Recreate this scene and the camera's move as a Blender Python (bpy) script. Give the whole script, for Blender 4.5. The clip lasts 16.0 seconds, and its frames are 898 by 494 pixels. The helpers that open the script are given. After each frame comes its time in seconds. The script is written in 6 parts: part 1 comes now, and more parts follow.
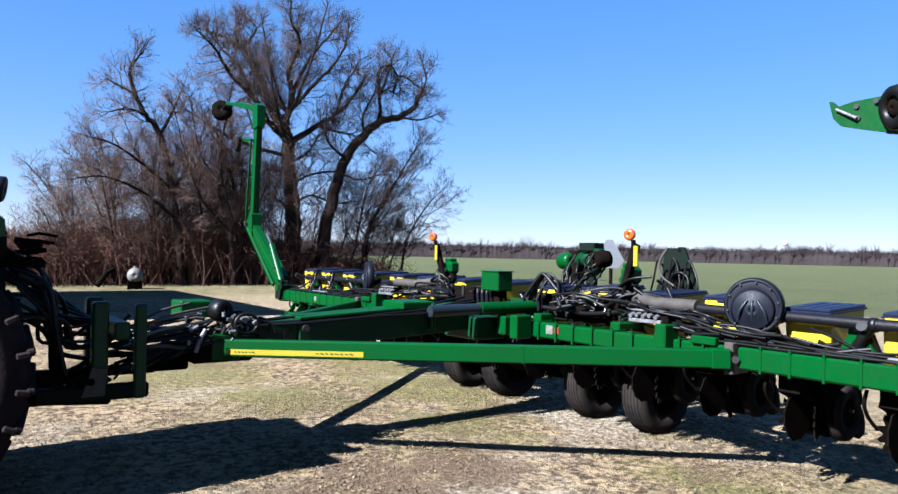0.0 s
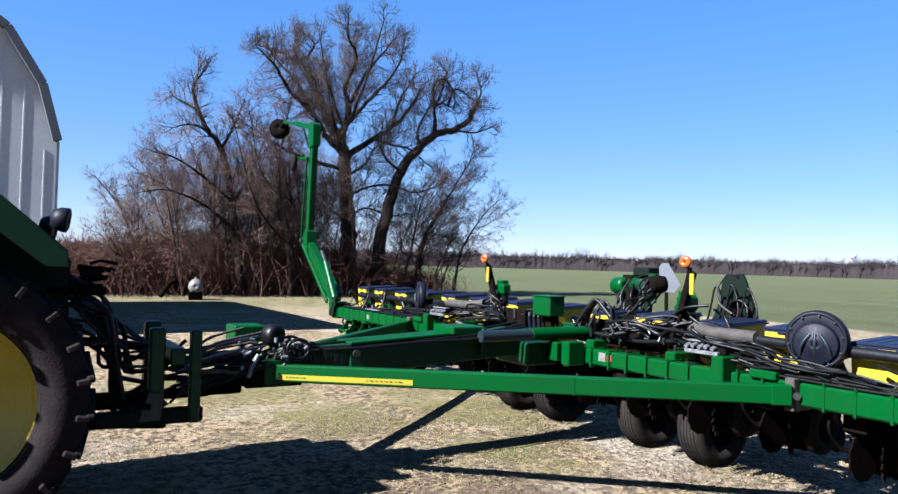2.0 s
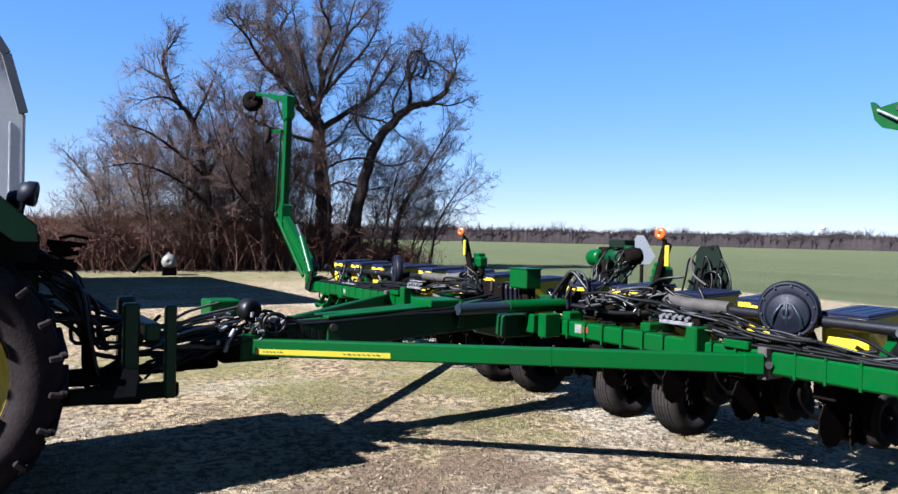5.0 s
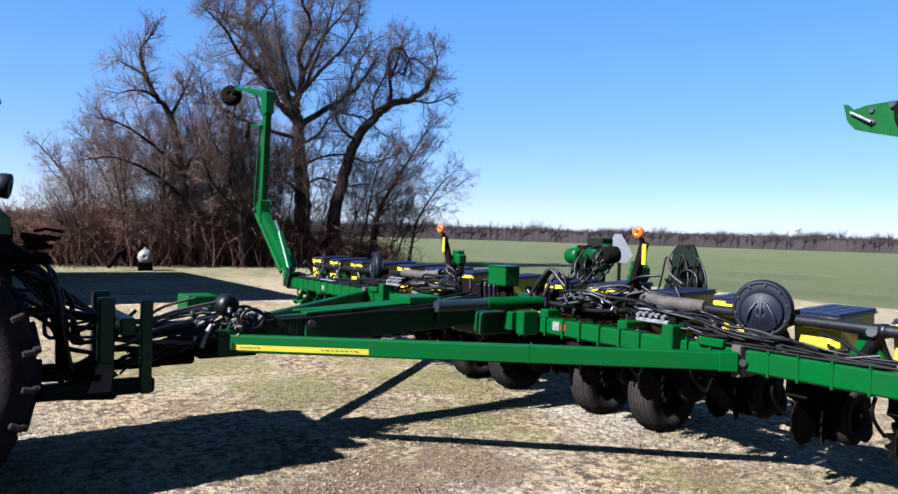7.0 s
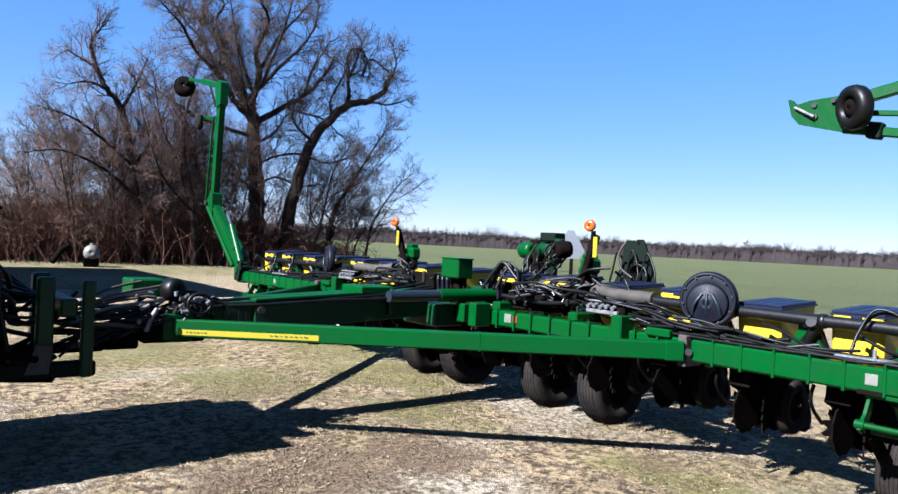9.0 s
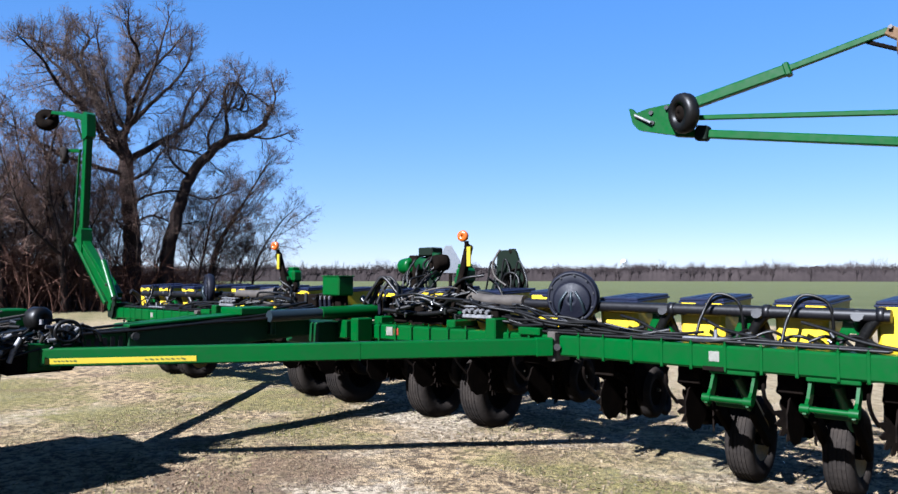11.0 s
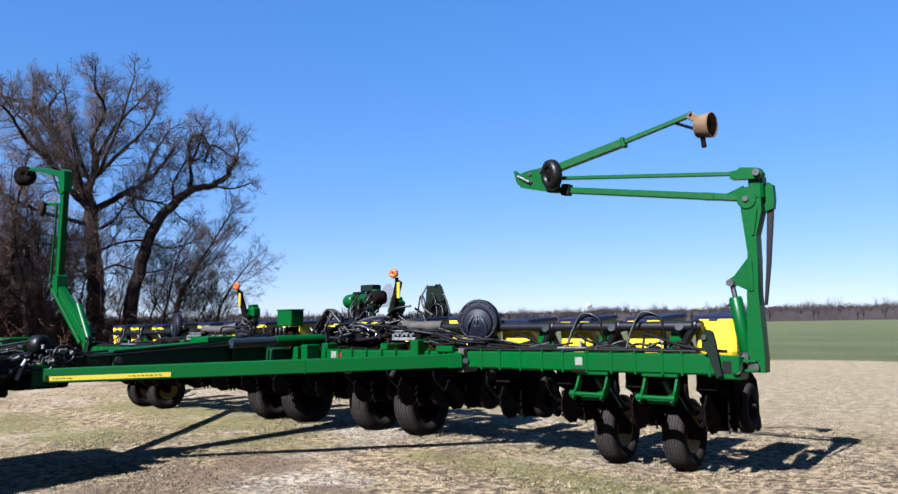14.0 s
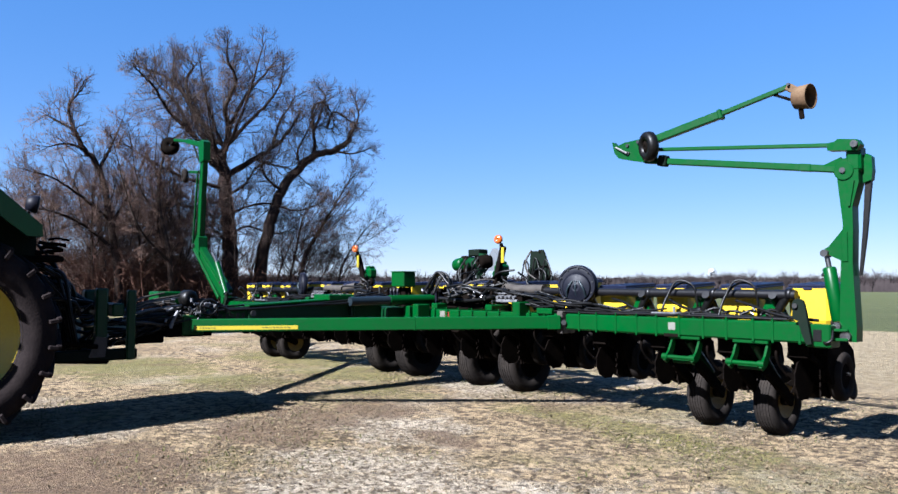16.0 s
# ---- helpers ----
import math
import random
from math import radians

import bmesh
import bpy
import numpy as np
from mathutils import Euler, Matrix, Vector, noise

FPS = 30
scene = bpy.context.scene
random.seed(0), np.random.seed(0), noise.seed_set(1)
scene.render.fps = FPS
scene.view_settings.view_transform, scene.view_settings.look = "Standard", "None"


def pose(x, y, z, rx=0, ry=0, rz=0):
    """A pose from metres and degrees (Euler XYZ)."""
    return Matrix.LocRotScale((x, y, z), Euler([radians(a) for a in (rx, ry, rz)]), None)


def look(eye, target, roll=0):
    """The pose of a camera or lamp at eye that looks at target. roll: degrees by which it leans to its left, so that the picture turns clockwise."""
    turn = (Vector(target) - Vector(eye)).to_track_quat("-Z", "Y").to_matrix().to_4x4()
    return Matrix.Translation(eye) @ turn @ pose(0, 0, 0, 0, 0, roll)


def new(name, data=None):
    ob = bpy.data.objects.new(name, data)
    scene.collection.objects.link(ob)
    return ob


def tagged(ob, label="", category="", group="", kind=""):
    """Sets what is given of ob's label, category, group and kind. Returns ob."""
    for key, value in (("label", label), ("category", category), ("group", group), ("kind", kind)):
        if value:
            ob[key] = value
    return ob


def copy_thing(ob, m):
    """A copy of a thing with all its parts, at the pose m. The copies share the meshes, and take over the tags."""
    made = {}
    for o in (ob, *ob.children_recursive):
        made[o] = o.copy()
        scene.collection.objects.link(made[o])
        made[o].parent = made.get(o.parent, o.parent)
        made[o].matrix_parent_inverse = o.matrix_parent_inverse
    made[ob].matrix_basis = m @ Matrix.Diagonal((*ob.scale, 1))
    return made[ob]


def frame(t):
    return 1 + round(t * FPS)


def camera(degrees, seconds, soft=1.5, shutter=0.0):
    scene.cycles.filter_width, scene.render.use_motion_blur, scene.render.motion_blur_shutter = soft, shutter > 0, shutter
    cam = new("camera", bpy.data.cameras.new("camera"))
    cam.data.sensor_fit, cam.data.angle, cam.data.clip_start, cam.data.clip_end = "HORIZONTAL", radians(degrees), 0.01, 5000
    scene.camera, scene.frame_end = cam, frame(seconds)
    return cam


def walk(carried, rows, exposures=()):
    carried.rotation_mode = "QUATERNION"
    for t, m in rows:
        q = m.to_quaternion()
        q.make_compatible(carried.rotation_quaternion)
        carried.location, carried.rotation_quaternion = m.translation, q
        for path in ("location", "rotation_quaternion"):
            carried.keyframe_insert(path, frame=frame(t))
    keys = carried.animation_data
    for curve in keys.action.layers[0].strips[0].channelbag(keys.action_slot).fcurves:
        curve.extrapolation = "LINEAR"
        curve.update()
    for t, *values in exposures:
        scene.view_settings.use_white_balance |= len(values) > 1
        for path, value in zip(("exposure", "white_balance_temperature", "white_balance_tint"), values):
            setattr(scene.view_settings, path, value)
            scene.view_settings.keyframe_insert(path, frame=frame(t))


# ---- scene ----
cam = camera(62.4, 16.0)
PATH = [
    (0, (0.815, -5.383, 1.881), (-0.808, -4.215, 1.901), 1.2),
    (0.5, (0.795, -5.349, 1.922), (-0.867, -4.236, 1.936), 2.2),
    (1, (0.815, -5.349, 1.972), (-0.874, -4.278, 1.991), 1.8),
    (1.5, (0.809, -5.341, 2.038), (-0.889, -4.285, 2.088), 2.0),
    (2, (0.808, -5.339, 2.034), (-0.896, -4.294, 2.078), 1.6),
    (2.5, (0.808, -5.354, 2.028), (-0.892, -4.301, 2.064), 1.9),
    (3, (0.802, -5.344, 2.036), (-0.902, -4.297, 2.054), 1.5),
    (3.5, (0.795, -5.349, 2.023), (-0.904, -4.294, 2.021), 1.7),
    (4, (0.779, -5.332, 2.024), (-0.911, -4.263, 2.013), 1.6),
    (6.5, (0.804, -5.342, 2.031), (-0.838, -4.201, 1.992), 1.5),
    (7, (0.798, -5.341, 2.02), (-0.84, -4.193, 1.99), 1.8),
    (7.5, (0.805, -5.336, 1.994), (-0.829, -4.182, 1.966), 1.7),
    (8, (0.802, -5.312, 1.949), (-0.817, -4.139, 1.921), 1.5),
    (10.5, (0.926, -5.333, 1.738), (-0.503, -3.936, 1.814), 2.4),
    (11, (1.056, -5.358, 1.677), (-0.311, -3.901, 1.762), 0.0),
    (11.5, (1.281, -5.33, 1.615), (-0.059, -3.846, 1.661), 0.7),
    (12, (1.521, -5.556, 1.587), (0.16, -4.093, 1.66), 1.1),
    (12.5, (1.736, -5.776, 1.563), (0.409, -4.288, 1.716), -1.0),
    (13, (2.026, -5.894, 1.48), (0.726, -4.381, 1.619), 3.1),
    (13.5, (2.238, -6.064, 1.488), (0.921, -4.569, 1.662), 1.7),
    (14, (2.441, -6.241, 1.473), (1.149, -4.729, 1.681), -1.0),
    (14.5, (2.664, -6.247, 1.444), (1.33, -4.772, 1.657), 1.9),
    (15, (2.786, -6.379, 1.429), (1.397, -4.944, 1.525), 2.3),
    (15.5, (2.828, -6.553, 1.416), (1.384, -5.171, 1.496), 1.7),
    (16, (2.917, -6.516, 1.475), (1.399, -5.219, 1.585), 0.2),
]
walk(cam, [(t, look(eye, target, roll)) for t, eye, target, roll in PATH], exposures=[(0, 3.235, 5300, 14), (8, 3.235, 5300, 14), (11, 3.175, 5300, 14), (13.5, 3.055, 5300, 14), (16, 3.115, 5300, 14)])

# ---- world, sun, exposure ----
SUN_EL, SUN_AZ = 38.0, -3.0          # degrees above the horizon; degrees west of due south (-y)
world = bpy.data.worlds.new("sky")
scene.world = world
world.use_nodes = True
wn = world.node_tree.nodes
sky = wn.new("ShaderNodeTexSky")
sky.sky_type, sky.sun_disc = "NISHITA", False
sky.sun_elevation, sky.sun_rotation = radians(SUN_EL), radians(180 + SUN_AZ)
sky.altitude, sky.air_density, sky.dust_density, sky.ozone_density = 300, 1.0, 0.0, 2.0
wn["Background"].inputs["Strength"].default_value = 0.0385
soften = wn.new("ShaderNodeGamma")
soften.inputs["Gamma"].default_value = 0.46
vivid = wn.new("ShaderNodeHueSaturation")
vivid.inputs["Hue"].default_value, vivid.inputs["Saturation"].default_value = 0.5, 1.7
world.node_tree.links.new(sky.outputs["Color"], soften.inputs["Color"])
tint = wn.new("ShaderNodeMix")
tint.data_type, tint.blend_type = "RGBA", "MULTIPLY"
tint.inputs[0].default_value = 1.0
tint.inputs[7].default_value = (0.975, 1.0, 1.12, 1)
world.node_tree.links.new(soften.outputs["Color"], tint.inputs[6])
world.node_tree.links.new(tint.outputs[2], vivid.inputs["Color"])
world.node_tree.links.new(vivid.outputs["Color"], wn["Background"].inputs["Color"])

sun = new("sun", bpy.data.lights.new("sun", "SUN"))
sun.data.energy, sun.data.angle, sun.data.color = 5.0, radians(0.55), (1.0, 0.93, 0.82)
sd = Vector((-math.sin(radians(SUN_AZ)) * math.cos(radians(SUN_EL)), -math.cos(radians(SUN_AZ)) * math.cos(radians(SUN_EL)), math.sin(radians(SUN_EL))))
sun.matrix_world = look(sd * 60, (0, 0, 0))


# ---- materials ----
TONE = 0.151     # scales every base colour down against a raised exposure, which deepens the shade


def mat(name, col, col2=None, rough=0.5, metal=0.0, scale=6.0, fine=70.0, bump=0.0, coat=0.0, mixing=0.5, per_object=0.0, spec=0.5, per_island=0.0):
    """A surface of two colours mixed by broad and fine noise, with relief."""
    m = bpy.data.materials.new(name)
    m.use_nodes = True
    n, l = m.node_tree.nodes, m.node_tree.links
    b = n["Principled BSDF"]
    col, col2 = [tuple(c * TONE for c in cc) for cc in (col, col2 or tuple(c * 0.75 for c in col))]
    b.inputs["Metallic"].default_value = metal
    b.inputs["Coat Weight"].default_value = coat
    b.inputs["Coat Roughness"].default_value = 0.15
    b.inputs["Specular IOR Level"].default_value = spec * 0.45
    tc = n.new("ShaderNodeTexCoord")
    big, small = n.new("ShaderNodeTexNoise"), n.new("ShaderNodeTexNoise")
    big.inputs["Scale"].default_value, big.inputs["Detail"].default_value = scale, 5
    small.inputs["Scale"].default_value, small.inputs["Detail"].default_value = fine, 4
    l.new(tc.outputs["Object"], big.inputs["Vector"])
    l.new(tc.outputs["Object"], small.inputs["Vector"])
    add = n.new("ShaderNodeMath")
    add.operation = "MULTIPLY_ADD"
    l.new(small.outputs["Fac"], add.inputs[0])
    add.inputs[1].default_value = 0.6
    l.new(big.outputs["Fac"], add.inputs[2])
    ramp = n.new("ShaderNodeValToRGB")
    c2 = col2
    ramp.color_ramp.elements[0].position, ramp.color_ramp.elements[1].position = 0.8 - mixing * 0.5, 0.8 + mixing * 0.5
    ramp.color_ramp.elements[0].color, ramp.color_ramp.elements[1].color = (*col, 1), (*c2, 1)
    l.new(add.outputs[0], ramp.inputs["Fac"])
    out = ramp.outputs["Color"]
    if per_object or per_island:
        info, hsv, mr = n.new("ShaderNodeObjectInfo" if per_object else "ShaderNodeNewGeometry"), n.new("ShaderNodeHueSaturation"), n.new("ShaderNodeMapRange")
        mr.inputs["To Min"].default_value, mr.inputs["To Max"].default_value = 1 - per_object - per_island, 1 + per_object + per_island
        l.new(info.outputs["Random" if per_object else "Random Per Island"], mr.inputs["Value"])
        l.new(mr.outputs["Result"], hsv.inputs["Value"])
        l.new(out, hsv.inputs["Color"])
        out = hsv.outputs["Color"]
    l.new(out, b.inputs["Base Color"])
    rr = n.new("ShaderNodeMapRange")
    rr.inputs["To Min"].default_value, rr.inputs["To Max"].default_value = max(rough - 0.12, 0.03), min(rough + 0.15, 1)
    l.new(small.outputs["Fac"], rr.inputs["Value"])
    l.new(rr.outputs["Result"], b.inputs["Roughness"])
    if bump:
        bp = n.new("ShaderNodeBump")
        bp.inputs["Strength"].default_value, bp.inputs["Distance"].default_value = bump, 0.01
        l.new(small.outputs["Fac"], bp.inputs["Height"])
        l.new(bp.outputs["Normal"], b.inputs["Normal"])
    return m


GREEN = mat("green_paint", (0.004, 0.15, 0.02), (0.009, 0.118, 0.02), 0.34, scale=1.7, fine=26, spec=0.2)
DKGREEN = mat("dark_green_paint", (0.005, 0.1, 0.026), (0.008, 0.08, 0.022), 0.4, scale=3, fine=25, spec=0.3)
YELLOW = mat("yellow_plastic", (1.7, 1.2, 0.02), (1.5, 1.0, 0.025), 0.45, scale=4, fine=50)
STRIPE = mat("yellow_decal", (0.9, 0.72, 0.03), (0.85, 0.65, 0.03), 0.35, scale=4, fine=50)
DECAL = mat("dark_decal", (0.04, 0.1, 0.02), (0.05, 0.12, 0.02), 0.5)
NAVY = mat("navy_plastic_lid", (0.012, 0.018, 0.058), (0.017, 0.024, 0.07), 0.4, scale=5, fine=60, spec=0.4)
NAVYDK = mat("dark_blue_black_plastic", (0.012, 0.014, 0.028), (0.02, 0.022, 0.038), 0.5, spec=0.16, scale=5, fine=60)
BLACK = mat("black_rubber", (0.005, 0.005, 0.0055), (0.012, 0.011, 0.01), 0.42, spec=0.28, scale=6, fine=60)
PIPE = mat("black_pipe", (0.007, 0.007, 0.009), (0.014, 0.013, 0.016), 0.4, spec=0.4, scale=5, fine=60)
TYRE = mat("dusty_tyre_rubber", (0.03, 0.026, 0.024), (0.075, 0.062, 0.052), 0.85, spec=0.06, scale=5, fine=50, bump=0.3)
BIGTYRE = mat("worn_tractor_tyre", (0.036, 0.028, 0.028), (0.075, 0.058, 0.054), 0.85, spec=0.05, scale=5, fine=50, bump=0.3)
# soiled steel, made near black so its colour also carries the toolbar's shade
SOIL_SHADE = mat("soil_and_shade_dark_steel", (0.009, 0.0072, 0.0065), (0.022, 0.016, 0.012), 0.9, 0.0, spec=0.02, scale=9, fine=60, bump=0.3)
STEEL = mat("bright_steel", (0.55, 0.55, 0.55), (0.35, 0.34, 0.33), 0.3, 0.9, scale=8, fine=60)
GREYHOSE = mat("grey_corrugated_hose", (0.19, 0.165, 0.14), (0.11, 0.095, 0.082), 0.6, spec=0.3, scale=8, fine=60, bump=0.3)
RUST = mat("rusted_steel", (0.38, 0.25, 0.14), (0.22, 0.125, 0.065), 0.8, 0.0, spec=0.15, scale=7, fine=50, bump=0.2)
WHITE = mat("white_label", (0.5, 0.5, 0.42), (0.28, 0.28, 0.23), 0.5, scale=14, fine=70)
RED = mat("red_label", (0.5, 0.05, 0.02), (0.45, 0.06, 0.02), 0.5)
ALLOY = mat("cast_alloy", (0.6, 0.6, 0.62), (0.25, 0.25, 0.26), 0.5, 0.3, scale=25, fine=60)
GLASS = mat("tinted_glass", (0.3, 0.36, 0.34), (0.3, 0.36, 0.34), 0.1, scale=1)
GLASS.node_tree.nodes["Principled BSDF"].inputs["Transmission Weight"].default_value = 1.0
AMBER = mat("amber_lens", (0.95, 0.16, 0.01), (0.9, 0.2, 0.01), 0.25, coat=0.6)
SIGN = mat("silver_sign_back", (2.1, 2.15, 2.2), (1.9, 1.95, 2.0), 0.3, 0.85, scale=3)
SLATE = mat("slate_blue_cylinder", (0.035, 0.06, 0.08), (0.05, 0.075, 0.09), 0.35, 0.3, scale=5)
TANKM = mat("weathered_white_tank_paint", (0.55, 0.54, 0.5), (0.3, 0.27, 0.24), 0.4, scale=3, fine=30)
SIDING = mat("white_metal_siding", (1.9, 1.95, 2.0), (1.6, 1.65, 1.7), 0.45, scale=0.6, fine=12)
TRIMM = mat("grey_metal_trim", (0.3, 0.32, 0.36), (0.22, 0.24, 0.28), 0.45, scale=2)
OLIVE = mat("dark_olive_paint", (0.011, 0.025, 0.015), (0.017, 0.026, 0.017), 0.6, spec=0.08, scale=6, fine=50)
BARK = mat("weathered_bark", (0.056, 0.04, 0.034), (0.108, 0.078, 0.064), 0.95, spec=0.1, scale=1.2, fine=9, bump=0.6)
BRUSH = mat("dry_brush", (0.2, 0.095, 0.065), (0.32, 0.17, 0.12), 0.95, spec=0.1, scale=0.35, fine=4)
WOODS = mat("distant_bare_woods", (0.058, 0.048, 0.049), (0.1, 0.082, 0.08), 1.0, spec=0.0, scale=0.05, fine=0.6)
STRAW = mat("dry_straw", (0.56, 0.45, 0.28), (0.30, 0.21, 0.12), 0.85, spec=0.15, scale=0.7, fine=8, per_island=0.5)
BLADES = mat("green_grass_blades", (0.13, 0.16, 0.035), (0.30, 0.28, 0.09), 0.8, spec=0.15, scale=0.6, fine=6, per_island=0.35)
FARTWIG = mat("distant_pale_branches", (0.2, 0.165, 0.16), (0.15, 0.12, 0.118), 1.0, spec=0.0, scale=0.02, fine=0.2)
FLAKE = mat("dead_leaf_litter", (0.62, 0.5, 0.33), (0.34, 0.23, 0.13), 0.9, spec=0.1, scale=1.1, fine=9, per_island=0.65)
TWIGS = mat("dark_grey_brown_twigs", (0.22, 0.16, 0.13), (0.3, 0.22, 0.18), 0.95, spec=0.05, scale=0.5, fine=3)
HAZE = mat("pale_brown_twigs", (0.4, 0.265, 0.205), (0.28, 0.18, 0.14), 0.95, spec=0.05, scale=0.3, fine=3)
PEBBLE = mat("pale_gravel_stones", (0.48, 0.43, 0.35), (0.25, 0.2, 0.15), 0.9, spec=0.15, scale=2, fine=20, per_island=0.4)


def ground_material():
    m = bpy.data.materials.new("yard_gravel_straw_and_field")
    m.use_nodes = True
    n, l = m.node_tree.nodes, m.node_tree.links
    b = n["Principled BSDF"]
    b.inputs["Roughness"].default_value = 0.95
    b.inputs["Specular IOR Level"].default_value = 0.15
    geo = n.new("ShaderNodeNewGeometry")
    pos = geo.outputs["Position"]

    def noise_tex(scale, detail=5, rough=0.6, stretch=None):
        t = n.new("ShaderNodeTexNoise")
        t.inputs["Scale"].default_value, t.inputs["Detail"].default_value, t.inputs["Roughness"].default_value = scale, detail, rough
        if stretch:
            mp = n.new("ShaderNodeMapping")
            mp.inputs["Scale"].default_value = stretch
            l.new(pos, mp.inputs["Vector"])
            l.new(mp.outputs["Vector"], t.inputs["Vector"])
        else:
            l.new(pos, t.inputs["Vector"])
        return t.outputs["Fac"]

    def ramp(fac, lo, hi):
        r = n.new("ShaderNodeMapRange")
        r.interpolation_type = "SMOOTHSTEP"
        r.inputs["From Min"].default_value, r.inputs["From Max"].default_value = lo, hi
        l.new(fac, r.inputs["Value"])
        return r.outputs["Result"]

    def mix(fac, a, c):
        x = n.new("ShaderNodeMix")
        x.data_type = "RGBA"
        if isinstance(fac, float):
            x.inputs[0].default_value = fac
        else:
            l.new(fac, x.inputs[0])
        for socket, v in ((x.inputs[6], a), (x.inputs[7], c)):
            if isinstance(v, tuple):
                socket.default_value = (*(c * TONE * 1.42 * k for c, k in zip(v, (1.06, 1.0, 0.91))), 1)
            else:
                l.new(v, socket)
        return x.outputs[2]

    def math2(op, a, c):
        x = n.new("ShaderNodeMath")
        x.operation = op
        for socket, v in ((x.inputs[0], a), (x.inputs[1], c)):
            if isinstance(v, (int, float)):
                socket.default_value = v
            else:
                l.new(v, socket)
        return x.outputs[0]

    straw = mix(ramp(noise_tex(12, 7, 0.7), 0.41, 0.58), (0.11, 0.073, 0.038), (0.78, 0.61, 0.37))
    gravel = mix(ramp(noise_tex(15, 7, 0.72), 0.4, 0.56), (0.12, 0.09, 0.065), (1.0, 0.9, 0.73))
    yard = mix(math2("MULTIPLY", ramp(noise_tex(0.55, 4), 0.5, 0.68), 0.7), straw, gravel)
    grass = mix(ramp(noise_tex(18, 8, 0.8), 0.38, 0.62), (0.085, 0.1, 0.02), (0.46, 0.42, 0.12))
    def blob(cx, cy, rx, ry):
        # an uneven patch round a place in the yard
        mp = n.new("ShaderNodeVectorMath")
        mp.operation = "MULTIPLY_ADD"
        l.new(pos, mp.inputs[0])
        mp.inputs[1].default_value, mp.inputs[2].default_value = (1 / rx, 1 / ry, 0), (-cx / rx, -cy / ry, 0)
        ln = n.new("ShaderNodeVectorMath")
        ln.operation = "LENGTH"
        l.new(mp.outputs[0], ln.inputs[0])
        d = math2("ADD", ln.outputs["Value"], math2("MULTIPLY", math2("SUBTRACT", ragged, 0.5), 2.6))
        return ramp(d, 1.15, 0.55)

    ragged = noise_tex(1.7, 6, 0.7)
    yard = mix(math2("MULTIPLY", ramp(noise_tex(0.42, 4), 0.5, 0.62), 0.42), yard, grass)
    for c in ((-7.6, 0.3, 1.5, 0.9), (-2.1, -0.1, 1.6, 0.45), (-7.9, -1.6, 1.2, 0.8), (-0.6, -0.4, 1.2, 0.35), (-5.6, -0.6, 1.0, 0.5), (-11.0, -2.2, 2.2, 1.4), (-10.5, 1.0, 2.5, 1.2)):
        yard = mix(math2("MULTIPLY", blob(*c), 0.75), yard, grass)
    for c in ((-1.2, -3.4, 1.9, 1.1), (0.8, -2.6, 1.5, 1.0), (-3.2, -1.9, 0.9, 0.7), (-5.2, 0.8, 1.2, 0.6)):
        yard = mix(math2("MULTIPLY", blob(*c), 0.8), yard, gravel)
    soil = mix(ramp(noise_tex(30, 5, 0.7), 0.35, 0.65), (0.14, 0.088, 0.054), (0.36, 0.25, 0.155))
    yard = mix(math2("MULTIPLY", ramp(noise_tex(0.8, 4), 0.56, 0.68), 0.6), yard, soil)
    for c in ((-4.3, -1.45, 0.75, 0.5), (-2.6, -1.9, 0.6, 0.25), (-3.9, -3.1, 0.9, 0.5), (-3.3, -4.9, 1.3, 1.0), (-1.9, -5.2, 1.2, 0.7), (-4.4, -2.3, 0.8, 0.5)):
        yard = mix(math2("MULTIPLY", blob(*c), 0.85), yard, soil)
    speck = ramp(noise_tex(90, 2, 0.5), 0.66, 0.74)
    yard = mix(math2("MULTIPLY", speck, 0.6), yard, (0.78, 0.73, 0.64))
    sep = n.new("ShaderNodeSeparateXYZ")
    l.new(pos, sep.inputs[0])
    # the mown dry strip along the field, then the green field itself
    wobble = math2("MULTIPLY_ADD", noise_tex(0.16, 3), 4.0)
    edge = math2("ADD", sep.outputs["Y"], wobble)
    strip = mix(ramp(noise_tex(7, 6, 0.7), 0.35, 0.65), (0.34, 0.27, 0.15), (0.62, 0.53, 0.36))
    yard = mix(ramp(edge, 5.0, 9.0), yard, strip)
    field = mix(ramp(noise_tex(0.05, 6, 0.65, (1, 3.5, 1)), 0.35, 0.65), (0.1, 0.128, 0.036), (0.142, 0.165, 0.06))
    field = mix(math2("MULTIPLY", ramp(noise_tex(1.6, 5, 0.7), 0.5, 0.75), 0.5), field, (0.18, 0.18, 0.085))
    lawn = mix(ramp(noise_tex(1.2, 6, 0.7), 0.35, 0.65), (0.20, 0.19, 0.075), (0.42, 0.36, 0.2))
    yard = mix(ramp(math2("MULTIPLY", sep.outputs["X"], -1.0), 26.0, 31.0), yard, lawn)
    col = mix(ramp(edge, 23.0, 24.2), yard, field)
    l.new(col, b.inputs["Base Color"])
    bp = n.new("ShaderNodeBump")
    bp.inputs["Strength"].default_value, bp.inputs["Distance"].default_value = 1.0, 0.05
    hh = math2("ADD", noise_tex(26, 6, 0.7), math2("MULTIPLY", noise_tex(70, 3), 0.5))
    l.new(hh, bp.inputs["Height"])
    l.new(bp.outputs["Normal"], b.inputs["Normal"])
    return m


GROUND = ground_material()


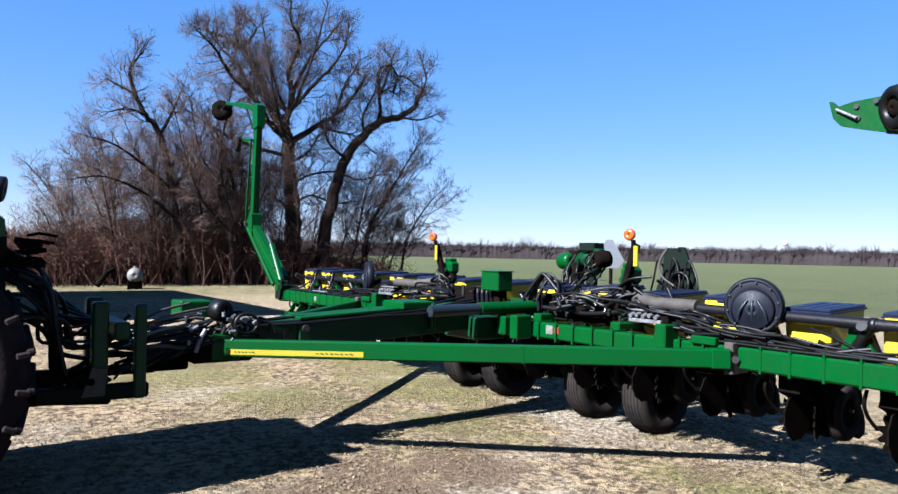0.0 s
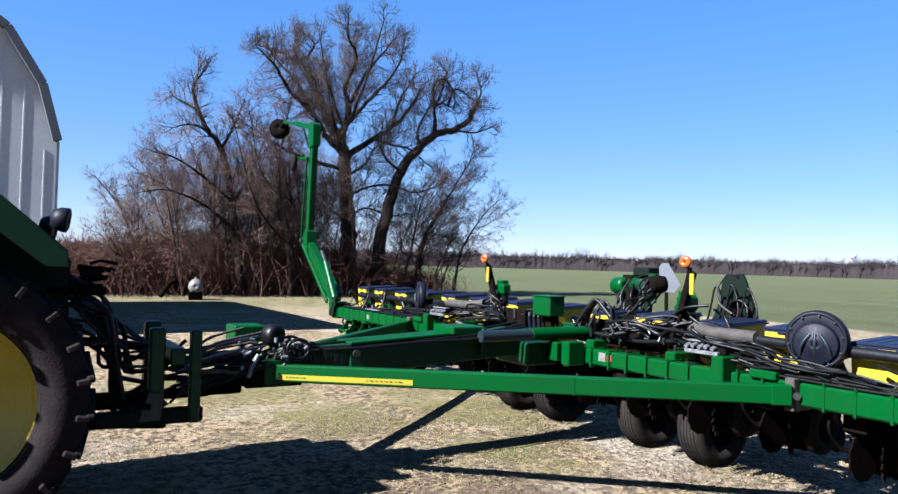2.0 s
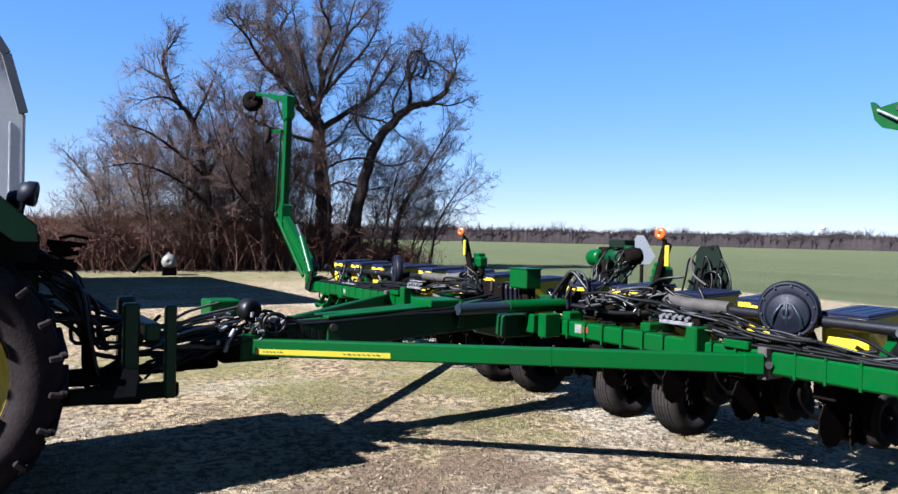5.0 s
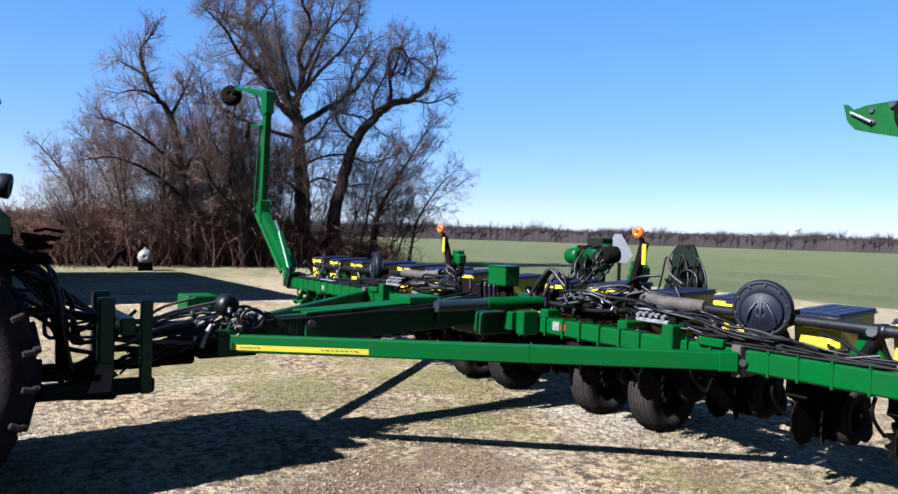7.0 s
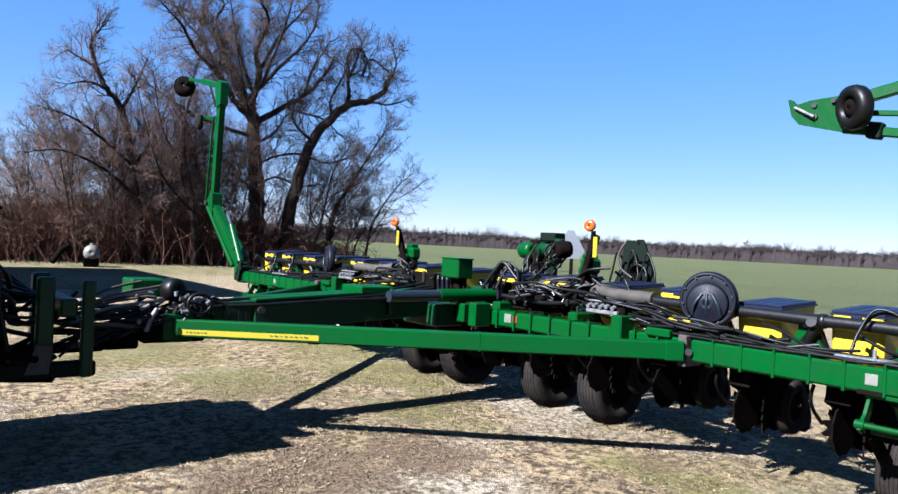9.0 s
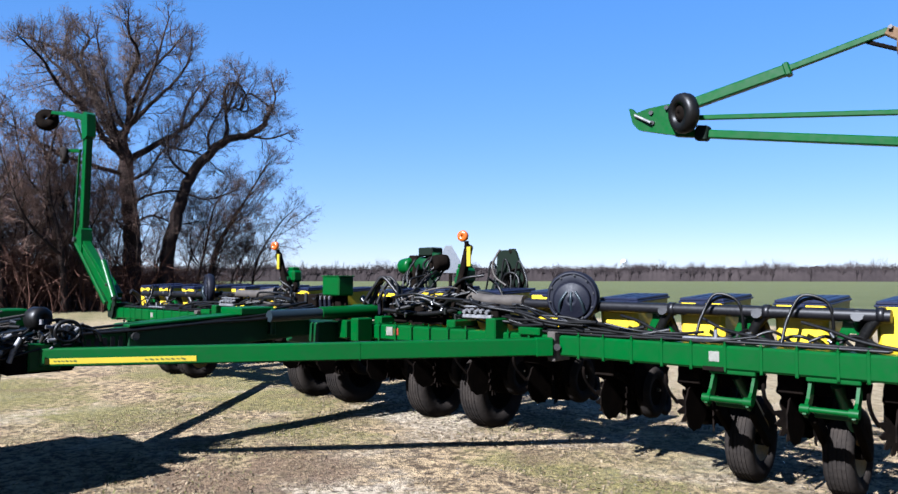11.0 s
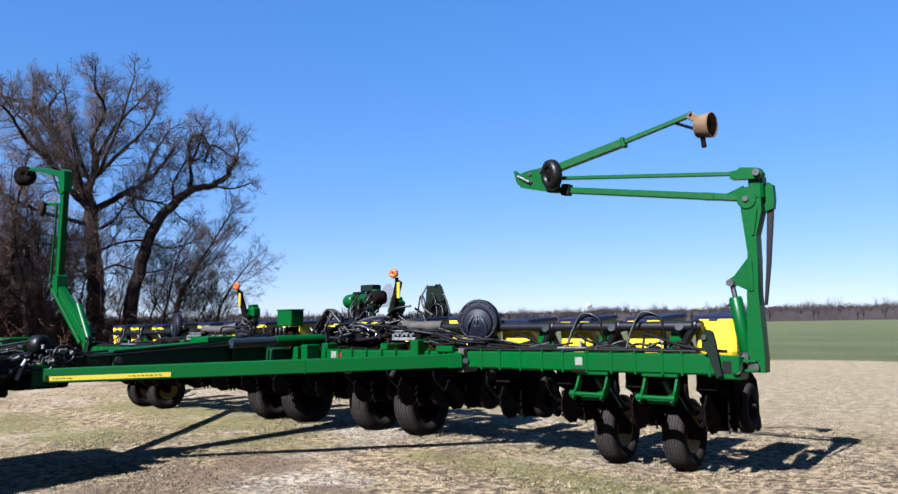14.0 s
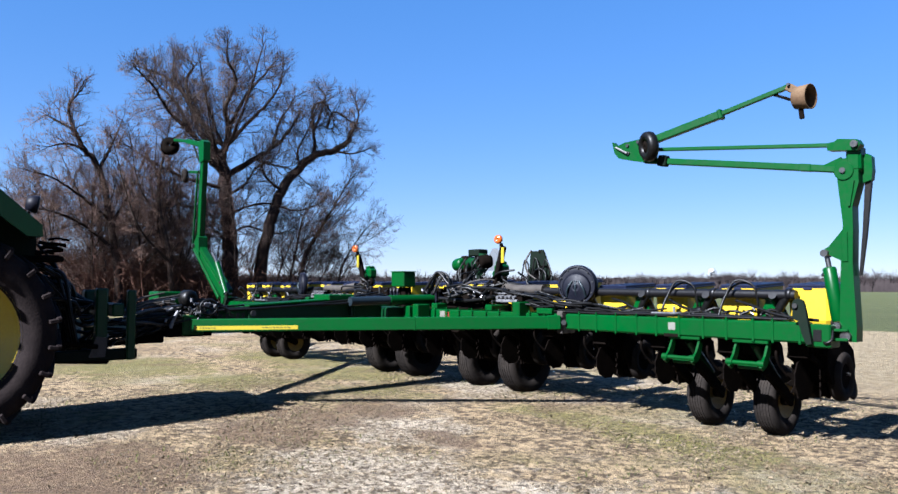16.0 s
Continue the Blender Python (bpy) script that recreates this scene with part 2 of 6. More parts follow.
# ---- mesh tools ----
class Shape:
    """Collects vertices and faces of one part."""

    def __init__(self):
        self.v, self.f, self.s = [], [], []

    def add(self, verts, faces, smooth=False):
        k = len(self.v)
        self.v.extend([tuple(p) for p in verts])
        self.f.extend([tuple(i + k for i in f) for f in faces])
        self.s.extend([smooth] * len(faces))
        return self

    def block(self, m, sx, sy, sz, b=0.006):
        """A chamfered box of full sizes sx, sy, sz in the frame m."""
        h = (sx / 2, sy / 2, sz / 2)
        b = min(b, min(h) * 0.6)
        verts, idx = [], {}
        for i in (-1, 1):
            for j in (-1, 1):
                for k in (-1, 1):
                    sg = (i, j, k)
                    for a in range(3):
                        idx[(sg, a)] = len(verts)
                        verts.append(m @ Vector([sg[c] * (h[c] if c == a else h[c] - b) for c in range(3)]))
        faces = []
        for a in range(3):
            p, q = [c for c in range(3) if c != a]
            for s in (-1, 1):
                ring = []
                for u, w in ((-1, -1), (1, -1), (1, 1), (-1, 1)):
                    sg = [0, 0, 0]
                    sg[a], sg[p], sg[q] = s, u, w
                    ring.append(idx[(tuple(sg), a)])
                flip = (s < 0) != (a == 1)
                faces.append(ring[::-1] if flip else ring)
            for u in (-1, 1):
                for w in (-1, 1):
                    sg0, sg1 = [0, 0, 0], [0, 0, 0]
                    sg0[a], sg1[a] = -1, 1
                    for sg in (sg0, sg1):
                        sg[p], sg[q] = u, w
                    t0, t1 = tuple(sg0), tuple(sg1)
                    ring = [idx[(t0, p)], idx[(t1, p)], idx[(t1, q)], idx[(t0, q)]]
                    faces.append(ring)
        for i in (-1, 1):
            for j in (-1, 1):
                for k in (-1, 1):
                    faces.append([idx[((i, j, k), a)] for a in range(3)])
        # face outwards
        c = m.translation
        out = []
        for f in faces:
            a0, a1, a2 = (verts[i] for i in f[:3])
            nrm = (a1 - a0).cross(a2 - a0)
            mid = sum((verts[i] for i in f), Vector()) / len(f)
            out.append(f if nrm.dot(mid - c) > 0 else f[::-1])
        return self.add(verts, out)

    def box(self, x0, x1, y0, y1, z0, z1, b=0.006):
        return self.block(Matrix.Translation(((x0 + x1) / 2, (y0 + y1) / 2, (z0 + z1) / 2)), abs(x1 - x0), abs(y1 - y0), abs(z1 - z0), b)

    def beam(self, p0, p1, w, h, b=0.006, up=(0, 0, 1)):
        """A box bar from p0 to p1, w wide and h high."""
        p0, p1 = Vector(p0), Vector(p1)
        d = (p1 - p0)
        x = d.normalized()
        y = Vector(up).cross(x).normalized()
        z = x.cross(y)
        m = Matrix(((x[0], y[0], z[0], 0), (x[1], y[1], z[1], 0), (x[2], y[2], z[2], 0), (0, 0, 0, 1)))
        return self.block(Matrix.Translation((p0 + p1) / 2) @ m, d.length, w, h, b)

    def tube(self, pts, r, n=8, caps=True, smooth=True):
        pts = [Vector(p) for p in pts]
        rs = r if isinstance(r, (list, tuple)) else [r] * len(pts)
        verts, faces = [], []
        side = None
        for i, p in enumerate(pts):
            d = (pts[min(i + 1, len(pts) - 1)] - pts[max(i - 1, 0)]).normalized()
            if side is None:
                side = d.orthogonal().normalized()
            side = (side - d * side.dot(d))
            side = side.normalized() if side.length > 1e-6 else d.orthogonal().normalized()
            w = d.cross(side)
            for k in range(n):
                a = 2 * math.pi * k / n
                verts.append(p + (side * math.cos(a) + w * math.sin(a)) * rs[i])
        for i in range(len(pts) - 1):
            for k in range(n):
                k2 = (k + 1) % n
                faces.append((i * n + k, i * n + k2, (i + 1) * n + k2, (i + 1) * n + k))
        self.add(verts, faces, smooth)
        if caps:
            e = (len(pts) - 1) * n
            self.add([verts[k] for k in range(n)], [tuple(range(n))[::-1]])
            self.add([verts[e + k] for k in range(n)], [tuple(range(n))])
        return self

    def lathe(self, profile, origin, axis, n=24, smooth=True):
        """A closed outline of (radius, along) turned round the axis."""
        o, d = Vector(origin), Vector(axis).normalized()
        u = d.orthogonal().normalized()
        w = d.cross(u)
        verts, faces, p = [], [], len(profile)
        for k in range(n):
            a = 2 * math.pi * k / n
            e = u * math.cos(a) + w * math.sin(a)
            for r, h in profile:
                verts.append(o + d * h + e * r)
        for k in range(n):
            k2 = (k + 1) % n
            for i in range(p):
                i2 = (i + 1) % p
                faces.append((k * p + i, k2 * p + i, k2 * p + i2, k * p + i2))
        return self.add(verts, faces, smooth)

    def plate(self, poly, origin, u, w, thick):
        """A flat plate: the outline poly in (u, w) from origin, thick to both sides."""
        o, u, w = Vector(origin), Vector(u).normalized(), Vector(w).normalized()
        d = u.cross(w).normalized() * thick / 2
        a = [o + u * x + w * y for x, y in poly]
        k = len(a)
        verts = [p + d for p in a] + [p - d for p in a]
        faces = [tuple(range(k)), tuple(range(2 * k - 1, k - 1, -1))]
        faces += [(i, i + k, (i + 1) % k + k, (i + 1) % k) for i in range(k)]
        return self.add(verts, faces)

    def ball(self, c, r, n=12, squash=1.0):
        prof = [(r * math.sin(math.pi * i / 8) + 1e-4, -r * squash * math.cos(math.pi * i / 8)) for i in range(9)]
        return self.lathe(prof, c, (0, 0, 1), n)


BASE = {}


def mesh_object(name, shape, material, shift=Vector()):
    me = bpy.data.meshes.new(name)
    me.from_pydata([tuple(Vector(p) - shift) for p in shape.v] if shift.length else shape.v, [], shape.f)
    me.polygons.foreach_set("use_smooth", shape.s)
    me.materials.append(material)
    me.update()
    return new(name, me)


def thing(name, base, label, category, group=""):
    e = new(name)
    e.empty_display_size = 0.2
    e.location = base
    BASE[e.name] = Vector(base)
    return tagged(e, label, category, group)


def part(name, shape, material, parent, label=""):
    """One mesh under a thing or under a part, from points in the world."""
    base = BASE[parent.name]
    ob = mesh_object(name, shape, material, base)
    ob.parent = parent
    BASE[ob.name] = base
    return tagged(ob, label)


def fine_bevel(ob, w=0.006, seg=2):
    md = ob.modifiers.new("edges", "BEVEL")
    md.width, md.segments, md.limit_method, md.angle_limit = w, seg, "ANGLE", radians(40)
    return ob


def structure(name, shape, material, label, kind="structure", category=""):
    return tagged(mesh_object(name, shape, material), label, category, "", kind)


def curve_points(pts, k=6):
    """A smooth line (Catmull-Rom) through the points."""
    p = [Vector(q) for q in pts]
    p = [p[0] * 2 - p[1]] + p + [p[-1] * 2 - p[-2]]
    out = []
    for i in range(1, len(p) - 2):
        for j in range(k):
            t = j / k
            out.append(0.5 * (2 * p[i] + (p[i + 1] - p[i - 1]) * t + (2 * p[i - 1] - 5 * p[i] + 4 * p[i + 1] - p[i + 2]) * t * t + (3 * p[i] - p[i - 1] - 3 * p[i + 1] + p[i + 2]) * t ** 3))
    out.append(p[-2])
    return out


# ---- ground ----
GZ = 0.05
rng = random.Random(5)


def build_ground():
    s = Shape()
    # rings of growing cells, fine near the yard
    xs = sorted(set([-3000, -1500, -800, -500, -300, -200, -130, -90, -60] + [-45 + 2.5 * i for i in range(15)] + [-8 + 0.5 * i for i in range(26)] + [8, 14, 24, 40, 70, 120, 220, 500, 1200, 3000]))
    ys = sorted(set([-3000, -1200, -500, -200, -100, -60, -40, -25, -16] + [-10 + 0.5 * i for i in range(41)] + [12 + 3 * i for i in range(9)] + [45, 60, 90, 140, 220, 330, 450, 600, 900, 1500, 3000]))
    for y in ys:
        for x in xs:
            near = max(0, 1 - max(abs(x + 4) / 30, abs(y) / 30))
            h = (noise.noise((x * 0.35, y * 0.35, 0)) * 0.03 + noise.noise((x * 1.1, y * 1.1, 3)) * 0.012) * near
            s.v.append((x, y, GZ + h))
    w = len(xs)
    for j in range(len(ys) - 1):
        for i in range(w - 1):
            s.f.append((j * w + i, j * w + i + 1, (j + 1) * w + i + 1, (j + 1) * w + i))
            s.s.append(True)
    return structure("ground", s, GROUND, "gravel and dry-straw farmyard running out into a green winter field", category="ground")


build_ground()


def build_litter(name, count, zone, size, up, material, label, seed):
    """Short stalks and blades strewn over a stretch of the yard, in drifts."""
    r = random.Random(seed)
    s = Shape()
    x0, x1, y0, y1 = zone
    for _ in range(count):
        x, y = r.uniform(x0, x1), r.uniform(y0, y1)
        drift = noise.noise((x * 0.5, y * 0.5, 9)) if up else 0.25 + noise.noise((x * 1.3, y * 1.3, 4)) + 0.5 * noise.noise((x * 4, y * 4, 4))
        if drift < (0.1 if up else r.uniform(-0.1, 0.5)):
            continue
        a, L = r.uniform(0, 6.283), r.uniform(0.25, 1) ** 1.6 * size
        d = Vector((math.cos(a), math.sin(a), 0))
        q = Vector((-d.y, d.x, 0)) * r.uniform(0.0015, 0.006)
        z = GZ + 0.006 + noise.noise((x * 0.35, y * 0.35, 0)) * 0.03 + noise.noise((x * 1.1, y * 1.1, 3)) * 0.012
        o = Vector((x, y, z))
        if up:
            tip = o + d * L * 0.5 + Vector((0, 0, L * r.uniform(0.3, 0.7)))
        else:
            tip = o + d * L + Vector((0, 0, r.uniform(-0.004, 0.012)))
        mid = (o + tip) / 2 + Vector((r.uniform(-0.1, 0.1) * L, r.uniform(-0.1, 0.1) * L, 0.005))
        s.add([o - q, o + q, mid + q, mid - q, tip], [(0, 1, 2, 3), (3, 2, 4)])
    return structure(name, s, material, label, "stuff", "litter")


def build_pebbles():
    r = random.Random(15)
    s = Shape()
    for _ in range(12000):
        x, y = r.uniform(-8, 4.5), r.uniform(-4.8, 3.5)
        if noise.noise((x * 0.6, y * 0.6, 21)) < r.uniform(-0.25, 0.4):
            continue
        w = 0.005 + 0.009 * r.random() ** 3
        z = GZ + w * 0.25 + noise.noise((x * 0.35, y * 0.35, 0)) * 0.03 + noise.noise((x * 1.1, y * 1.1, 3)) * 0.012
        u = [w * r.uniform(0.6, 1.3) for _k in range(6)]
        s.add([(x + u[0], y, z), (x, y + u[1], z), (x - u[2], y, z), (x, y - u[3], z), (x + w * 0.2, y, z + u[4] * 0.7), (x, y, z - u[5] * 0.5)], [(0, 1, 4), (1, 2, 4), (2, 3, 4), (3, 0, 4), (1, 0, 5), (2, 1, 5), (3, 2, 5), (0, 3, 5)])
    return structure("gravel_stones", s, PEBBLE, "loose pale gravel stones scattered over the yard", "stuff", "gravel")


def build_flakes():
    """Curled dead leaves and broken husks lying in drifts."""
    r = random.Random(27)
    s = Shape()
    for _ in range(70000):
        x, y = r.uniform(-8, 4.5), r.uniform(-5.2, 2.5)
        if 0.15 + noise.noise((x * 0.9, y * 0.9, 31)) + 0.7 * noise.noise((x * 3.1, y * 3.1, 8)) < r.uniform(-0.1, 0.6):
            continue
        a, L = r.uniform(0, 6.283), 0.006 + 0.015 * r.random() ** 1.7
        d = Vector((math.cos(a), math.sin(a), r.gauss(0, 0.3)))
        w = Vector((-math.sin(a), math.cos(a), r.gauss(0, 0.3))) * r.uniform(0.3, 0.7) * L
        o = Vector((x, y, GZ + 0.008 + noise.noise((x * 0.35, y * 0.35, 0)) * 0.03 + noise.noise((x * 1.1, y * 1.1, 3)) * 0.012))
        k = Vector((0, 0, r.uniform(0, 0.5) * L))
        s.add([o - d * L, o - w + k, o + d * L * r.uniform(0.7, 1.2), o + w + k], [(0, 1, 2), (0, 2, 3)])
    return structure("leaf_litter", s, FLAKE, "drifts of curled tan and brown dead leaves on the yard", "stuff", "litter")


build_flakes()
build_litter("straw_litter", 60000, (-8, 4.5, -4.8, 4), 0.1, False, STRAW, "short broken stalks of dry straw strewn over the yard", 3)
build_litter("grass_blades", 18000, (-9, 4.5, -4.8, 5), 0.06, True, BLADES, "thin patches of short green grass in the yard", 4)
build_pebbles()


# ---- far woods, water tower ----
def build_far_woods():
    r = random.Random(11)
    s = Shape()

    def at(a, R, z):
        return Vector((-R * math.cos(radians(a)), R * math.sin(radians(a)), z))

    # closed undergrowth: an uneven bank of brush
    for R, low in ((452, 6.6), (470, 7.8)):
        k = 0
        a = -40.0
        prev = None
        while a < 112:
            h = low * (1 + 0.28 * noise.noise((a * 0.5, R, 0)) + 0.16 * noise.noise((a * 4, R, 1))) + 0.35 * noise.noise((a * 17, R, 2))
            ring = [at(a, R - 5, GZ - 0.3), at(a, R - 3.5, h * 0.6), at(a, R, h), at(a, R + 4, h * 0.7), at(a, R + 5, GZ - 0.3)]
            if prev:
                s.add(prev + ring, [(i, i + 1, i + 6, i + 5) for i in range(4)], True)
            prev = ring
            a += 0.08
    structure("far_woods", s, WOODS, "low dense bank of bare brown woods along the far side of the field", "stuff", "woods")
    # bare trees above it: stems with fans of fine upright branches
    s = Shape()
    a = -40.0
    while a < 112.0:
        a += r.uniform(0.02, 0.065)
        R = r.uniform(446, 486)
        big = 1.0 + 0.22 * noise.noise((a * 0.35, 0, 0)) + 0.14 * noise.noise((a * 2.1, 4, 0))
        h = r.uniform(8.2, 10.6) * big
        if r.random() < 0.07:
            h *= 1.3
        o = at(a, R, GZ)
        s.tube([o, o + Vector((0, 0, h * 0.6))], [0.16, 0.1], 3, False, False)
        for k in range(10):
            b = r.uniform(0, 6.283)
            e = Vector((math.cos(b), math.sin(b), 0))
            f = r.uniform(0.3, 0.62)
            p0 = o + Vector((0, 0, h * f))
            w = h * 0.24 * r.uniform(0.2, 1)
            p1 = p0 + e * w * 0.6 + Vector((0, 0, h * 0.2))
            p2 = p0 + e * w + Vector((0, 0, (h - h * f) * r.uniform(0.6, 1)))
            s.tube([p0, p1, p2], [0.09, 0.075, 0.04], 3, False, False)
    return structure("far_bare_trees", s, FARTWIG, "thin bare crowns standing above the far woods", "stuff", "woods")


build_far_woods()


def build_water_tower():
    base = (-448, 775, GZ)
    t = thing("water_tower", base, "white elevated water tower far beyond the field", "water tower")
    o = Vector(base)
    s = Shape()
    s.lathe([(0.02, 19), (2.4, 19.5), (3.3, 21.0), (3.1, 22.6), (1.7, 24.0), (0.02, 24.6)], o, (0, 0, 1), 20)
    part("tank", s, SIDING, t)
    for k in range(4):
        a = radians(45 + 90 * k)
        e = Vector((math.cos(a), math.sin(a), 0))
        part("leg", Shape().tube([o + e * 4.4, o + e * 3.4 + Vector((0, 0, 20.5))], 0.12, 6), SIDING, t)
    part("riser", Shape().tube([o, o + Vector((0, 0, 19.4))], 0.3, 8), SIDING, t)


build_water_tower()


# ---- trees ----
class Grower:
    """Grows the wood and the twigs of one bare tree."""

    def __init__(self, seed, fine=0.0062, leafless=None):
        self.r = random.Random(seed)
        self.fine, self.twig_material = fine, leafless or TWIGS
        self.wood, self.twigs = Shape(), Shape()
        self.grown = []

    def limb(self, pts, r0, r1, sides=7, join=True):
        """A guided limb that starts on the wood already grown; returns its points and radii."""
        pts = [Vector(q) for q in pts]
        if self.grown and join:
            near = min(self.grown, key=lambda g_: math.hypot(g_.y - pts[0].y, g_.z - pts[0].z))
            off = near.x - pts[0].x
            pts = [near] + [Vector((q.x + off, q.y, q.z)) for q in pts[1:]]
        p = curve_points(pts, 5)
        k = len(p)
        rs = [r0 + (r1 - r0) * (i / (k - 1)) ** 0.8 for i in range(k)]
        p = [q + Vector((self.r.uniform(-1, 1), self.r.uniform(-1, 1), self.r.uniform(-1, 1))) * min(rs[i] * 0.3, 0.06) for i, q in enumerate(p)]
        self.wood.tube(p, rs, sides, True)
        self.grown += p
        return p, rs

    def dress(self, p, rs, first, step, length, levels, lift=0.05):
        """Side branches along a limb from the fraction first on, turning round it, shorter towards its tip."""
        r = self.r
        k = len(p)
        total = sum((p[i + 1] - p[i]).length for i in range(k - 1))
        n = max(3, int(total * (1 - first) / (step * 1.18)))
        turn = r.uniform(0, 6.283)
        for j in range(n):
            f = (first + (1 - first) * (j + r.uniform(0.1, 0.9)) / n) * (k - 1)
            i = min(int(f), k - 2)
            q = p[i].lerp(p[i + 1], f - i)
            d = (p[i + 1] - p[i]).normalized()
            turn += 2.4 + r.uniform(-0.5, 0.5)
            u = d.orthogonal().normalized()
            side = u * math.cos(turn) + d.cross(u) * math.sin(turn)
            a = r.uniform(0.55, 1.25)
            rad = min(rs[i] * 0.5, 0.009 * length + 0.012)
            self.branch(q, d * math.cos(a) + side * math.sin(a), length * r.uniform(0.45, 1.2) * (1 - 0.45 * f / k), rad, levels, lift)
        e = (p[-1] - p[-2]).normalized()
        for j in range(3):
            self.branch(p[-1], (e + Vector((r.gauss(0, 0.4), r.gauss(0, 0.4), r.gauss(0, 0.3)))).normalized(), length * r.uniform(0.3, 0.55), rs[-1] * 0.8, levels, lift)

    def branch(self, p, d, length, rad, level, lift):
        """A branch that bends upwards, with finer ones to both sides."""
        r = self.r
        k = (1, 3, 4, 5)[level]
        pts, q, dd = [p], p.copy(), d.copy()
        for i in range(k):
            w = 0.2
            dd = (dd + Vector((r.gauss(0, w), r.gauss(0, w), r.gauss(lift, w)))).normalized()
            q = q + dd * (length / k)
            pts.append(q.copy())
        tip = max(rad * 0.35, self.fine * 0.7)
        rs = [max(rad + (tip - rad) * i / k, self.fine * 0.7) for i in range(k + 1)]
        (self.wood if level > 1 else self.twigs).tube(pts, rs, 4 if level > 1 else 3, False, level > 1)
        if level <= 0:
            return
        n = min(max(5, int(length * (5.5 if level > 1 else 10.0)) + r.choice((0, 1))), 13)
        turn = r.uniform(0, 6.283)
        for j in range(n):
            f = (0.22 + 0.78 * (j + r.random()) / n) * k
            i = min(int(f), k - 1)
            o = pts[i].lerp(pts[i + 1], f - i)
            e = (pts[i + 1] - pts[i]).normalized()
            u = e.orthogonal().normalized()
            turn += 2.4 + r.uniform(-0.7, 0.7)
            side = u * math.cos(turn) + e.cross(u) * math.sin(turn)
            a = r.uniform(0.45, 1.0)
            self.branch(o, e * math.cos(a) + side * math.sin(a), max(length * r.uniform(0.35, 0.65) * (1 - 0.3 * j / n), 0.3), max(rs[i] * 0.55, self.fine), level - 1, lift)

    def done(self, base, label):
        t = thing("bare_tree", base, label, "tree", "bare trees of the grove")
        part("trunk", self.wood, BARK, t)
        part("crown", self.twigs, self.twig_material, t, "crown of fine leafless twigs")
        return t


TX = -40.0


def tp(pairs, dx=0.0, seed=0, spread=0.8):
    """Points of a limb: (y, z) in the grove's plane, with some depth."""
    r = random.Random(seed)
    depth, drift = dx, r.uniform(-spread, spread)
    out = []
    for i, (y, z) in enumerate(pairs):
        depth += drift + r.uniform(-0.3, 0.3) if i else 0
        out.append((TX + depth, y, max(z, GZ - 0.1)))
    return out


def twiggy(g, y, z, dx, reach, count, seed):
    """Extra limbs that fan out of a fork towards and away from the yard."""
    r = random.Random(seed)
    for k in range(count):
        a = r.uniform(-0.9, 0.9)
        e = Vector((r.choice((-1, 1)) * r.uniform(0.5, 1.0), math.sin(a), r.uniform(0.7, 1.3))).normalized()
        o = Vector((TX + dx, y, z + r.uniform(-0.6, 1.2)))
        L = reach * r.uniform(0.7, 1.0)
        pts = [o, o + e * L * 0.35 + Vector((0, 0, -0.2)), o + e * L * 0.7 + Vector((0, 0, 0.3)), o + e * L + Vector((0, 0, 1.2))]
        p, rs = g.limb(pts, 0.13, 0.03)
        g.dress(p, rs, 0.25, 0.25, 2.0, 2)


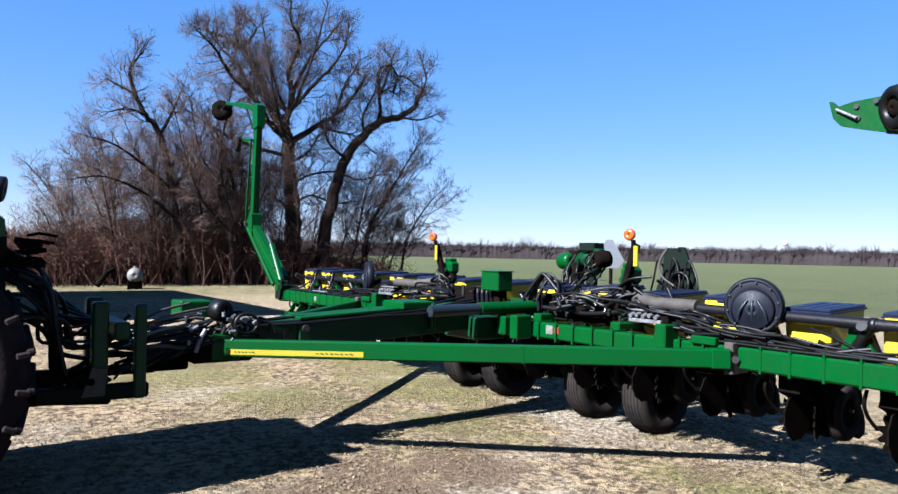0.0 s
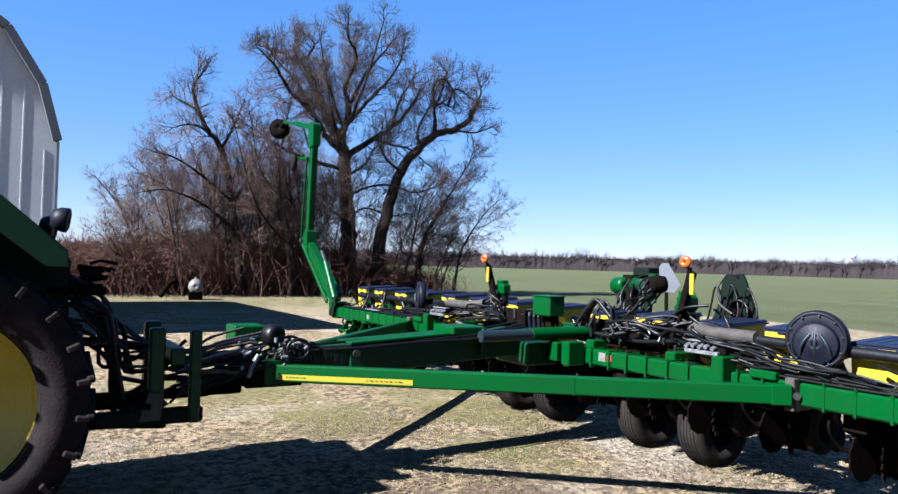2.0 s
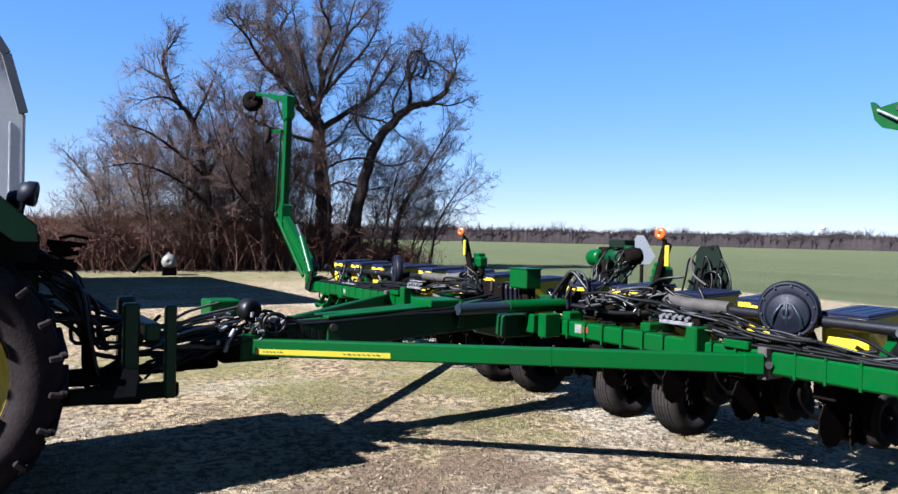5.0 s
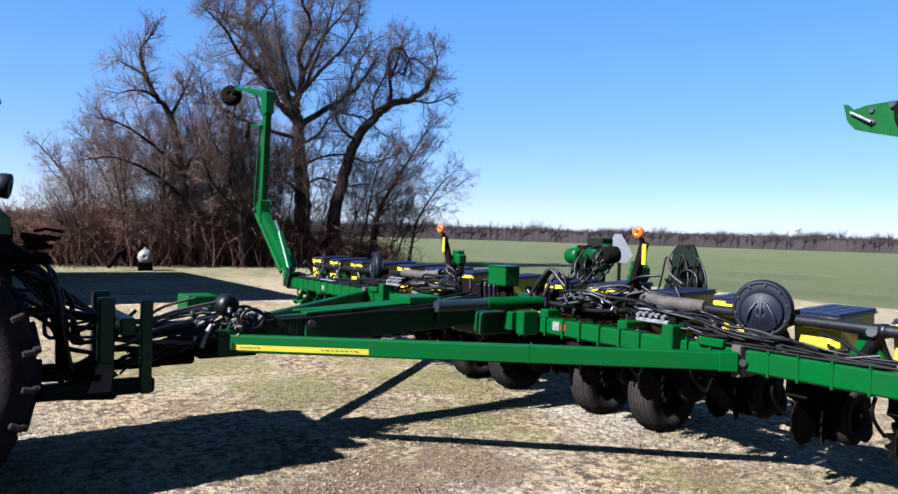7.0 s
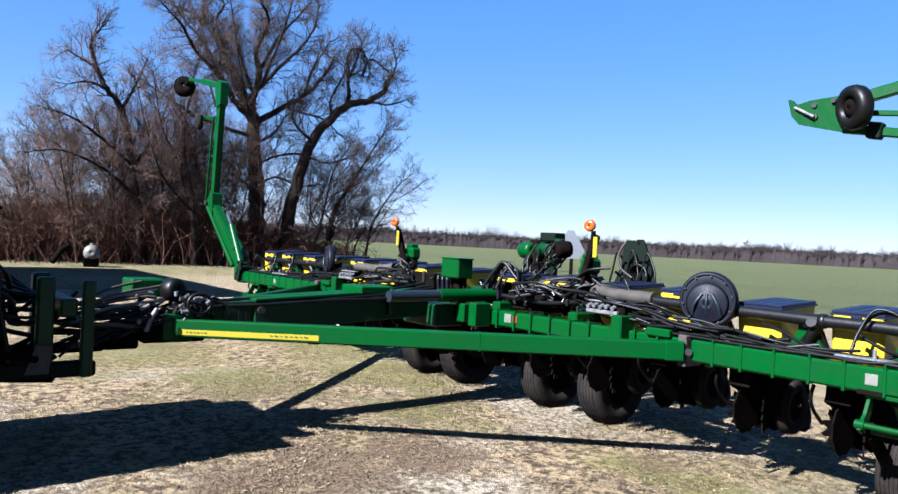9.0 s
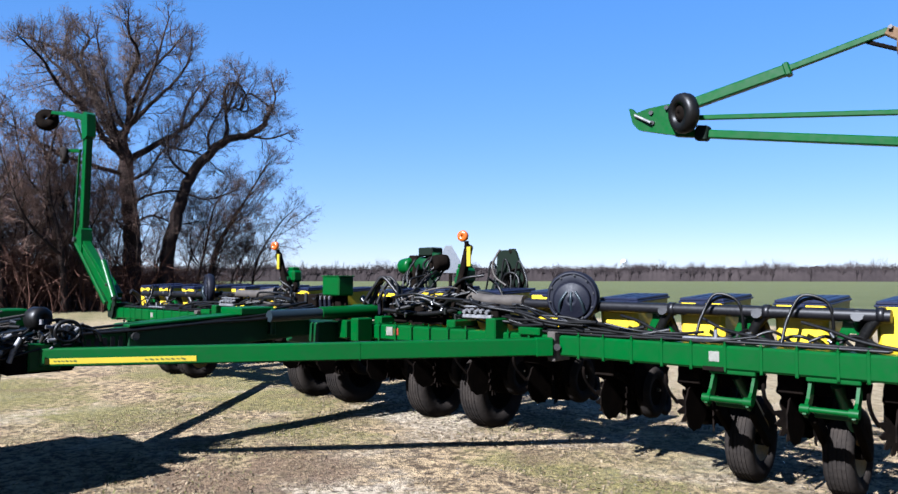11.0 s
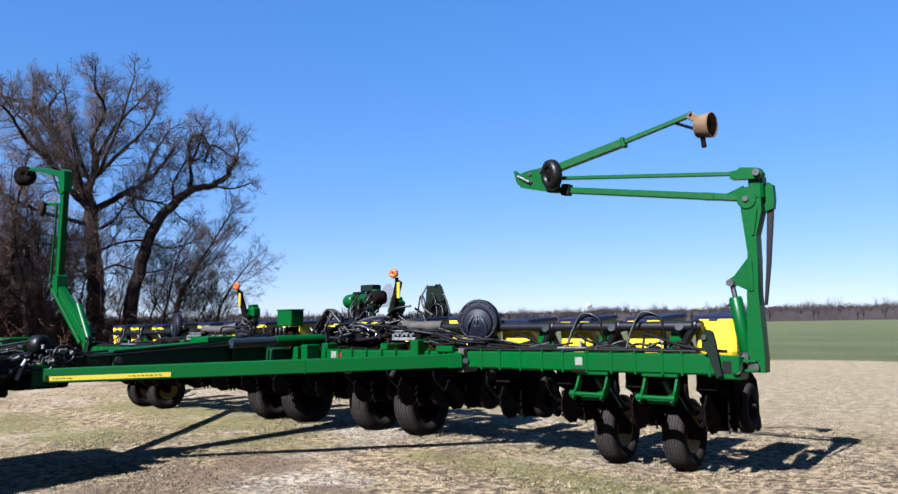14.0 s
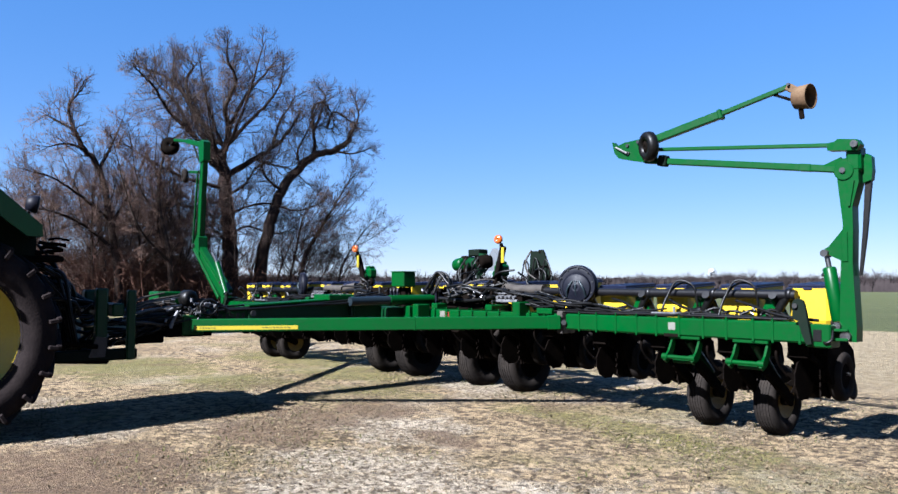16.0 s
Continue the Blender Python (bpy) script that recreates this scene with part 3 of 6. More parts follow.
g = Grower(21)
main = g.limb(tp([(12.8, 0.0), (12.6, 3.1), (12.5, 4.7), (12.3, 6.6), (12.2, 8.7)], 0, 1, 0.1), 0.56, 0.36, 10)
MAIN = [([(12.1, 8.4), (10.6, 9.2), (9.6, 10.2), (8.0, 11.3), (6.9, 12.2), (5.6, 12.8)], 0.22, 2),
        ([(9.6, 10.2), (8.8, 11.9), (7.9, 13.0), (7.4, 13.8)], 0.12, 3),
        ([(11.9, 8.8), (11.4, 10.9), (10.5, 12.6), (9.9, 13.8), (9.0, 14.5), (7.9, 14.8)], 0.2, 4),
        ([(12.1, 9.0), (12.4, 11.0), (12.0, 12.4), (12.4, 14.0), (11.7, 15.0), (11.5, 15.9)], 0.24, 5),
        ([(12.4, 11.4), (13.2, 13.3), (14.1, 14.6), (14.6, 15.4)], 0.13, 6),
        ([(10.5, 12.6), (10.4, 14.2), (10.9, 15.2), (10.4, 15.9)], 0.11, 7),
        ([(12.7, 8.5), (14.2, 9.5), (15.9, 10.6), (17.3, 12.1), (18.2, 13.3), (18.8, 13.7)], 0.22, 8),
        ([(15.9, 10.6), (16.3, 12.2), (17.1, 13.4), (17.5, 14.2)], 0.1, 9),
        ([(12.5, 9.8), (13.6, 11.6), (14.9, 13.1), (15.7, 14.3), (15.9, 15.4)], 0.15, 10),
        ([(12.1, 7.6), (10.6, 7.7), (8.9, 8.1), (7.3, 8.9), (6.4, 9.4)], 0.14, 11),
        ([(12.4, 7.2), (13.4, 7.7), (14.2, 8.9), (15.0, 9.4)], 0.1, 12),
        ([(9.9, 13.9), (9.7, 14.7), (9.9, 15.6)], 0.07, 13),
        ([(12.0, 12.4), (12.9, 14.0), (12.9, 15.2), (13.2, 16.1)], 0.09, 14),
        ([(12.6, 5.6), (13.4, 6.4), (14.6, 6.6), (15.9, 6.2), (17.0, 6.6)], 0.09, 15),
        ([(12.5, 6.4), (11.4, 6.6), (10.2, 6.2), (9.0, 6.6)], 0.1, 16),
        ([(12.4, 4.8), (13.6, 5.2), (14.9, 4.8), (16.2, 5.0)], 0.08, 17),
        ([(12.6, 4.2), (11.6, 4.9), (10.4, 4.7), (9.4, 5.2)], 0.08, 18),
        ([(14.2, 9.5), (15.2, 9.2), (16.4, 9.0), (17.3, 8.2)], 0.09, 19)]
for pts, r0, sd_ in MAIN:
    p, rs = g.limb(tp(pts, 0, sd_), r0, 0.035)
    g.dress(p, rs, 0.1, 0.175, 2.1, 2)
twiggy(g, 12.2, 9.0, 0, 6.0, 9, 5)
g.dress(*main, 0.4, 0.3, 2.2, 2)
g.done((TX, 12.8, GZ), "tall bare oak-like tree with a dark trunk and wide crown")

g = Grower(33)
p, rs = g.limb(tp([(13.9, 0.0), (14.1, 3.2), (14.7, 5.7), (15.4, 7.5), (16.6, 9.0), (17.8, 10.0), (19.2, 10.5), (20.2, 11.2), (20.7, 12.0)], 1.2, 1, 0.1), 0.44, 0.14, 9)
g.dress(p, rs, 0.3, 0.25, 1.7, 2)
LEAN = [([(17.8, 10.0), (17.9, 11.0), (18.0, 11.7), (18.6, 12.2), (19.3, 12.1)], 0.16, 3),
        ([(17.3, 12.0), (17.9, 13.2), (18.6, 13.7), (19.2, 13.3), (19.4, 12.4)], 0.13, 10),
        ([(18.2, 11.8), (18.9, 13.4), (19.3, 14.4), (19.1, 15.0)], 0.09, 4),
        ([(15.4, 7.5), (14.5, 7.9), (13.8, 8.6), (13.6, 9.8)], 0.11, 5),
        ([(19.2, 10.5), (20.5, 10.4), (21.7, 10.9)], 0.08, 6),
        ([(19.1, 12.1), (19.9, 13.4), (21.3, 12.9), (22.2, 12.6)], 0.09, 7),
        ([(20.2, 11.2), (21.0, 13.0), (21.0, 14.3)], 0.08, 8),
        ([(16.6, 9.0), (16.6, 10.2), (17.4, 11.6), (17.9, 13.0)], 0.1, 9)]
for pts, r0, sd_ in LEAN:
    p, rs = g.limb(tp(pts, 1.2, sd_, 0.4), r0, 0.035)
    g.dress(p, rs, 0.1, 0.15, 1.7, 2)
g.done((TX + 1.2, 13.9, GZ), "bare tree leaning out with a thick crooked limb")

g = Grower(41, 0.0065, HAZE)
p, rs = g.limb(tp([(5.7, 0.0), (5.5, 2.4), (5.1, 4.8), (4.5, 7.6), (3.8, 8.5), (3.3, 9.5), (3.0, 10.6), (3.4, 11.4)], 2.0, 1, 0.1), 0.26, 0.05)
g.dress(p, rs, 0.25, 0.24, 2.0, 2)
for pts, r0, sd_ in [([(3.8, 8.5), (2.8, 8.6), (1.9, 8.3)], 0.09, 2), ([(3.3, 9.5), (2.5, 9.9), (2.1, 10.2)], 0.08, 3), ([(4.5, 7.6), (5.3, 9.2), (5.8, 10.4)], 0.1, 4),
                     ([(5.1, 4.8), (3.6, 6.0), (2.2, 6.8), (1.0, 7.0)], 0.1, 5), ([(5.3, 3.6), (3.6, 4.6), (1.8, 5.2), (0.4, 5.0)], 0.1, 6), ([(5.1, 4.8), (6.2, 6.6), (6.9, 8.6)], 0.1, 7)]:
    p, rs = g.limb(tp(pts, 2.0, sd_, 0.5), r0, 0.025)
    g.dress(p, rs, 0.15, 0.22, 1.9, 2)
g.done((TX + 2, 5.7, GZ), "forked bare tree with grey-brown upswept branches")

# slender trees: where each stands, the points of its stem, its thickness, its depth in the grove
SLENDER = [([(16.1, 0.2), (16.6, 3.3), (18.2, 5.6), (19.8, 8.1), (20.4, 9.0)], 0.15, 2), ([(19.5, 0.2), (19.9, 2.8), (21.4, 5.0), (22.7, 6.2)], 0.09, 1), ([(17.7, 0.2), (17.6, 2.8), (19.1, 6.1), (20.9, 8.0)], 0.11, 0),
           ([(8.1, 0.2), (7.8, 3.4), (7.3, 6.4), (7.6, 9.0), (7.8, 10.5)], 0.2, 3), ([(9.7, 0.2), (9.3, 3.8), (8.5, 6.0), (7.9, 8.0), (6.8, 9.1)], 0.17, 1), ([(10.9, 0.2), (10.4, 4.0), (10.0, 7.5), (9.2, 10.6)], 0.18, -2),
           ([(15.2, 0.2), (16.0, 3.6), (16.6, 5.8), (17.6, 7.4)], 0.1, 2)]
more = random.Random(91)
for k in range(26):
    y = 1.2 + 0.42 * k + more.uniform(-0.3, 0.3)
    top = (2.6 + 1.9 * y if y < 3.4 else 9.4 + more.uniform(-2.4, 0.6)) * more.uniform(0.7, 0.95)
    lean = -1.6 * max(0, (6 - y) / 5) + more.uniform(-1.5, 1.3)
    bow = more.uniform(-0.5, 0.5)
    SLENDER.append(([(y, 0), (y + lean * 0.2 + bow, top * 0.35), (y + lean * 0.6 + bow, top * 0.7), (y + lean * 1.2, top)], more.uniform(0.06, 0.11), more.uniform(-4, 2.8)))
for k in range(5):
    y = 15.0 + 1.0 * k + more.uniform(-0.3, 0.3)
    top = 6.6 - 0.7 * k + more.uniform(-0.5, 0.6)
    SLENDER.append(([(y, 0), (y + 0.3, top * 0.4), (y + 1.0, top * 0.75), (y + 1.5, top)], more.uniform(0.05, 0.09), more.uniform(-3, 1)))
for k, (pts, r0, dx) in enumerate(SLENDER):
    g = Grower(200 + k, 0.0055, HAZE)
    p, rs = g.limb(tp(pts, dx, 300 + k, 0.2), r0, 0.022, 6)
    g.dress(p, rs, 0.15, 0.25, 2.0, 2)
    for j in range(3):
        i = int(len(p) * (0.22 + 0.17 * j))
        e = p[-1] - p[i]
        s_ = Vector((more.uniform(-0.8, 0.8), more.uniform(-1.1, 0.9), 0)) * e.length * 0.5
        q_, rq = g.limb([p[i], p[i] + e * 0.25 + s_ * 0.6, p[i] + e * 0.75 + s_], rs[i] * 0.55, 0.018, 5)
        g.dress(q_, rq, 0.15, 0.26, 1.8, 2)
    g.done((TX + dx, pts[0][0], GZ), "slender bare tree of the grove with grey-brown twigs")


def build_thicket():
    r = random.Random(77)
    s = Shape()
    for _ in range(10000):
        y = r.uniform(-16, 19)
        x = TX + r.gauss(-1.5, 2.2)
        h = (2.1 + 1.0 * noise.noise((y * 0.3, 2, 0)) + (0.9 if y < 12 else -0.4)) * r.uniform(0.5, 1.25)
        if y < 0:
            h *= 0.8
        p, d = Vector((x, y, GZ - 0.05)), Vector((r.gauss(0, 0.25), r.gauss(0, 0.25), 1)).normalized()
        pts = [p]
        for k in range(3):
            d = (d + Vector((r.gauss(0, 0.25), r.gauss(0, 0.25), 0))).normalized()
            pts.append(pts[-1] + d * h / 3)
        s.tube(pts, [0.018, 0.014, 0.01, 0.006], 3, False, False)
        for k in range(4):
            o = pts[1].lerp(pts[3], r.random())
            e = Vector((r.gauss(0, 1), r.gauss(0, 1), r.gauss(0.5, 0.6))).normalized()
            s.tube([o, o + e * h * 0.16, o + e * h * 0.3 + Vector((0, 0, r.uniform(-.1, .15)))], [0.009, 0.008, 0.006], 3, False, False)
    return structure("thicket", s, BRUSH, "dense reddish-brown leafless brush under the grove", "stuff", "brush")


build_thicket()


# ---- shed ----
def build_shed():
    x0, x1, yn, yw = -19.0, -32.0, -4.16, -14.16
    t = thing("shed", (x0, yn, GZ), "tall white metal farm shed with a rounded roof", "shed")
    half = [(0, 0), (0, 4.6), (-0.35, 5.9), (-1.1, 7.1), (-2.6, 8.1), (-5.0, 8.7)]
    prof = half + [(-10 - a, b) for a, b in half[-2::-1]]
    part("gable_wall", Shape().plate([(y, z - 0.02) for y, z in prof], (x0, yn, GZ), (0, 1, 0), (0, 0, 1), 0.12), SIDING, t)
    part("gable_wall", Shape().plate([(y, z - 0.02) for y, z in prof], (x1, yn, GZ), (0, 1, 0), (0, 0, 1), 0.12), SIDING, t)
    for k in range(22):
        y = yn - 0.25 - k * 0.45
        hgt = 4.4 if k == 0 else min(8.2, 5.2 + min(k, 21 - k) * 0.75)
        part("siding_rib", Shape().box(x0 + 0.06, x0 + 0.07, y - 0.02, y + 0.02, GZ, GZ + hgt, 0.004), SIDING, t)
    part("side_wall", Shape().box(x1, x0, yn - 0.06, yn + 0.06, GZ, GZ + 4.6), SIDING, t)
    part("side_wall", Shape().box(x1, x0, yw - 0.06, yw + 0.06, GZ, GZ + 4.6), SIDING, t)
    for i in range(1, len(prof) - 2):
        (a, b), (c, d) = prof[i], prof[i + 1]
        mid = Vector(((x0 + x1) / 2, yn + (a + c) / 2, GZ + (b + d) / 2))
        s = Shape().beam((mid.x, yn + a, GZ + b), (mid.x, yn + c, GZ + d), abs(x0 - x1) + 0.5, 0.1, 0.01)
        part("roof_panel", s, TRIMM, t, "grey metal roof panel")
        part("rake_trim", Shape().beam((x0 + 0.2, yn + a, GZ + b), (x0 + 0.2, yn + c, GZ + d), 0.12, 0.2, 0.01), TRIMM, t)


build_shed()


# ---- small tank lying by the grove ----
def build_tank():
    c = Vector((-34.2, 2.6, GZ + 0.62))
    t = thing("propane_tank", (c.x, c.y, GZ), "small weathered white gas tank on a cradle by the brush", "tank")
    prof = [(0.02, -0.65), (0.2, -0.6), (0.29, -0.5), (0.33, -0.35), (0.33, 0.35), (0.29, 0.5), (0.2, 0.6), (0.02, 0.65)]
    part("vessel", Shape().lathe(prof, c, (1, -0.25, 0), 20), TANKM, t)
    for k in (-0.45, 0.45):
        part("cradle", Shape().box(c.x + k - 0.05, c.x + k + 0.05, c.y - 0.25 * k - 0.3, c.y - 0.25 * k + 0.3, GZ, GZ + 0.36), SOIL_SHADE, t)
    part("cap", Shape().tube([c + Vector((0, 0, 0.3)), c + Vector((0, 0, 0.4))], 0.08, 10), TANKM, t)
    s = Shape()
    s.tube([c + Vector((0.3, -1.6, -0.45)), c + Vector((0.1, -1.2, 0.1)), c + Vector((0, -0.9, 0.25))], 0.12, 8)
    part("feed_pipe", s, SOIL_SHADE, t)


build_tank()


# ---- planter ----
XC = -5.85                      # its middle
ROW = 0.762                     # row spacing
BZ0, BZ1, BD = 1.007, 1.185, 0.178   # toolbar: underside, top, depth
planter = thing("row_planter", (XC, 0.1, GZ), "large green sixteen-row planter with yellow seed hoppers, lifted on its wheels", "planter")


def mirror(x):
    return 2 * XC - x


def sides():
    return ((1, lambda x: x), (-1, mirror))


def hose(a, b, sag, r=0.014, wob=0.05, material=None, seed=0, parent=None, k=5):
    q = random.Random(seed)
    a, b = Vector(a), Vector(b)
    mids = []
    for i in range(1, 4):
        f = i / 4
        mids.append(a.lerp(b, f) + Vector((q.uniform(-wob, wob), q.uniform(-wob, wob), -sag * 4 * f * (1 - f) + q.uniform(-wob, wob) * 0.5)))
    return part("hose", Shape().tube(curve_points([a, *mids, b], k), r, 7), material or BLACK, parent or planter)


# toolbar in three lengths with hinges
for sg, fx in sides():
    x0, x1 = sorted((fx(-2.67), fx(0.03)))
    part("wing_toolbar", Shape().box(x0, x1, 0, BD, BZ0, BZ1, 0.016), GREEN, planter)
    xa, xb = sorted((fx(-2.69), fx(-2.77)))
    part("hinge_plate", Shape().box(xa, xb, -0.03, BD + 0.03, BZ0 - 0.05, BZ1 + 0.03, 0.008), GREYHOSE, planter, "grey worn steel hinge plate")
    part("hinge_pin", Shape().tube([(fx(-2.73), -0.06, 1.09), (fx(-2.73), BD + 0.06, 1.09)], 0.03, 12), STEEL, planter)
    # wing end: bracket that carries the row marker
    xa, xb = sorted((fx(0.032), fx(0.24)))
    end = part("end_bracket", Shape().box(xa, xb, -0.012, BD + 0.012, BZ0 - 0.03, BZ1 - 0.01, 0.012), GREEN, planter)
    part("slot", Shape().box(min(fx(0.10), fx(0.17)), max(fx(0.10), fx(0.17)), -0.018, -0.0125, 1.03, 1.13, 0.002), BLACK, end, "dark slot in the bracket")
    lug = [(-0.05, 0.25), (-0.035, 0.28), (-0.01, 0.295), (0.025, 0.285), (0.045, 0.27), (0.062, 0.2), (0.085, 0.05), (0.108, -0.09), (0.065, -0.1), (0.03, -0.02), (-0.005, 0.1), (-0.05, 0.12)]
    part("fold_lug", Shape().plate([(sg * a, b) for a, b in lug], (fx(0.0), -0.05, 1.1), (1, 0, 0), (0, 0, 1), 0.035), OLIVE, planter, "dark green lever plate on the bar end")
    part("lug_pin", Shape().tube([(fx(-0.02), -0.09, 1.33), (fx(-0.02), 0.05, 1.33)], 0.022, 12), STEEL, planter)
part("centre_toolbar", Shape().box(mirror(-2.79), -2.79, 0.02, BD, BZ0 + 0.01, BZ1 - 0.005, 0.016), GREEN, planter)

# clamp bands round the bar
band = Shape()
w = 0.011
for y0, y1, z0, z1 in ((-0.007, -0.001, BZ0 - 0.012, BZ1 + 0.012), (BD + 0.001, BD + 0.007, BZ0 - 0.012, BZ1 + 0.012), (-0.007, BD + 0.007, BZ1 + 0.001, BZ1 + 0.008), (-0.007, BD + 0.007, BZ0 - 0.008, BZ0 - 0.001)):
    band.box(-w, w, y0, y1, z0, z1, 0.002)
band.tube([(0, 0.0, BZ1 + 0.004), (0, 0.0, BZ1 + 0.03)], 0.007, 6)
band_mesh = None
ROWS = [XC + ROW * (i - 7.5) + (0.085 if i > 7 else -0.085) for i in range(16)]
ROWS[0] += 0.08
ROWS[-1] -= 0.08
spots = []
for x in ROWS:
    spots += [x - 0.13, x + 0.11, x + 0.37]
for x in spots:
    if min(abs(x + 2.73), abs(x - mirror(-2.73))) < 0.09 or x > 0.0 or min(abs(x + 1.289), abs(x - mirror(-1.289))) < 0.03:
        continue
    if band_mesh is None:
        ob = mesh_object("clamp_band", band, GREEN)
        band_mesh = ob.data
    else:
        ob = new("clamp_band", band_mesh)
    ob.parent = planter
    ob.location = Vector((x, 0, 0)) - BASE[planter.name]


# ---- one row unit, then its copies ----
def local(name, shape, material, parent, label=""):
    ob = mesh_object(name, shape, material)
    ob.parent = parent
    return tagged(ob, label)


def build_row_unit():
    # the unit's near-black colour holds the shade below the bar besides the soil
    s = Shape()
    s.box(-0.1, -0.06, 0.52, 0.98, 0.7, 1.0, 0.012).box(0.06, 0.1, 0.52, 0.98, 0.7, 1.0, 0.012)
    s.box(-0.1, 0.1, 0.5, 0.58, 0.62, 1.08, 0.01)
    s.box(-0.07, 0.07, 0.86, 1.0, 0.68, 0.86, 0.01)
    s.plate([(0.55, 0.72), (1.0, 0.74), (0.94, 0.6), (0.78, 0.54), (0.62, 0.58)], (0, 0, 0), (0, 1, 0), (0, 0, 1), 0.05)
    unit = mesh_object("row_unit", s, SOIL_SHADE)
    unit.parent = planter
    tagged(unit, "row unit hanging behind the toolbar, soil and bar shade in its dark colour")
    # dark plate added to fill the open front under the bar
    local("unit_shield", Shape().box(-0.12, 0.12, 0.45, 0.5, 0.68, 0.96, 0.02), SOIL_SHADE, unit, "dark front shield, soil and shade in its colour")
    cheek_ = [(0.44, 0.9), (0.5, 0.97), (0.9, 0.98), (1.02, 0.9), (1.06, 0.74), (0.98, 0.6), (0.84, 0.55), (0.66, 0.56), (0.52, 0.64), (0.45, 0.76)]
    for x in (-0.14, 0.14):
        local("side_casting", Shape().plate(cheek_, (x, 0, 0), (0, 1, 0), (0, 0, 1), 0.03), SOIL_SHADE, unit, "rounded side casting, soil and shade in its colour")
    local("face_plate", Shape().box(-0.09, 0.09, BD + 0.01, BD + 0.05, 0.86, 1.17, 0.008), SOIL_SHADE, unit)
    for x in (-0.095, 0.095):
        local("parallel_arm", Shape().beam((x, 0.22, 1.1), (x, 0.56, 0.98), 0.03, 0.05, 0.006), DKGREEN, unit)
        local("parallel_arm", Shape().beam((x, 0.22, 0.88), (x, 0.56, 0.74), 0.03, 0.05, 0.006), SOIL_SHADE, unit)
    local("down_spring", Shape().tube([(0, 0.24, 1.08), (0, 0.4, 0.95), (0, 0.54, 0.8)], 0.035, 9), SOIL_SHADE, unit)
    # hopper: tapered yellow tub with a handhold, and its lid
    h = Shape()
    ring = []
    for z, xw, ya, yb in ((1.09, 0.10, 0.56, 0.86), (1.16, 0.165, 0.47, 0.96), (1.22, 0.182, 0.44, 1.0), (1.51, 0.19, 0.425, 1.02)):
        ring.append([(-xw + 0.03, ya, z), (xw - 0.03, ya, z), (xw, ya + 0.03, z), (xw, yb - 0.03, z), (xw - 0.03, yb, z), (-xw + 0.03, yb, z), (-xw, yb - 0.03, z), (-xw, ya + 0.03, z)])
    verts = [(px, py, pz - 0.03 + (py - 0.42) * 0.05) for r_ in ring for px, py, pz in r_]
    faces = [(i * 8 + k, i * 8 + (k + 1) % 8, (i + 1) * 8 + (k + 1) % 8, (i + 1) * 8 + k) for i in range(3) for k in range(8)]
    faces += [tuple(range(8))[::-1], tuple(range(24, 32))]
    h.add(verts, faces)
    local("hopper", h, YELLOW, unit, "yellow plastic seed hopper")
    lid = Shape()
    lid.box(-0.196, 0.196, 0.43, 1.03, 1.506, 1.524, 0.006)
    lid.box(-0.188, 0.188, 0.438, 1.02, 1.522, 1.548, 0.014)
    lid.box(-0.04, 0.04, 0.415, 0.435, 1.495, 1.522, 0.006)
    for k in (-0.1, 0.0, 0.1):
        lid.box(k - 0.02, k + 0.02, 0.5, 0.95, 1.545, 1.552, 0.004)
    lid.v = [(px, py, pz - 0.03 + (py - 0.42) * 0.05) for px, py, pz in lid.v]
    local("hopper_lid", lid, NAVY, unit, "navy blue plastic lid")
    # seed meter housing and its air hose
    local("seed_meter", Shape().lathe([(0.02, -0.05), (0.14, -0.05), (0.15, -0.02), (0.15, 0.03), (0.12, 0.05), (0.02, 0.05)], (0.06, 0.72, 0.98), (1, 0, 0), 18), NAVYDK, unit)
    local("air_hose", Shape().tube(curve_points([(-0.27, 0.3, 1.42), (-0.27, 0.4, 1.36), (-0.25, 0.5, 1.2), (-0.2, 0.62, 1.05), (-0.05, 0.7, 1.0)], 4), 0.042, 9), PIPE, unit)
    # double disc opener and gauge wheels
    for sgn in (-1, 1):
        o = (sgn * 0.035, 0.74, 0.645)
        local("opener_disc", Shape().lathe([(0.01, -0.004), (0.19, -0.004), (0.195, 0), (0.19, 0.004), (0.01, 0.004)], o, (1, 0.05 * sgn, 0), 22), SOIL_SHADE, unit)
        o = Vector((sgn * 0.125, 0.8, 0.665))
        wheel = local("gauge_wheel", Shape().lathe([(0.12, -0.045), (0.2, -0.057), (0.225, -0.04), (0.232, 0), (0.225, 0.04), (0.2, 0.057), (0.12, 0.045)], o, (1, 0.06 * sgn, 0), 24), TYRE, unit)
        local("rim", Shape().lathe([(0.02, 0.0), (0.05, 0.03 * sgn), (0.12, 0.02 * sgn), (0.135, 0.0), (0.12, -0.02 * sgn), (0.05, -0.01 * sgn)], o, (1, 0.06 * sgn, 0), 20), SOIL_SHADE, unit)
        local("gauge_arm", Shape().beam((sgn * 0.09, 0.98, 0.84), (sgn * 0.1, 0.8, 0.69), 0.025, 0.05), SOIL_SHADE, unit)
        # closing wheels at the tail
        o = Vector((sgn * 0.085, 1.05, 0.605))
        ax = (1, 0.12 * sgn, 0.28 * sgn)
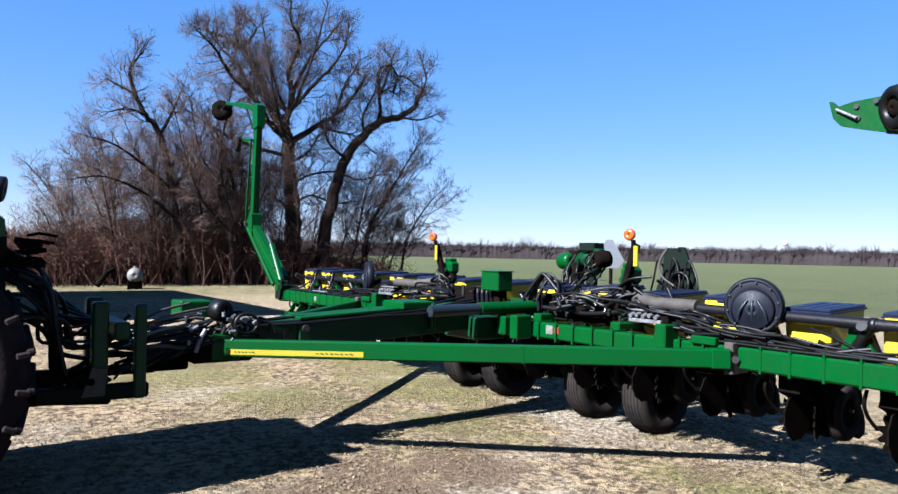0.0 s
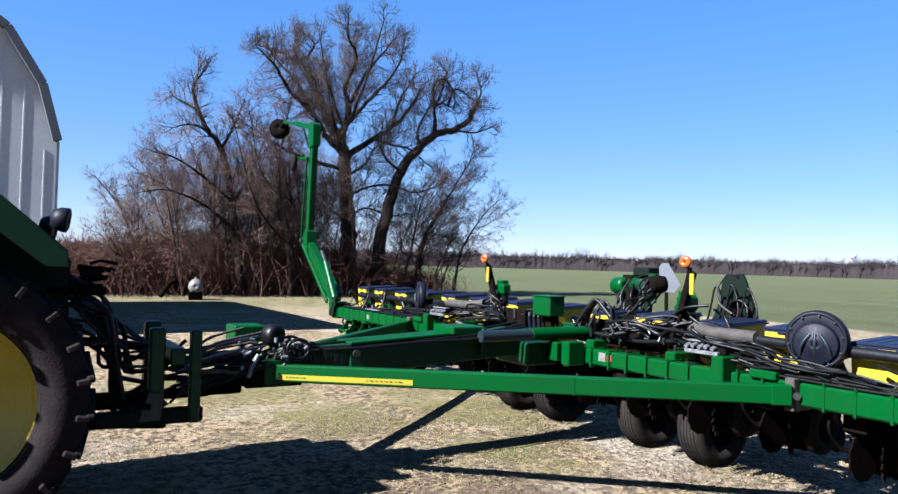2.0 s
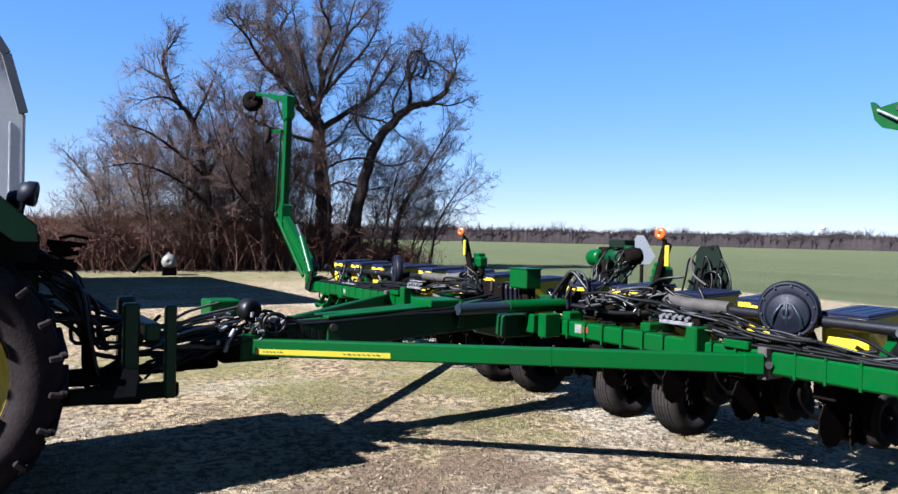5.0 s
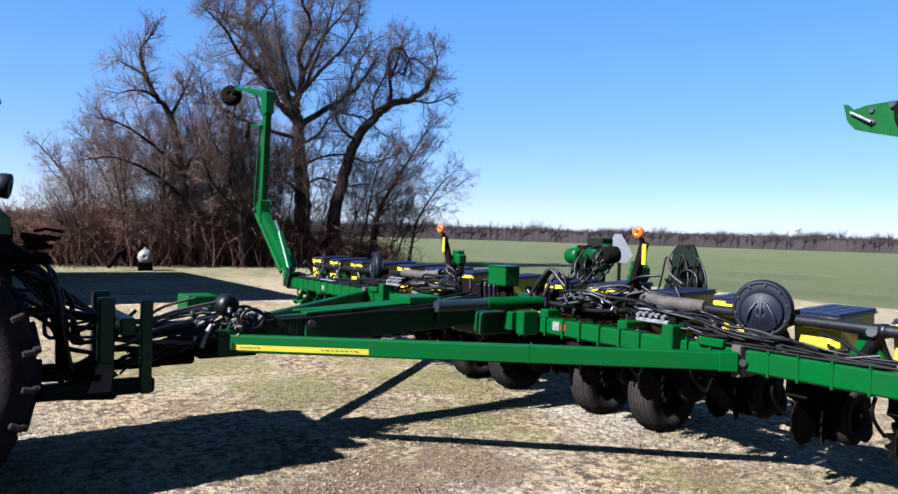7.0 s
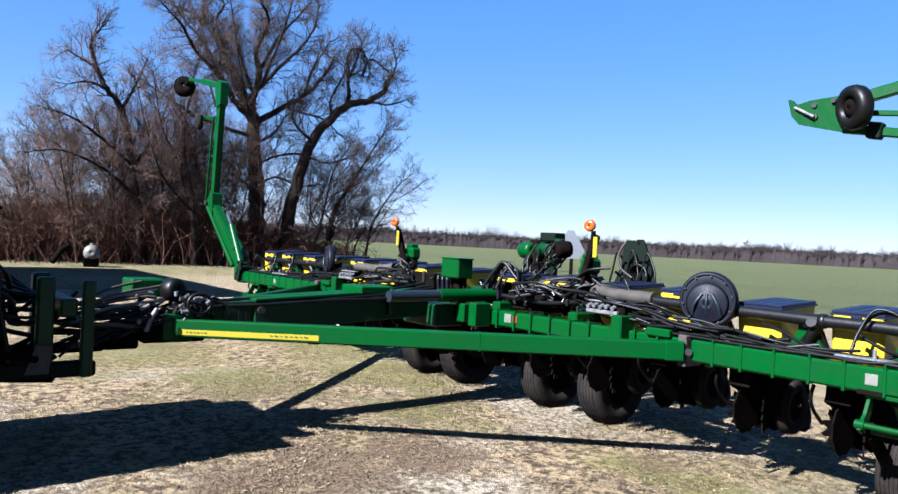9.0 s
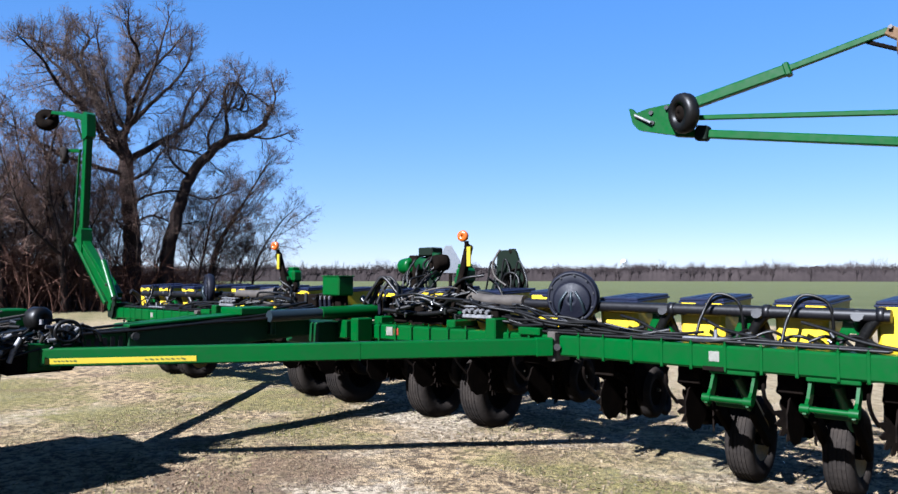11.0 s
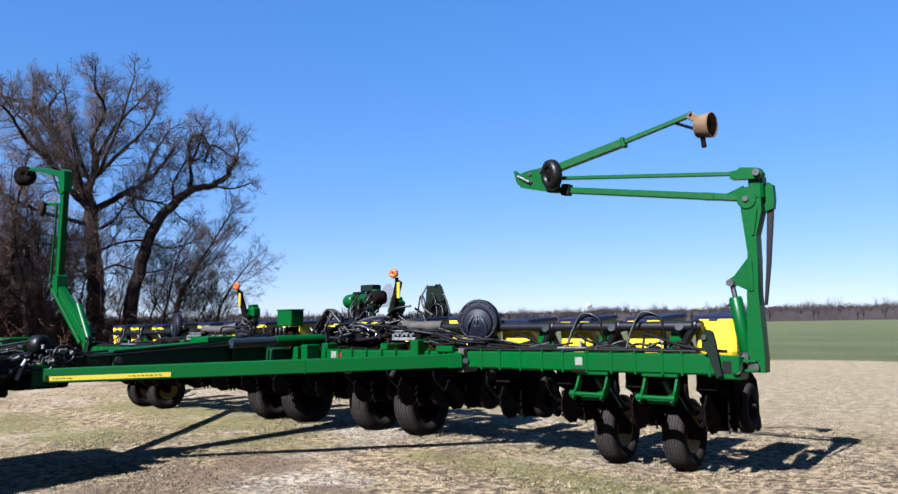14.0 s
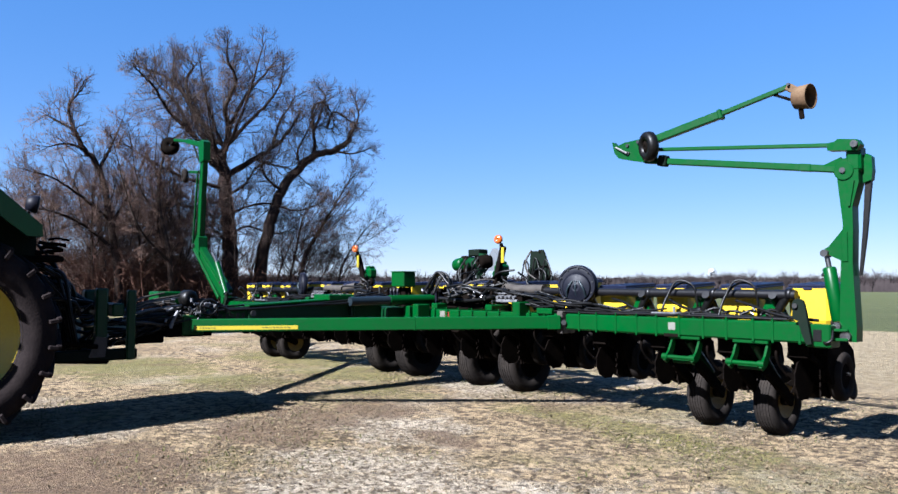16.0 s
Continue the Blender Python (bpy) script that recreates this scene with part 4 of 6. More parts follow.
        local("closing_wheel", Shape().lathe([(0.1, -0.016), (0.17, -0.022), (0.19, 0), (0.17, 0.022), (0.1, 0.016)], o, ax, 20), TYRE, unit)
        local("closing_hub", Shape().lathe([(0.01, -0.01), (0.1, -0.006), (0.1, 0.006), (0.01, 0.012)], o, ax, 16), SOIL_SHADE, unit)
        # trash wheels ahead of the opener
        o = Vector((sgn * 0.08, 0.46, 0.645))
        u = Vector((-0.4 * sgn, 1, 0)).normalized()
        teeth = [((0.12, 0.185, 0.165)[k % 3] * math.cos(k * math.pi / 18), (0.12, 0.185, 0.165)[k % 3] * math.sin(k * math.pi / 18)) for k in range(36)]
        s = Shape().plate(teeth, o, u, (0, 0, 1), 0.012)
        local("trash_wheel", s, SOIL_SHADE, unit)
    local("closing_frame", Shape().beam((0, 0.96, 0.8), (0, 1.08, 0.68), 0.07, 0.09, 0.01), SOIL_SHADE, unit)
    local("trash_wheel_arm", Shape().beam((0, 0.46, 0.86), (0, 0.46, 0.67), 0.04, 0.05, 0.01), SOIL_SHADE, unit)
    local("coulter_shank", Shape().tube(curve_points([(-0.16, 0.16, 0.98), (-0.17, 0.14, 0.88), (-0.17, 0.2, 0.78), (-0.15, 0.3, 0.68)], 4), 0.014, 7), SOIL_SHADE, unit)
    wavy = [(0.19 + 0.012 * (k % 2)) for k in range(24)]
    local("coulter_disc", Shape().plate([(math.cos(k * math.pi / 12) * w, math.sin(k * math.pi / 12) * w) for k, w in enumerate(wavy)], (-0.02, 0.36, 0.665), (0, 1, 0), (0, 0, 1), 0.012), SOIL_SHADE, unit)
    for k, (x, y, z) in enumerate(((-0.11, 0.6, 0.9), (0.11, 0.62, 0.78), (-0.11, 0.86, 0.76), (0.19, 0.8, 0.69), (-0.19, 0.8, 0.665))):
        local("bolt", Shape().tube([(x - 0.015, y, z), (x + 0.015, y, z)], 0.014, 6), STEEL, unit)
    coil = Shape().tube([(0.13 + 0.03 * math.cos(k * 0.9), 0.3 + 0.012 * k, 0.98 - 0.012 * k + 0.03 * math.sin(k * 0.9)) for k in range(22)], 0.007, 5)
    local("load_spring", coil, SOIL_SHADE, unit)
    local("seed_tube", Shape().tube(curve_points([(0, 0.74, 0.9), (0, 0.76, 0.76), (0, 0.84, 0.6)], 4), 0.026, 8), NAVYDK, unit)
    local("chain_guard", Shape().box(0.105, 0.125, 0.56, 0.72, 0.84, 1.1, 0.008), DKGREEN, unit)
    local("scraper", Shape().beam((-0.05, 0.94, 0.76), (-0.06, 0.84, 0.54), 0.012, 0.05, 0.004), SOIL_SHADE, unit)
    local("drive_shaft", Shape().tube([(-0.38, 0.62, 1.06), (0.38, 0.62, 1.06)], 0.011, 6), STEEL, unit)
    return unit


row = build_row_unit()
q = random.Random(8)
row.location = Vector((ROWS[-1], 0, 0)) - BASE[planter.name]
for x in ROWS[:-1]:
    m = Matrix.Translation(Vector((x, 0, (0.04 if x < -2.8 else 0.0) + q.uniform(-0.012, 0.012))) - BASE[planter.name]) @ pose(0, 0, 0, q.uniform(-0.6, 0.6), 0, 0)
    copy_thing(row, m)


# ---- wheels of the planter ----
def planter_wheel(x, y, r, wd, tan_rim=True):
    tyre_prof = [(r * 0.52, -wd * 0.42), (r * 0.8, -wd * 0.5), (r * 0.95, -wd * 0.44), (r, -wd * 0.3), (r, wd * 0.3), (r * 0.95, wd * 0.44), (r * 0.8, wd * 0.5), (r * 0.52, wd * 0.42)]
    o = Vector((x, y, GZ + r))
    s = Shape().lathe(tyre_prof, o, (1, 0, 0), 32)
    # tread ribs
    for k in range(5):
        a = (k - 2) * wd * 0.14
        s.lathe([(r - 0.004, a - wd * 0.045), (r + 0.007, a - wd * 0.04), (r + 0.007, a + wd * 0.04), (r - 0.004, a + wd * 0.045)], o, (1, 0, 0), 32, False)
    wheel = part("support_wheel", s, TYRE, planter, "black ribbed rubber support wheel")
    part("rim", Shape().lathe([(0.03, -0.02), (r * 0.3, -0.03), (r * 0.5, -wd * 0.4), (r * 0.56, -wd * 0.4), (r * 0.5, 0.0), (r * 0.56, wd * 0.4), (r * 0.5, wd * 0.4), (r * 0.3, 0.03), (0.03, 0.05)], o, (1, 0, 0), 24), RIMM if tan_rim else SOIL_SHADE, wheel, "dusty yellow rim" if tan_rim else "dark rim, soil and shade in its colour")
    part("hub", Shape().tube([o + Vector((-0.09, 0, 0)), o + Vector((0.1, 0, 0))], 0.05, 12), SOIL_SHADE, wheel)
    return wheel


RIMM = mat("dusty_yellow_rim", (0.75, 0.47, 0.03), (0.42, 0.27, 0.05), 0.6, scale=8, fine=60, bump=0.1)
for sg, fx in sides():
    for x, wx in ((-1.16, -1.32), (-0.48, -0.6)):
        planter_wheel(fx(wx), 0.78, 0.335, 0.21)
        # lift bracket below the bar: two cheeks, a cross tube and a lower plate
        a, b = fx(x - 0.15), fx(x + 0.15)
        lift = part("lift_bracket", Shape().box(min(a, b) - 0.02, max(a, b) + 0.02, 0.01, 0.15, BZ0 - 0.03, BZ0 - 0.001, 0.006), GREEN, planter)
        cheek = [(0.04, 0.0), (0.1, 0.0), (0.07, -0.1), (0.01, -0.2), (-0.06, -0.235), (-0.1, -0.205), (-0.08, -0.165), (-0.02, -0.11)]
        for e in (a, b):
            part("cheek", Shape().plate(cheek, (e, 0, BZ0 - 0.03), (0, 1, 0), (0, 0, 1), 0.022), GREEN, lift)
        part("cross_tube", Shape().tube([(a, -0.075, 0.805), (b, -0.075, 0.805)], 0.02, 12), GREEN, lift)
        part("lower_plate", Shape().box(min(a, b) + 0.03, max(a, b) - 0.03, 0.0, 0.06, 0.74, 0.78, 0.008), GREEN, lift)
        part("pin_boss", Shape().tube([(a - 0.03 * sg, -0.075, 0.805), (a + 0.03 * sg, -0.075, 0.805)], 0.032, 12), GREEN, lift)
        part("pin_boss", Shape().tube([(b - 0.03 * sg, -0.075, 0.805), (b + 0.03 * sg, -0.075, 0.805)], 0.032, 12), GREEN, lift)
        # arms and links below the bar: its shade is in their dark colour too
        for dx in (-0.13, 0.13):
            part("wheel_arm", Shape().beam((fx(x) + dx, 0.03, 0.76), (fx(wx) + dx * 1.05, 0.78, GZ + 0.335), 0.05, 0.12, 0.012), SOIL_SHADE, planter)
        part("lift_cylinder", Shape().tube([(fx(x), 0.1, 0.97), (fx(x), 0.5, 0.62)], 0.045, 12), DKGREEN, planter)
        part("upper_link", Shape().box(min(a, b) - 0.01, max(a, b) + 0.01, BD, BD + 0.08, 0.86, 1.0, 0.01), SOIL_SHADE, planter)
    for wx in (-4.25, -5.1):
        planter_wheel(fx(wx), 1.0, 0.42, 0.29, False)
    part("axle_arm", Shape().beam((fx(-4.67), 0.1, 0.98), (fx(-4.67), 1.0, 0.5), 0.16, 0.2, 0.02), SOIL_SHADE, planter)
    part("axle", Shape().tube([(fx(-4.2), 1.0, GZ + 0.42), (fx(-5.15), 1.0, GZ + 0.42)], 0.05, 10), SOIL_SHADE, planter)


# ---- vacuum pipes, blowers ----
for sg, fx in sides():
    pts = [(fx(-3.55), 0.36, 1.46), (fx(-3.2), 0.355, 1.44), (fx(-2.0), 0.35, 1.43), (fx(-0.9), 0.35, 1.425), (fx(-0.2), 0.35, 1.42)]
    pipe = part("vacuum_pipe", Shape().tube(curve_points(pts, 4), 0.046, 16), PIPE, planter, "long black vacuum pipe above the toolbar")
    for x in (-0.36, -1.12, -1.88, -2.62):
        part("pipe_stand", Shape().tube(curve_points([(fx(x) - 0.05 * sg, 0.4, 1.16), (fx(x) - 0.02 * sg, 0.37, 1.26), (fx(x) + 0.04 * sg, 0.36, 1.36), (fx(x) + 0.09 * sg, 0.355, 1.41)], 4), 0.04, 10), BLACK, planter)
        part("pipe_clamp", Shape().lathe([(0.042, -0.025), (0.054, -0.025), (0.054, 0.025), (0.042, 0.025)], (fx(x) + 0.1 * sg, 0.35, 1.428), (1, 0, 0), 16), PIPE, pipe)
    c = Vector((fx(-2.655), 0.2, 1.51))
    back = Vector((-0.36 * sg, 0.93, 0)).normalized()       # its face looks forward and outward
    right, top = Vector((back.y, -back.x, 0)), Vector((0, 0, 1))

    def face(dx, dz, dy):
        return c + right * dx + top * dz + back * dy

    bl = part("vacuum_blower", Shape().lathe([(0.02, -0.03), (0.2, -0.03), (0.225, -0.02), (0.234, 0.0), (0.234, 0.05), (0.215, 0.075), (0.02, 0.08)], c, back, 40), NAVYDK, planter, "round dark blue vacuum blower housing")
    part("cover_rim", Shape().lathe([(0.198, -0.03), (0.203, -0.038), (0.22, -0.037), (0.226, -0.03), (0.21, -0.026)], c, back, 40), NAVYDK, bl)
    part("inlet_hub", Shape().lathe([(0.02, -0.075), (0.05, -0.072), (0.08, -0.055), (0.15, -0.04), (0.175, -0.031), (0.02, -0.03)], c - top * 0.03, back, 26), NAVYDK, bl)
    for dx in (-0.075, 0.0, 0.075):
        rib = [face(dx * 1.5, -0.13, -0.035), face(dx * 1.25, -0.04, -0.075), face(dx * 0.5, 0.05, -0.06)]
        part("rib", Shape().tube(curve_points(rib, 4), 0.013, 7), SLATE, bl)
    part("neck", Shape().plate([(-0.19, 0.02), (0.19, 0.02), (0.13, -0.16), (0.11, -0.3), (-0.11, -0.3), (-0.13, -0.16)], c + back * 0.03 - top * 0.04, right, (0, 0, 1), 0.09), NAVYDK, bl)
    for k in range(10):
        a = k * math.pi / 5 + 0.2
        e = face(math.cos(a) * 0.198, math.sin(a) * 0.198, -0.05)
        part("bolt", Shape().tube([e, e + back * 0.012], 0.008, 6), STEEL, bl)
    part("grey_duct", Shape().tube(curve_points([(fx(-4.1), 0.42, 1.5), (fx(-3.8), 0.36, 1.46), (fx(-3.5), 0.34, 1.46), (fx(-3.28), 0.33, 1.46)], 5), 0.06, 12), GREYHOSE, planter, "grey corrugated air duct")
    # hoses along the wing, lying in loops over the bar
    for k in range(9):
        a = -3.4 + q.uniform(0, 1.2)
        b = a + q.uniform(0.7, 1.5)
        hose((fx(a), q.uniform(0.02, 0.2), BZ1 + q.uniform(0.03, 0.14)), (fx(min(b, -0.1)), q.uniform(0.02, 0.2), BZ1 + q.uniform(0.02, 0.1)), q.uniform(-0.05, 0.06), q.choice((0.011, 0.014, 0.017)), 0.06, seed=100 + k)
    for k in range(4):
        hose((fx(-2.9 + 0.05 * k), 0.04 + 0.03 * k, BZ1 + 0.025 + 0.012 * k), (fx(-0.15), 0.05 + 0.03 * k, BZ1 + 0.02), 0.0, 0.012, 0.025, seed=140 + k)
    for x in (-0.72, -1.36):
        for k in range(2):
            pts = [(fx(x - 0.12), 0.1, BZ1 + 0.02), (fx(x - 0.1), 0.2, 1.4), (fx(x - 0.02), 0.26 + 0.04 * k, 1.555 - 0.03 * k), (fx(x + 0.14), 0.3, 1.5), (fx(x + 0.16), 0.34, 1.3), (fx(x + 0.12), 0.4, 1.18)]
            part("hose", Shape().tube(curve_points(pts, 5), 0.012, 8), BLACK, planter)
    for x in (-0.46, -1.2, -1.93):
        fork = [(-0.14, 0.0), (-0.08, 0.0), (-0.02, 0.12), (0.03, 0.12), (0.1, 0.0), (0.16, 0.0), (0.07, 0.17), (0.06, 0.27), (-0.05, 0.27), (-0.06, 0.17)]
        br = part("frame_bracket", Shape().plate([(sg * a, b) for a, b in fork], (fx(x), 0.42, 1.17), (1, 0, 0), (0, 0, 1), 0.05), GREEN, planter, "green forked bracket between the hoppers")
        part("bracket_bolt", Shape().tube([(fx(x), 0.38, 1.38), (fx(x), 0.4, 1.38)], 0.018, 8), STEEL, br)
        for k in range(2):
            o = Vector((fx(x) + q.uniform(-0.1, 0.1), 0.2, BZ1 + q.uniform(0.03, 0.09)))
            part("coupler", Shape().tube([o, o + Vector((q.uniform(-0.07, 0.07), 0.0, q.uniform(0.0, 0.05)))], 0.013, 8), STEEL, planter)
        a0 = fx(x)
        pts = [(a0 - 0.3 * sg, 0.3, 1.36), (a0 - 0.1 * sg, 0.24, 1.3 + q.uniform(-0.05, 0.05)), (a0 + 0.1 * sg, 0.18, BZ1 + 0.07), (a0 + 0.35 * sg, 0.14, BZ1 + 0.03), (a0 + 0.55 * sg, 0.12, BZ1 + 0.02)]
        part("hose", Shape().tube(curve_points(pts, 5), 0.014, 8), BLACK, planter)
    # small manifold with pale fittings and warning labels
    part("manifold", Shape().box(min(fx(-1.55), fx(-1.1)), max(fx(-1.55), fx(-1.1)), 0.03, 0.12, BZ1 + 0.01, BZ1 + 0.05, 0.006), ALLOY, planter, "pale metal manifold block")
    part("fitting", Shape().tube([(fx(-1.3), 0.07, BZ1 + 0.03), (fx(-1.3), 0.07, BZ1 + 0.11)], 0.014, 8), ALLOY, planter)
    part("warning_label", Shape().box(min(fx(-1.325), fx(-1.245)), max(fx(-1.325), fx(-1.245)), -0.0035, -0.001, 1.065, 1.14, 0.0008), WHITE, planter, "faded white warning label")
    part("label_plate", Shape().box(min(fx(-1.37), fx(-1.21)), max(fx(-1.37), fx(-1.21)), -0.009, -0.004, BZ0 - 0.01, BZ0 + 0.022, 0.001), SOIL_SHADE, planter)


# ---- row markers ----
def marker(fx, sg, upright):
    """A folded marker arm on the wing end; the far one is half opened."""
    P = (lambda x, y, z: Vector((fx(x), y, z)))
    if not upright:
        # mast: straight box below, widening into a wedge plate under the head
        mast = part("marker_mast", Shape().plate([(0.255, 1.031), (0.39, 1.031), (0.395, 1.149), (0.375, 1.689), (0.385, 1.984), (0.385, 2.18), (0.44, 2.377), (0.44, 2.593), (0.31, 2.593), (0.27, 2.475), (0.27, 2.396), (0.305, 2.033), (0.28, 1.689), (0.26, 1.198)], (0, 0.2, 0), (sg, 0, 0), (0, 0, 1), 0.13), GREEN, planter, "green folding row-marker mast on the wing end")
        part("mast_web", Shape().plate([(0.28, 2.396), (0.41, 2.396), (0.372, 2.18), (0.355, 2.18)], (0, 0.125, 0), (sg, 0, 0), (0, 0, 1), 0.016), GREEN, mast)
        part("mast_seam", Shape().box(0.295, 0.342, 0.124, 0.134, 1.709, 1.964, 0.008), GREEN, mast)
        part("pivot_disc", Shape().lathe([(0.01, -0.008), (0.075, -0.008), (0.08, -0.004), (0.08, 0.02), (0.01, 0.02)], P(0.325, 0.13, 2.485), (0, 1, 0), 26, False), GREEN, mast)
        part("pivot_bolt", Shape().tube([P(0.32, 0.105, 2.49), P(0.32, 0.13, 2.49)], 0.024, 12), STEEL, mast)
        part("head_block", Shape().box(0.34, 0.46, 0.13, 0.27, 2.475, 2.691, 0.02), GREEN, mast)
        part("head_bolt", Shape().tube([P(0.435, 0.06, 2.696), P(0.435, 0.14, 2.696)], 0.03, 12), STEEL, mast)
        part("gusset", Shape().plate([(0.285, 1.984), (0.17, 1.846), (0.13, 1.822), (0.12, 1.797), (0.135, 1.778), (0.17, 1.773), (0.29, 1.709)], (0, 0.2, 0), (sg, 0, 0), (0, 0, 1), 0.06), GREEN, mast)
        part("foot_pin", Shape().tube([P(0.315, 0.09, 1.075), P(0.315, 0.31, 1.075)], 0.042, 14), STEEL, mast)
        for z in (1.045, 1.125):
            part("foot_link", Shape().beam(P(0.14, 0.05, z), P(0.34, 0.1, z + 0.005), 0.05, 0.025, 0.006), GREEN, mast)
        part("foot_hose", Shape().tube(curve_points([P(0.17, 0.02, 1.031), P(0.21, -0.03, 1.021), P(0.25, 0, 1.061), P(0.21, 0.1, 1.198)], 4), 0.012, 7), BLACK, mast)
        cyl = part("fold_cylinder", Shape().tube([P(0.235, 0.18, 1.198), P(0.232, 0.18, 1.218), P(0.168, 0.18, 1.65), P(0.166, 0.18, 1.665)], [0.044, 0.056, 0.056, 0.045], 18), GREEN, planter, "green hydraulic fold cylinder")
        part("piston_rod", Shape().tube([P(0.167, 0.18, 1.66), P(0.15, 0.18, 1.758)], 0.022, 10), STEEL, cyl)
        part("clevis", Shape().tube([P(0.142, 0.13, 1.787), P(0.142, 0.26, 1.787)], 0.032, 12), STEEL, cyl)
        part("clevis", Shape().tube([P(0.24, 0.1, 1.159), P(0.24, 0.28, 1.159)], 0.036, 12), STEEL, cyl)
        part("port", Shape().tube([P(0.14, 0.16, 1.591), P(0.12, 0.14, 1.601)], 0.016, 8), STEEL, cyl)
        part("rear_link", Shape().plate([(0.455, 2.396), (0.505, 2.396), (0.455, 1.935), (0.405, 1.591), (0.388, 1.591), (0.425, 1.964)], (0, 0.25, 0), (sg, 0, 0), (0, 0, 1), 0.04), BLACK, planter, "slim black parallel link of the marker")
        part("link_ear", Shape().plate([(0.44, 2.602), (0.485, 2.622), (0.52, 2.593), (0.525, 2.475), (0.515, 2.396), (0.45, 2.377)], (0, 0.24, 0), (sg, 0, 0), (0, 0, 1), 0.07), GREEN, planter)
        low = part("marker_beam", Shape().beam(P(0.29, 0.19, 2.507), P(-1.53, -0.062, 2.791), 0.06, 0.062, 0.008), GREEN, planter, "long green lower marker beam")
        part("beam_joint", Shape().beam(P(-0.05, 0.143, 2.56), P(0.05, 0.157, 2.545), 0.068, 0.066, 0.006), GREEN, low)
        part("beam_gusset", Shape().plate([(0.29, 2.612), (0.33, 2.475), (0.11, 2.548)], (0, 0.18, 0), (sg, 0, 0), (0, 0, 1), 0.03), GREEN, low)
        part("marker_link", Shape().beam(P(0.27, 0.12, 2.712), P(-1.53, -0.12, 2.893), 0.035, 0.036, 0.006), GREEN, planter, "slim green upper marker link")
        part("link_fork", Shape().plate([(0.21, 2.671), (0.45, 2.642), (0.475, 2.691), (0.45, 2.735), (0.3, 2.76), (0.27, 2.74), (0.21, 2.735)], (0, 0.14, 0), (sg, 0, 0), (0, 0, 1), 0.1), GREEN, planter)
        part("beam_collar", Shape().beam(P(-1.28, -0.04, 2.755), P(-1.37, -0.05, 2.769), 0.09, 0.11, 0.01), OLIVE, low)
        tip = [(0.3, -0.1), (0.32, 0.12), (0.12, 0.11), (-0.04, 0.09), (-0.14, 0.06), (-0.18, 0.1), (-0.2, 0.1), (-0.17, -0.02), (-0.12, -0.075), (0.0, -0.1), (0.16, -0.13)]
        tp_ = part("marker_tip_plate", Shape().plate([(sg * a, b) for a, b in tip], P(-1.69, -0.1, 2.907), (1, 0.08 * sg, -0.06 * sg), (0, 0, 1), 0.05), GREEN, planter, "green pivot plate at the fold of the marker")
        for dx, dz in ((-0.03, 0.02), (0.1, 0.04), (-0.02, -0.06)):
            part("bolt", Shape().tube([P(-1.67 + dx, -0.14, 2.94 + dz), P(-1.67 + dx, -0.115, 2.94 + dz)], 0.018, 8), STEEL, tp_)
        part("tip_rod", Shape().tube([P(-1.83, -0.15, 2.956), P(-1.69, -0.155, 2.877)], 0.011, 8), ALLOY, tp_)
        c, ax = P(-1.415, -0.17, 2.907), (0.45 * sg, 0.75, 0.1)
        gw = part("marker_gauge_wheel", Shape().lathe([(0.07, -0.045), (0.12, -0.055), (0.145, -0.035), (0.152, 0), (0.145, 0.035), (0.12, 0.055), (0.07, 0.045)], c, ax, 30), BLACK, planter, "small black rubber marker wheel")
        part("hub", Shape().lathe([(0.01, -0.05), (0.04, -0.045), (0.075, -0.025), (0.075, 0.025), (0.01, 0.03)], c, ax, 18), SOIL_SHADE, gw)
        part("marker_outer_tube", Shape().beam(P(-1.45, -0.09, 2.971), P(-0.72, 0.02, 3.143), 0.065, 0.078, 0.008), GREEN, planter, "green folded outer marker tube")
        part("tube_collar", Shape().beam(P(-0.75, 0.015, 3.135), P(-0.71, 0.02, 3.146), 0.08, 0.096, 0.008), GREEN, planter)
        part("marker_inner_tube", Shape().beam(P(-0.72, 0.02, 3.147), P(-0.12, 0.1, 3.298), 0.042, 0.044, 0.006), GREEN, planter)
        d0, ax = P(0.02, 0.1, 3.177), Vector((0.95 * sg, -0.07, -0.06))
        disc = part("marker_disc", Shape().lathe([(0.085, -0.075), (0.1, -0.07), (0.105, 0.0), (0.112, 0.062), (0.104, 0.064), (0.096, 0.0), (0.08, -0.055)], d0, ax, 32), RUST, planter, "rusty drum-shaped marker disc")
        # near-black inner face: the shade inside the drum is put into its colour
        part("disc_face", Shape().lathe([(0.01, -0.068), (0.092, -0.07), (0.092, -0.056), (0.01, -0.05)], d0, ax, 26), SOIL_SHADE, disc)
        part("disc_arm", Shape().beam(P(-0.13, 0.1, 3.305), P(-0.04, 0.1, 3.241), 0.05, 0.07, 0.008), RUST, disc)
        part("disc_brace", Shape().beam(P(-0.25, 0.1, 3.251), P(-0.03, 0.1, 3.143), 0.03, 0.026, 0.005), SOIL_SHADE, disc)
        part("disc_spindle", Shape().beam(P(-0.01, 0.1, 3.084), P(0, 0.1, 2.985), 0.03, 0.04, 0.006), SOIL_SHADE, disc)
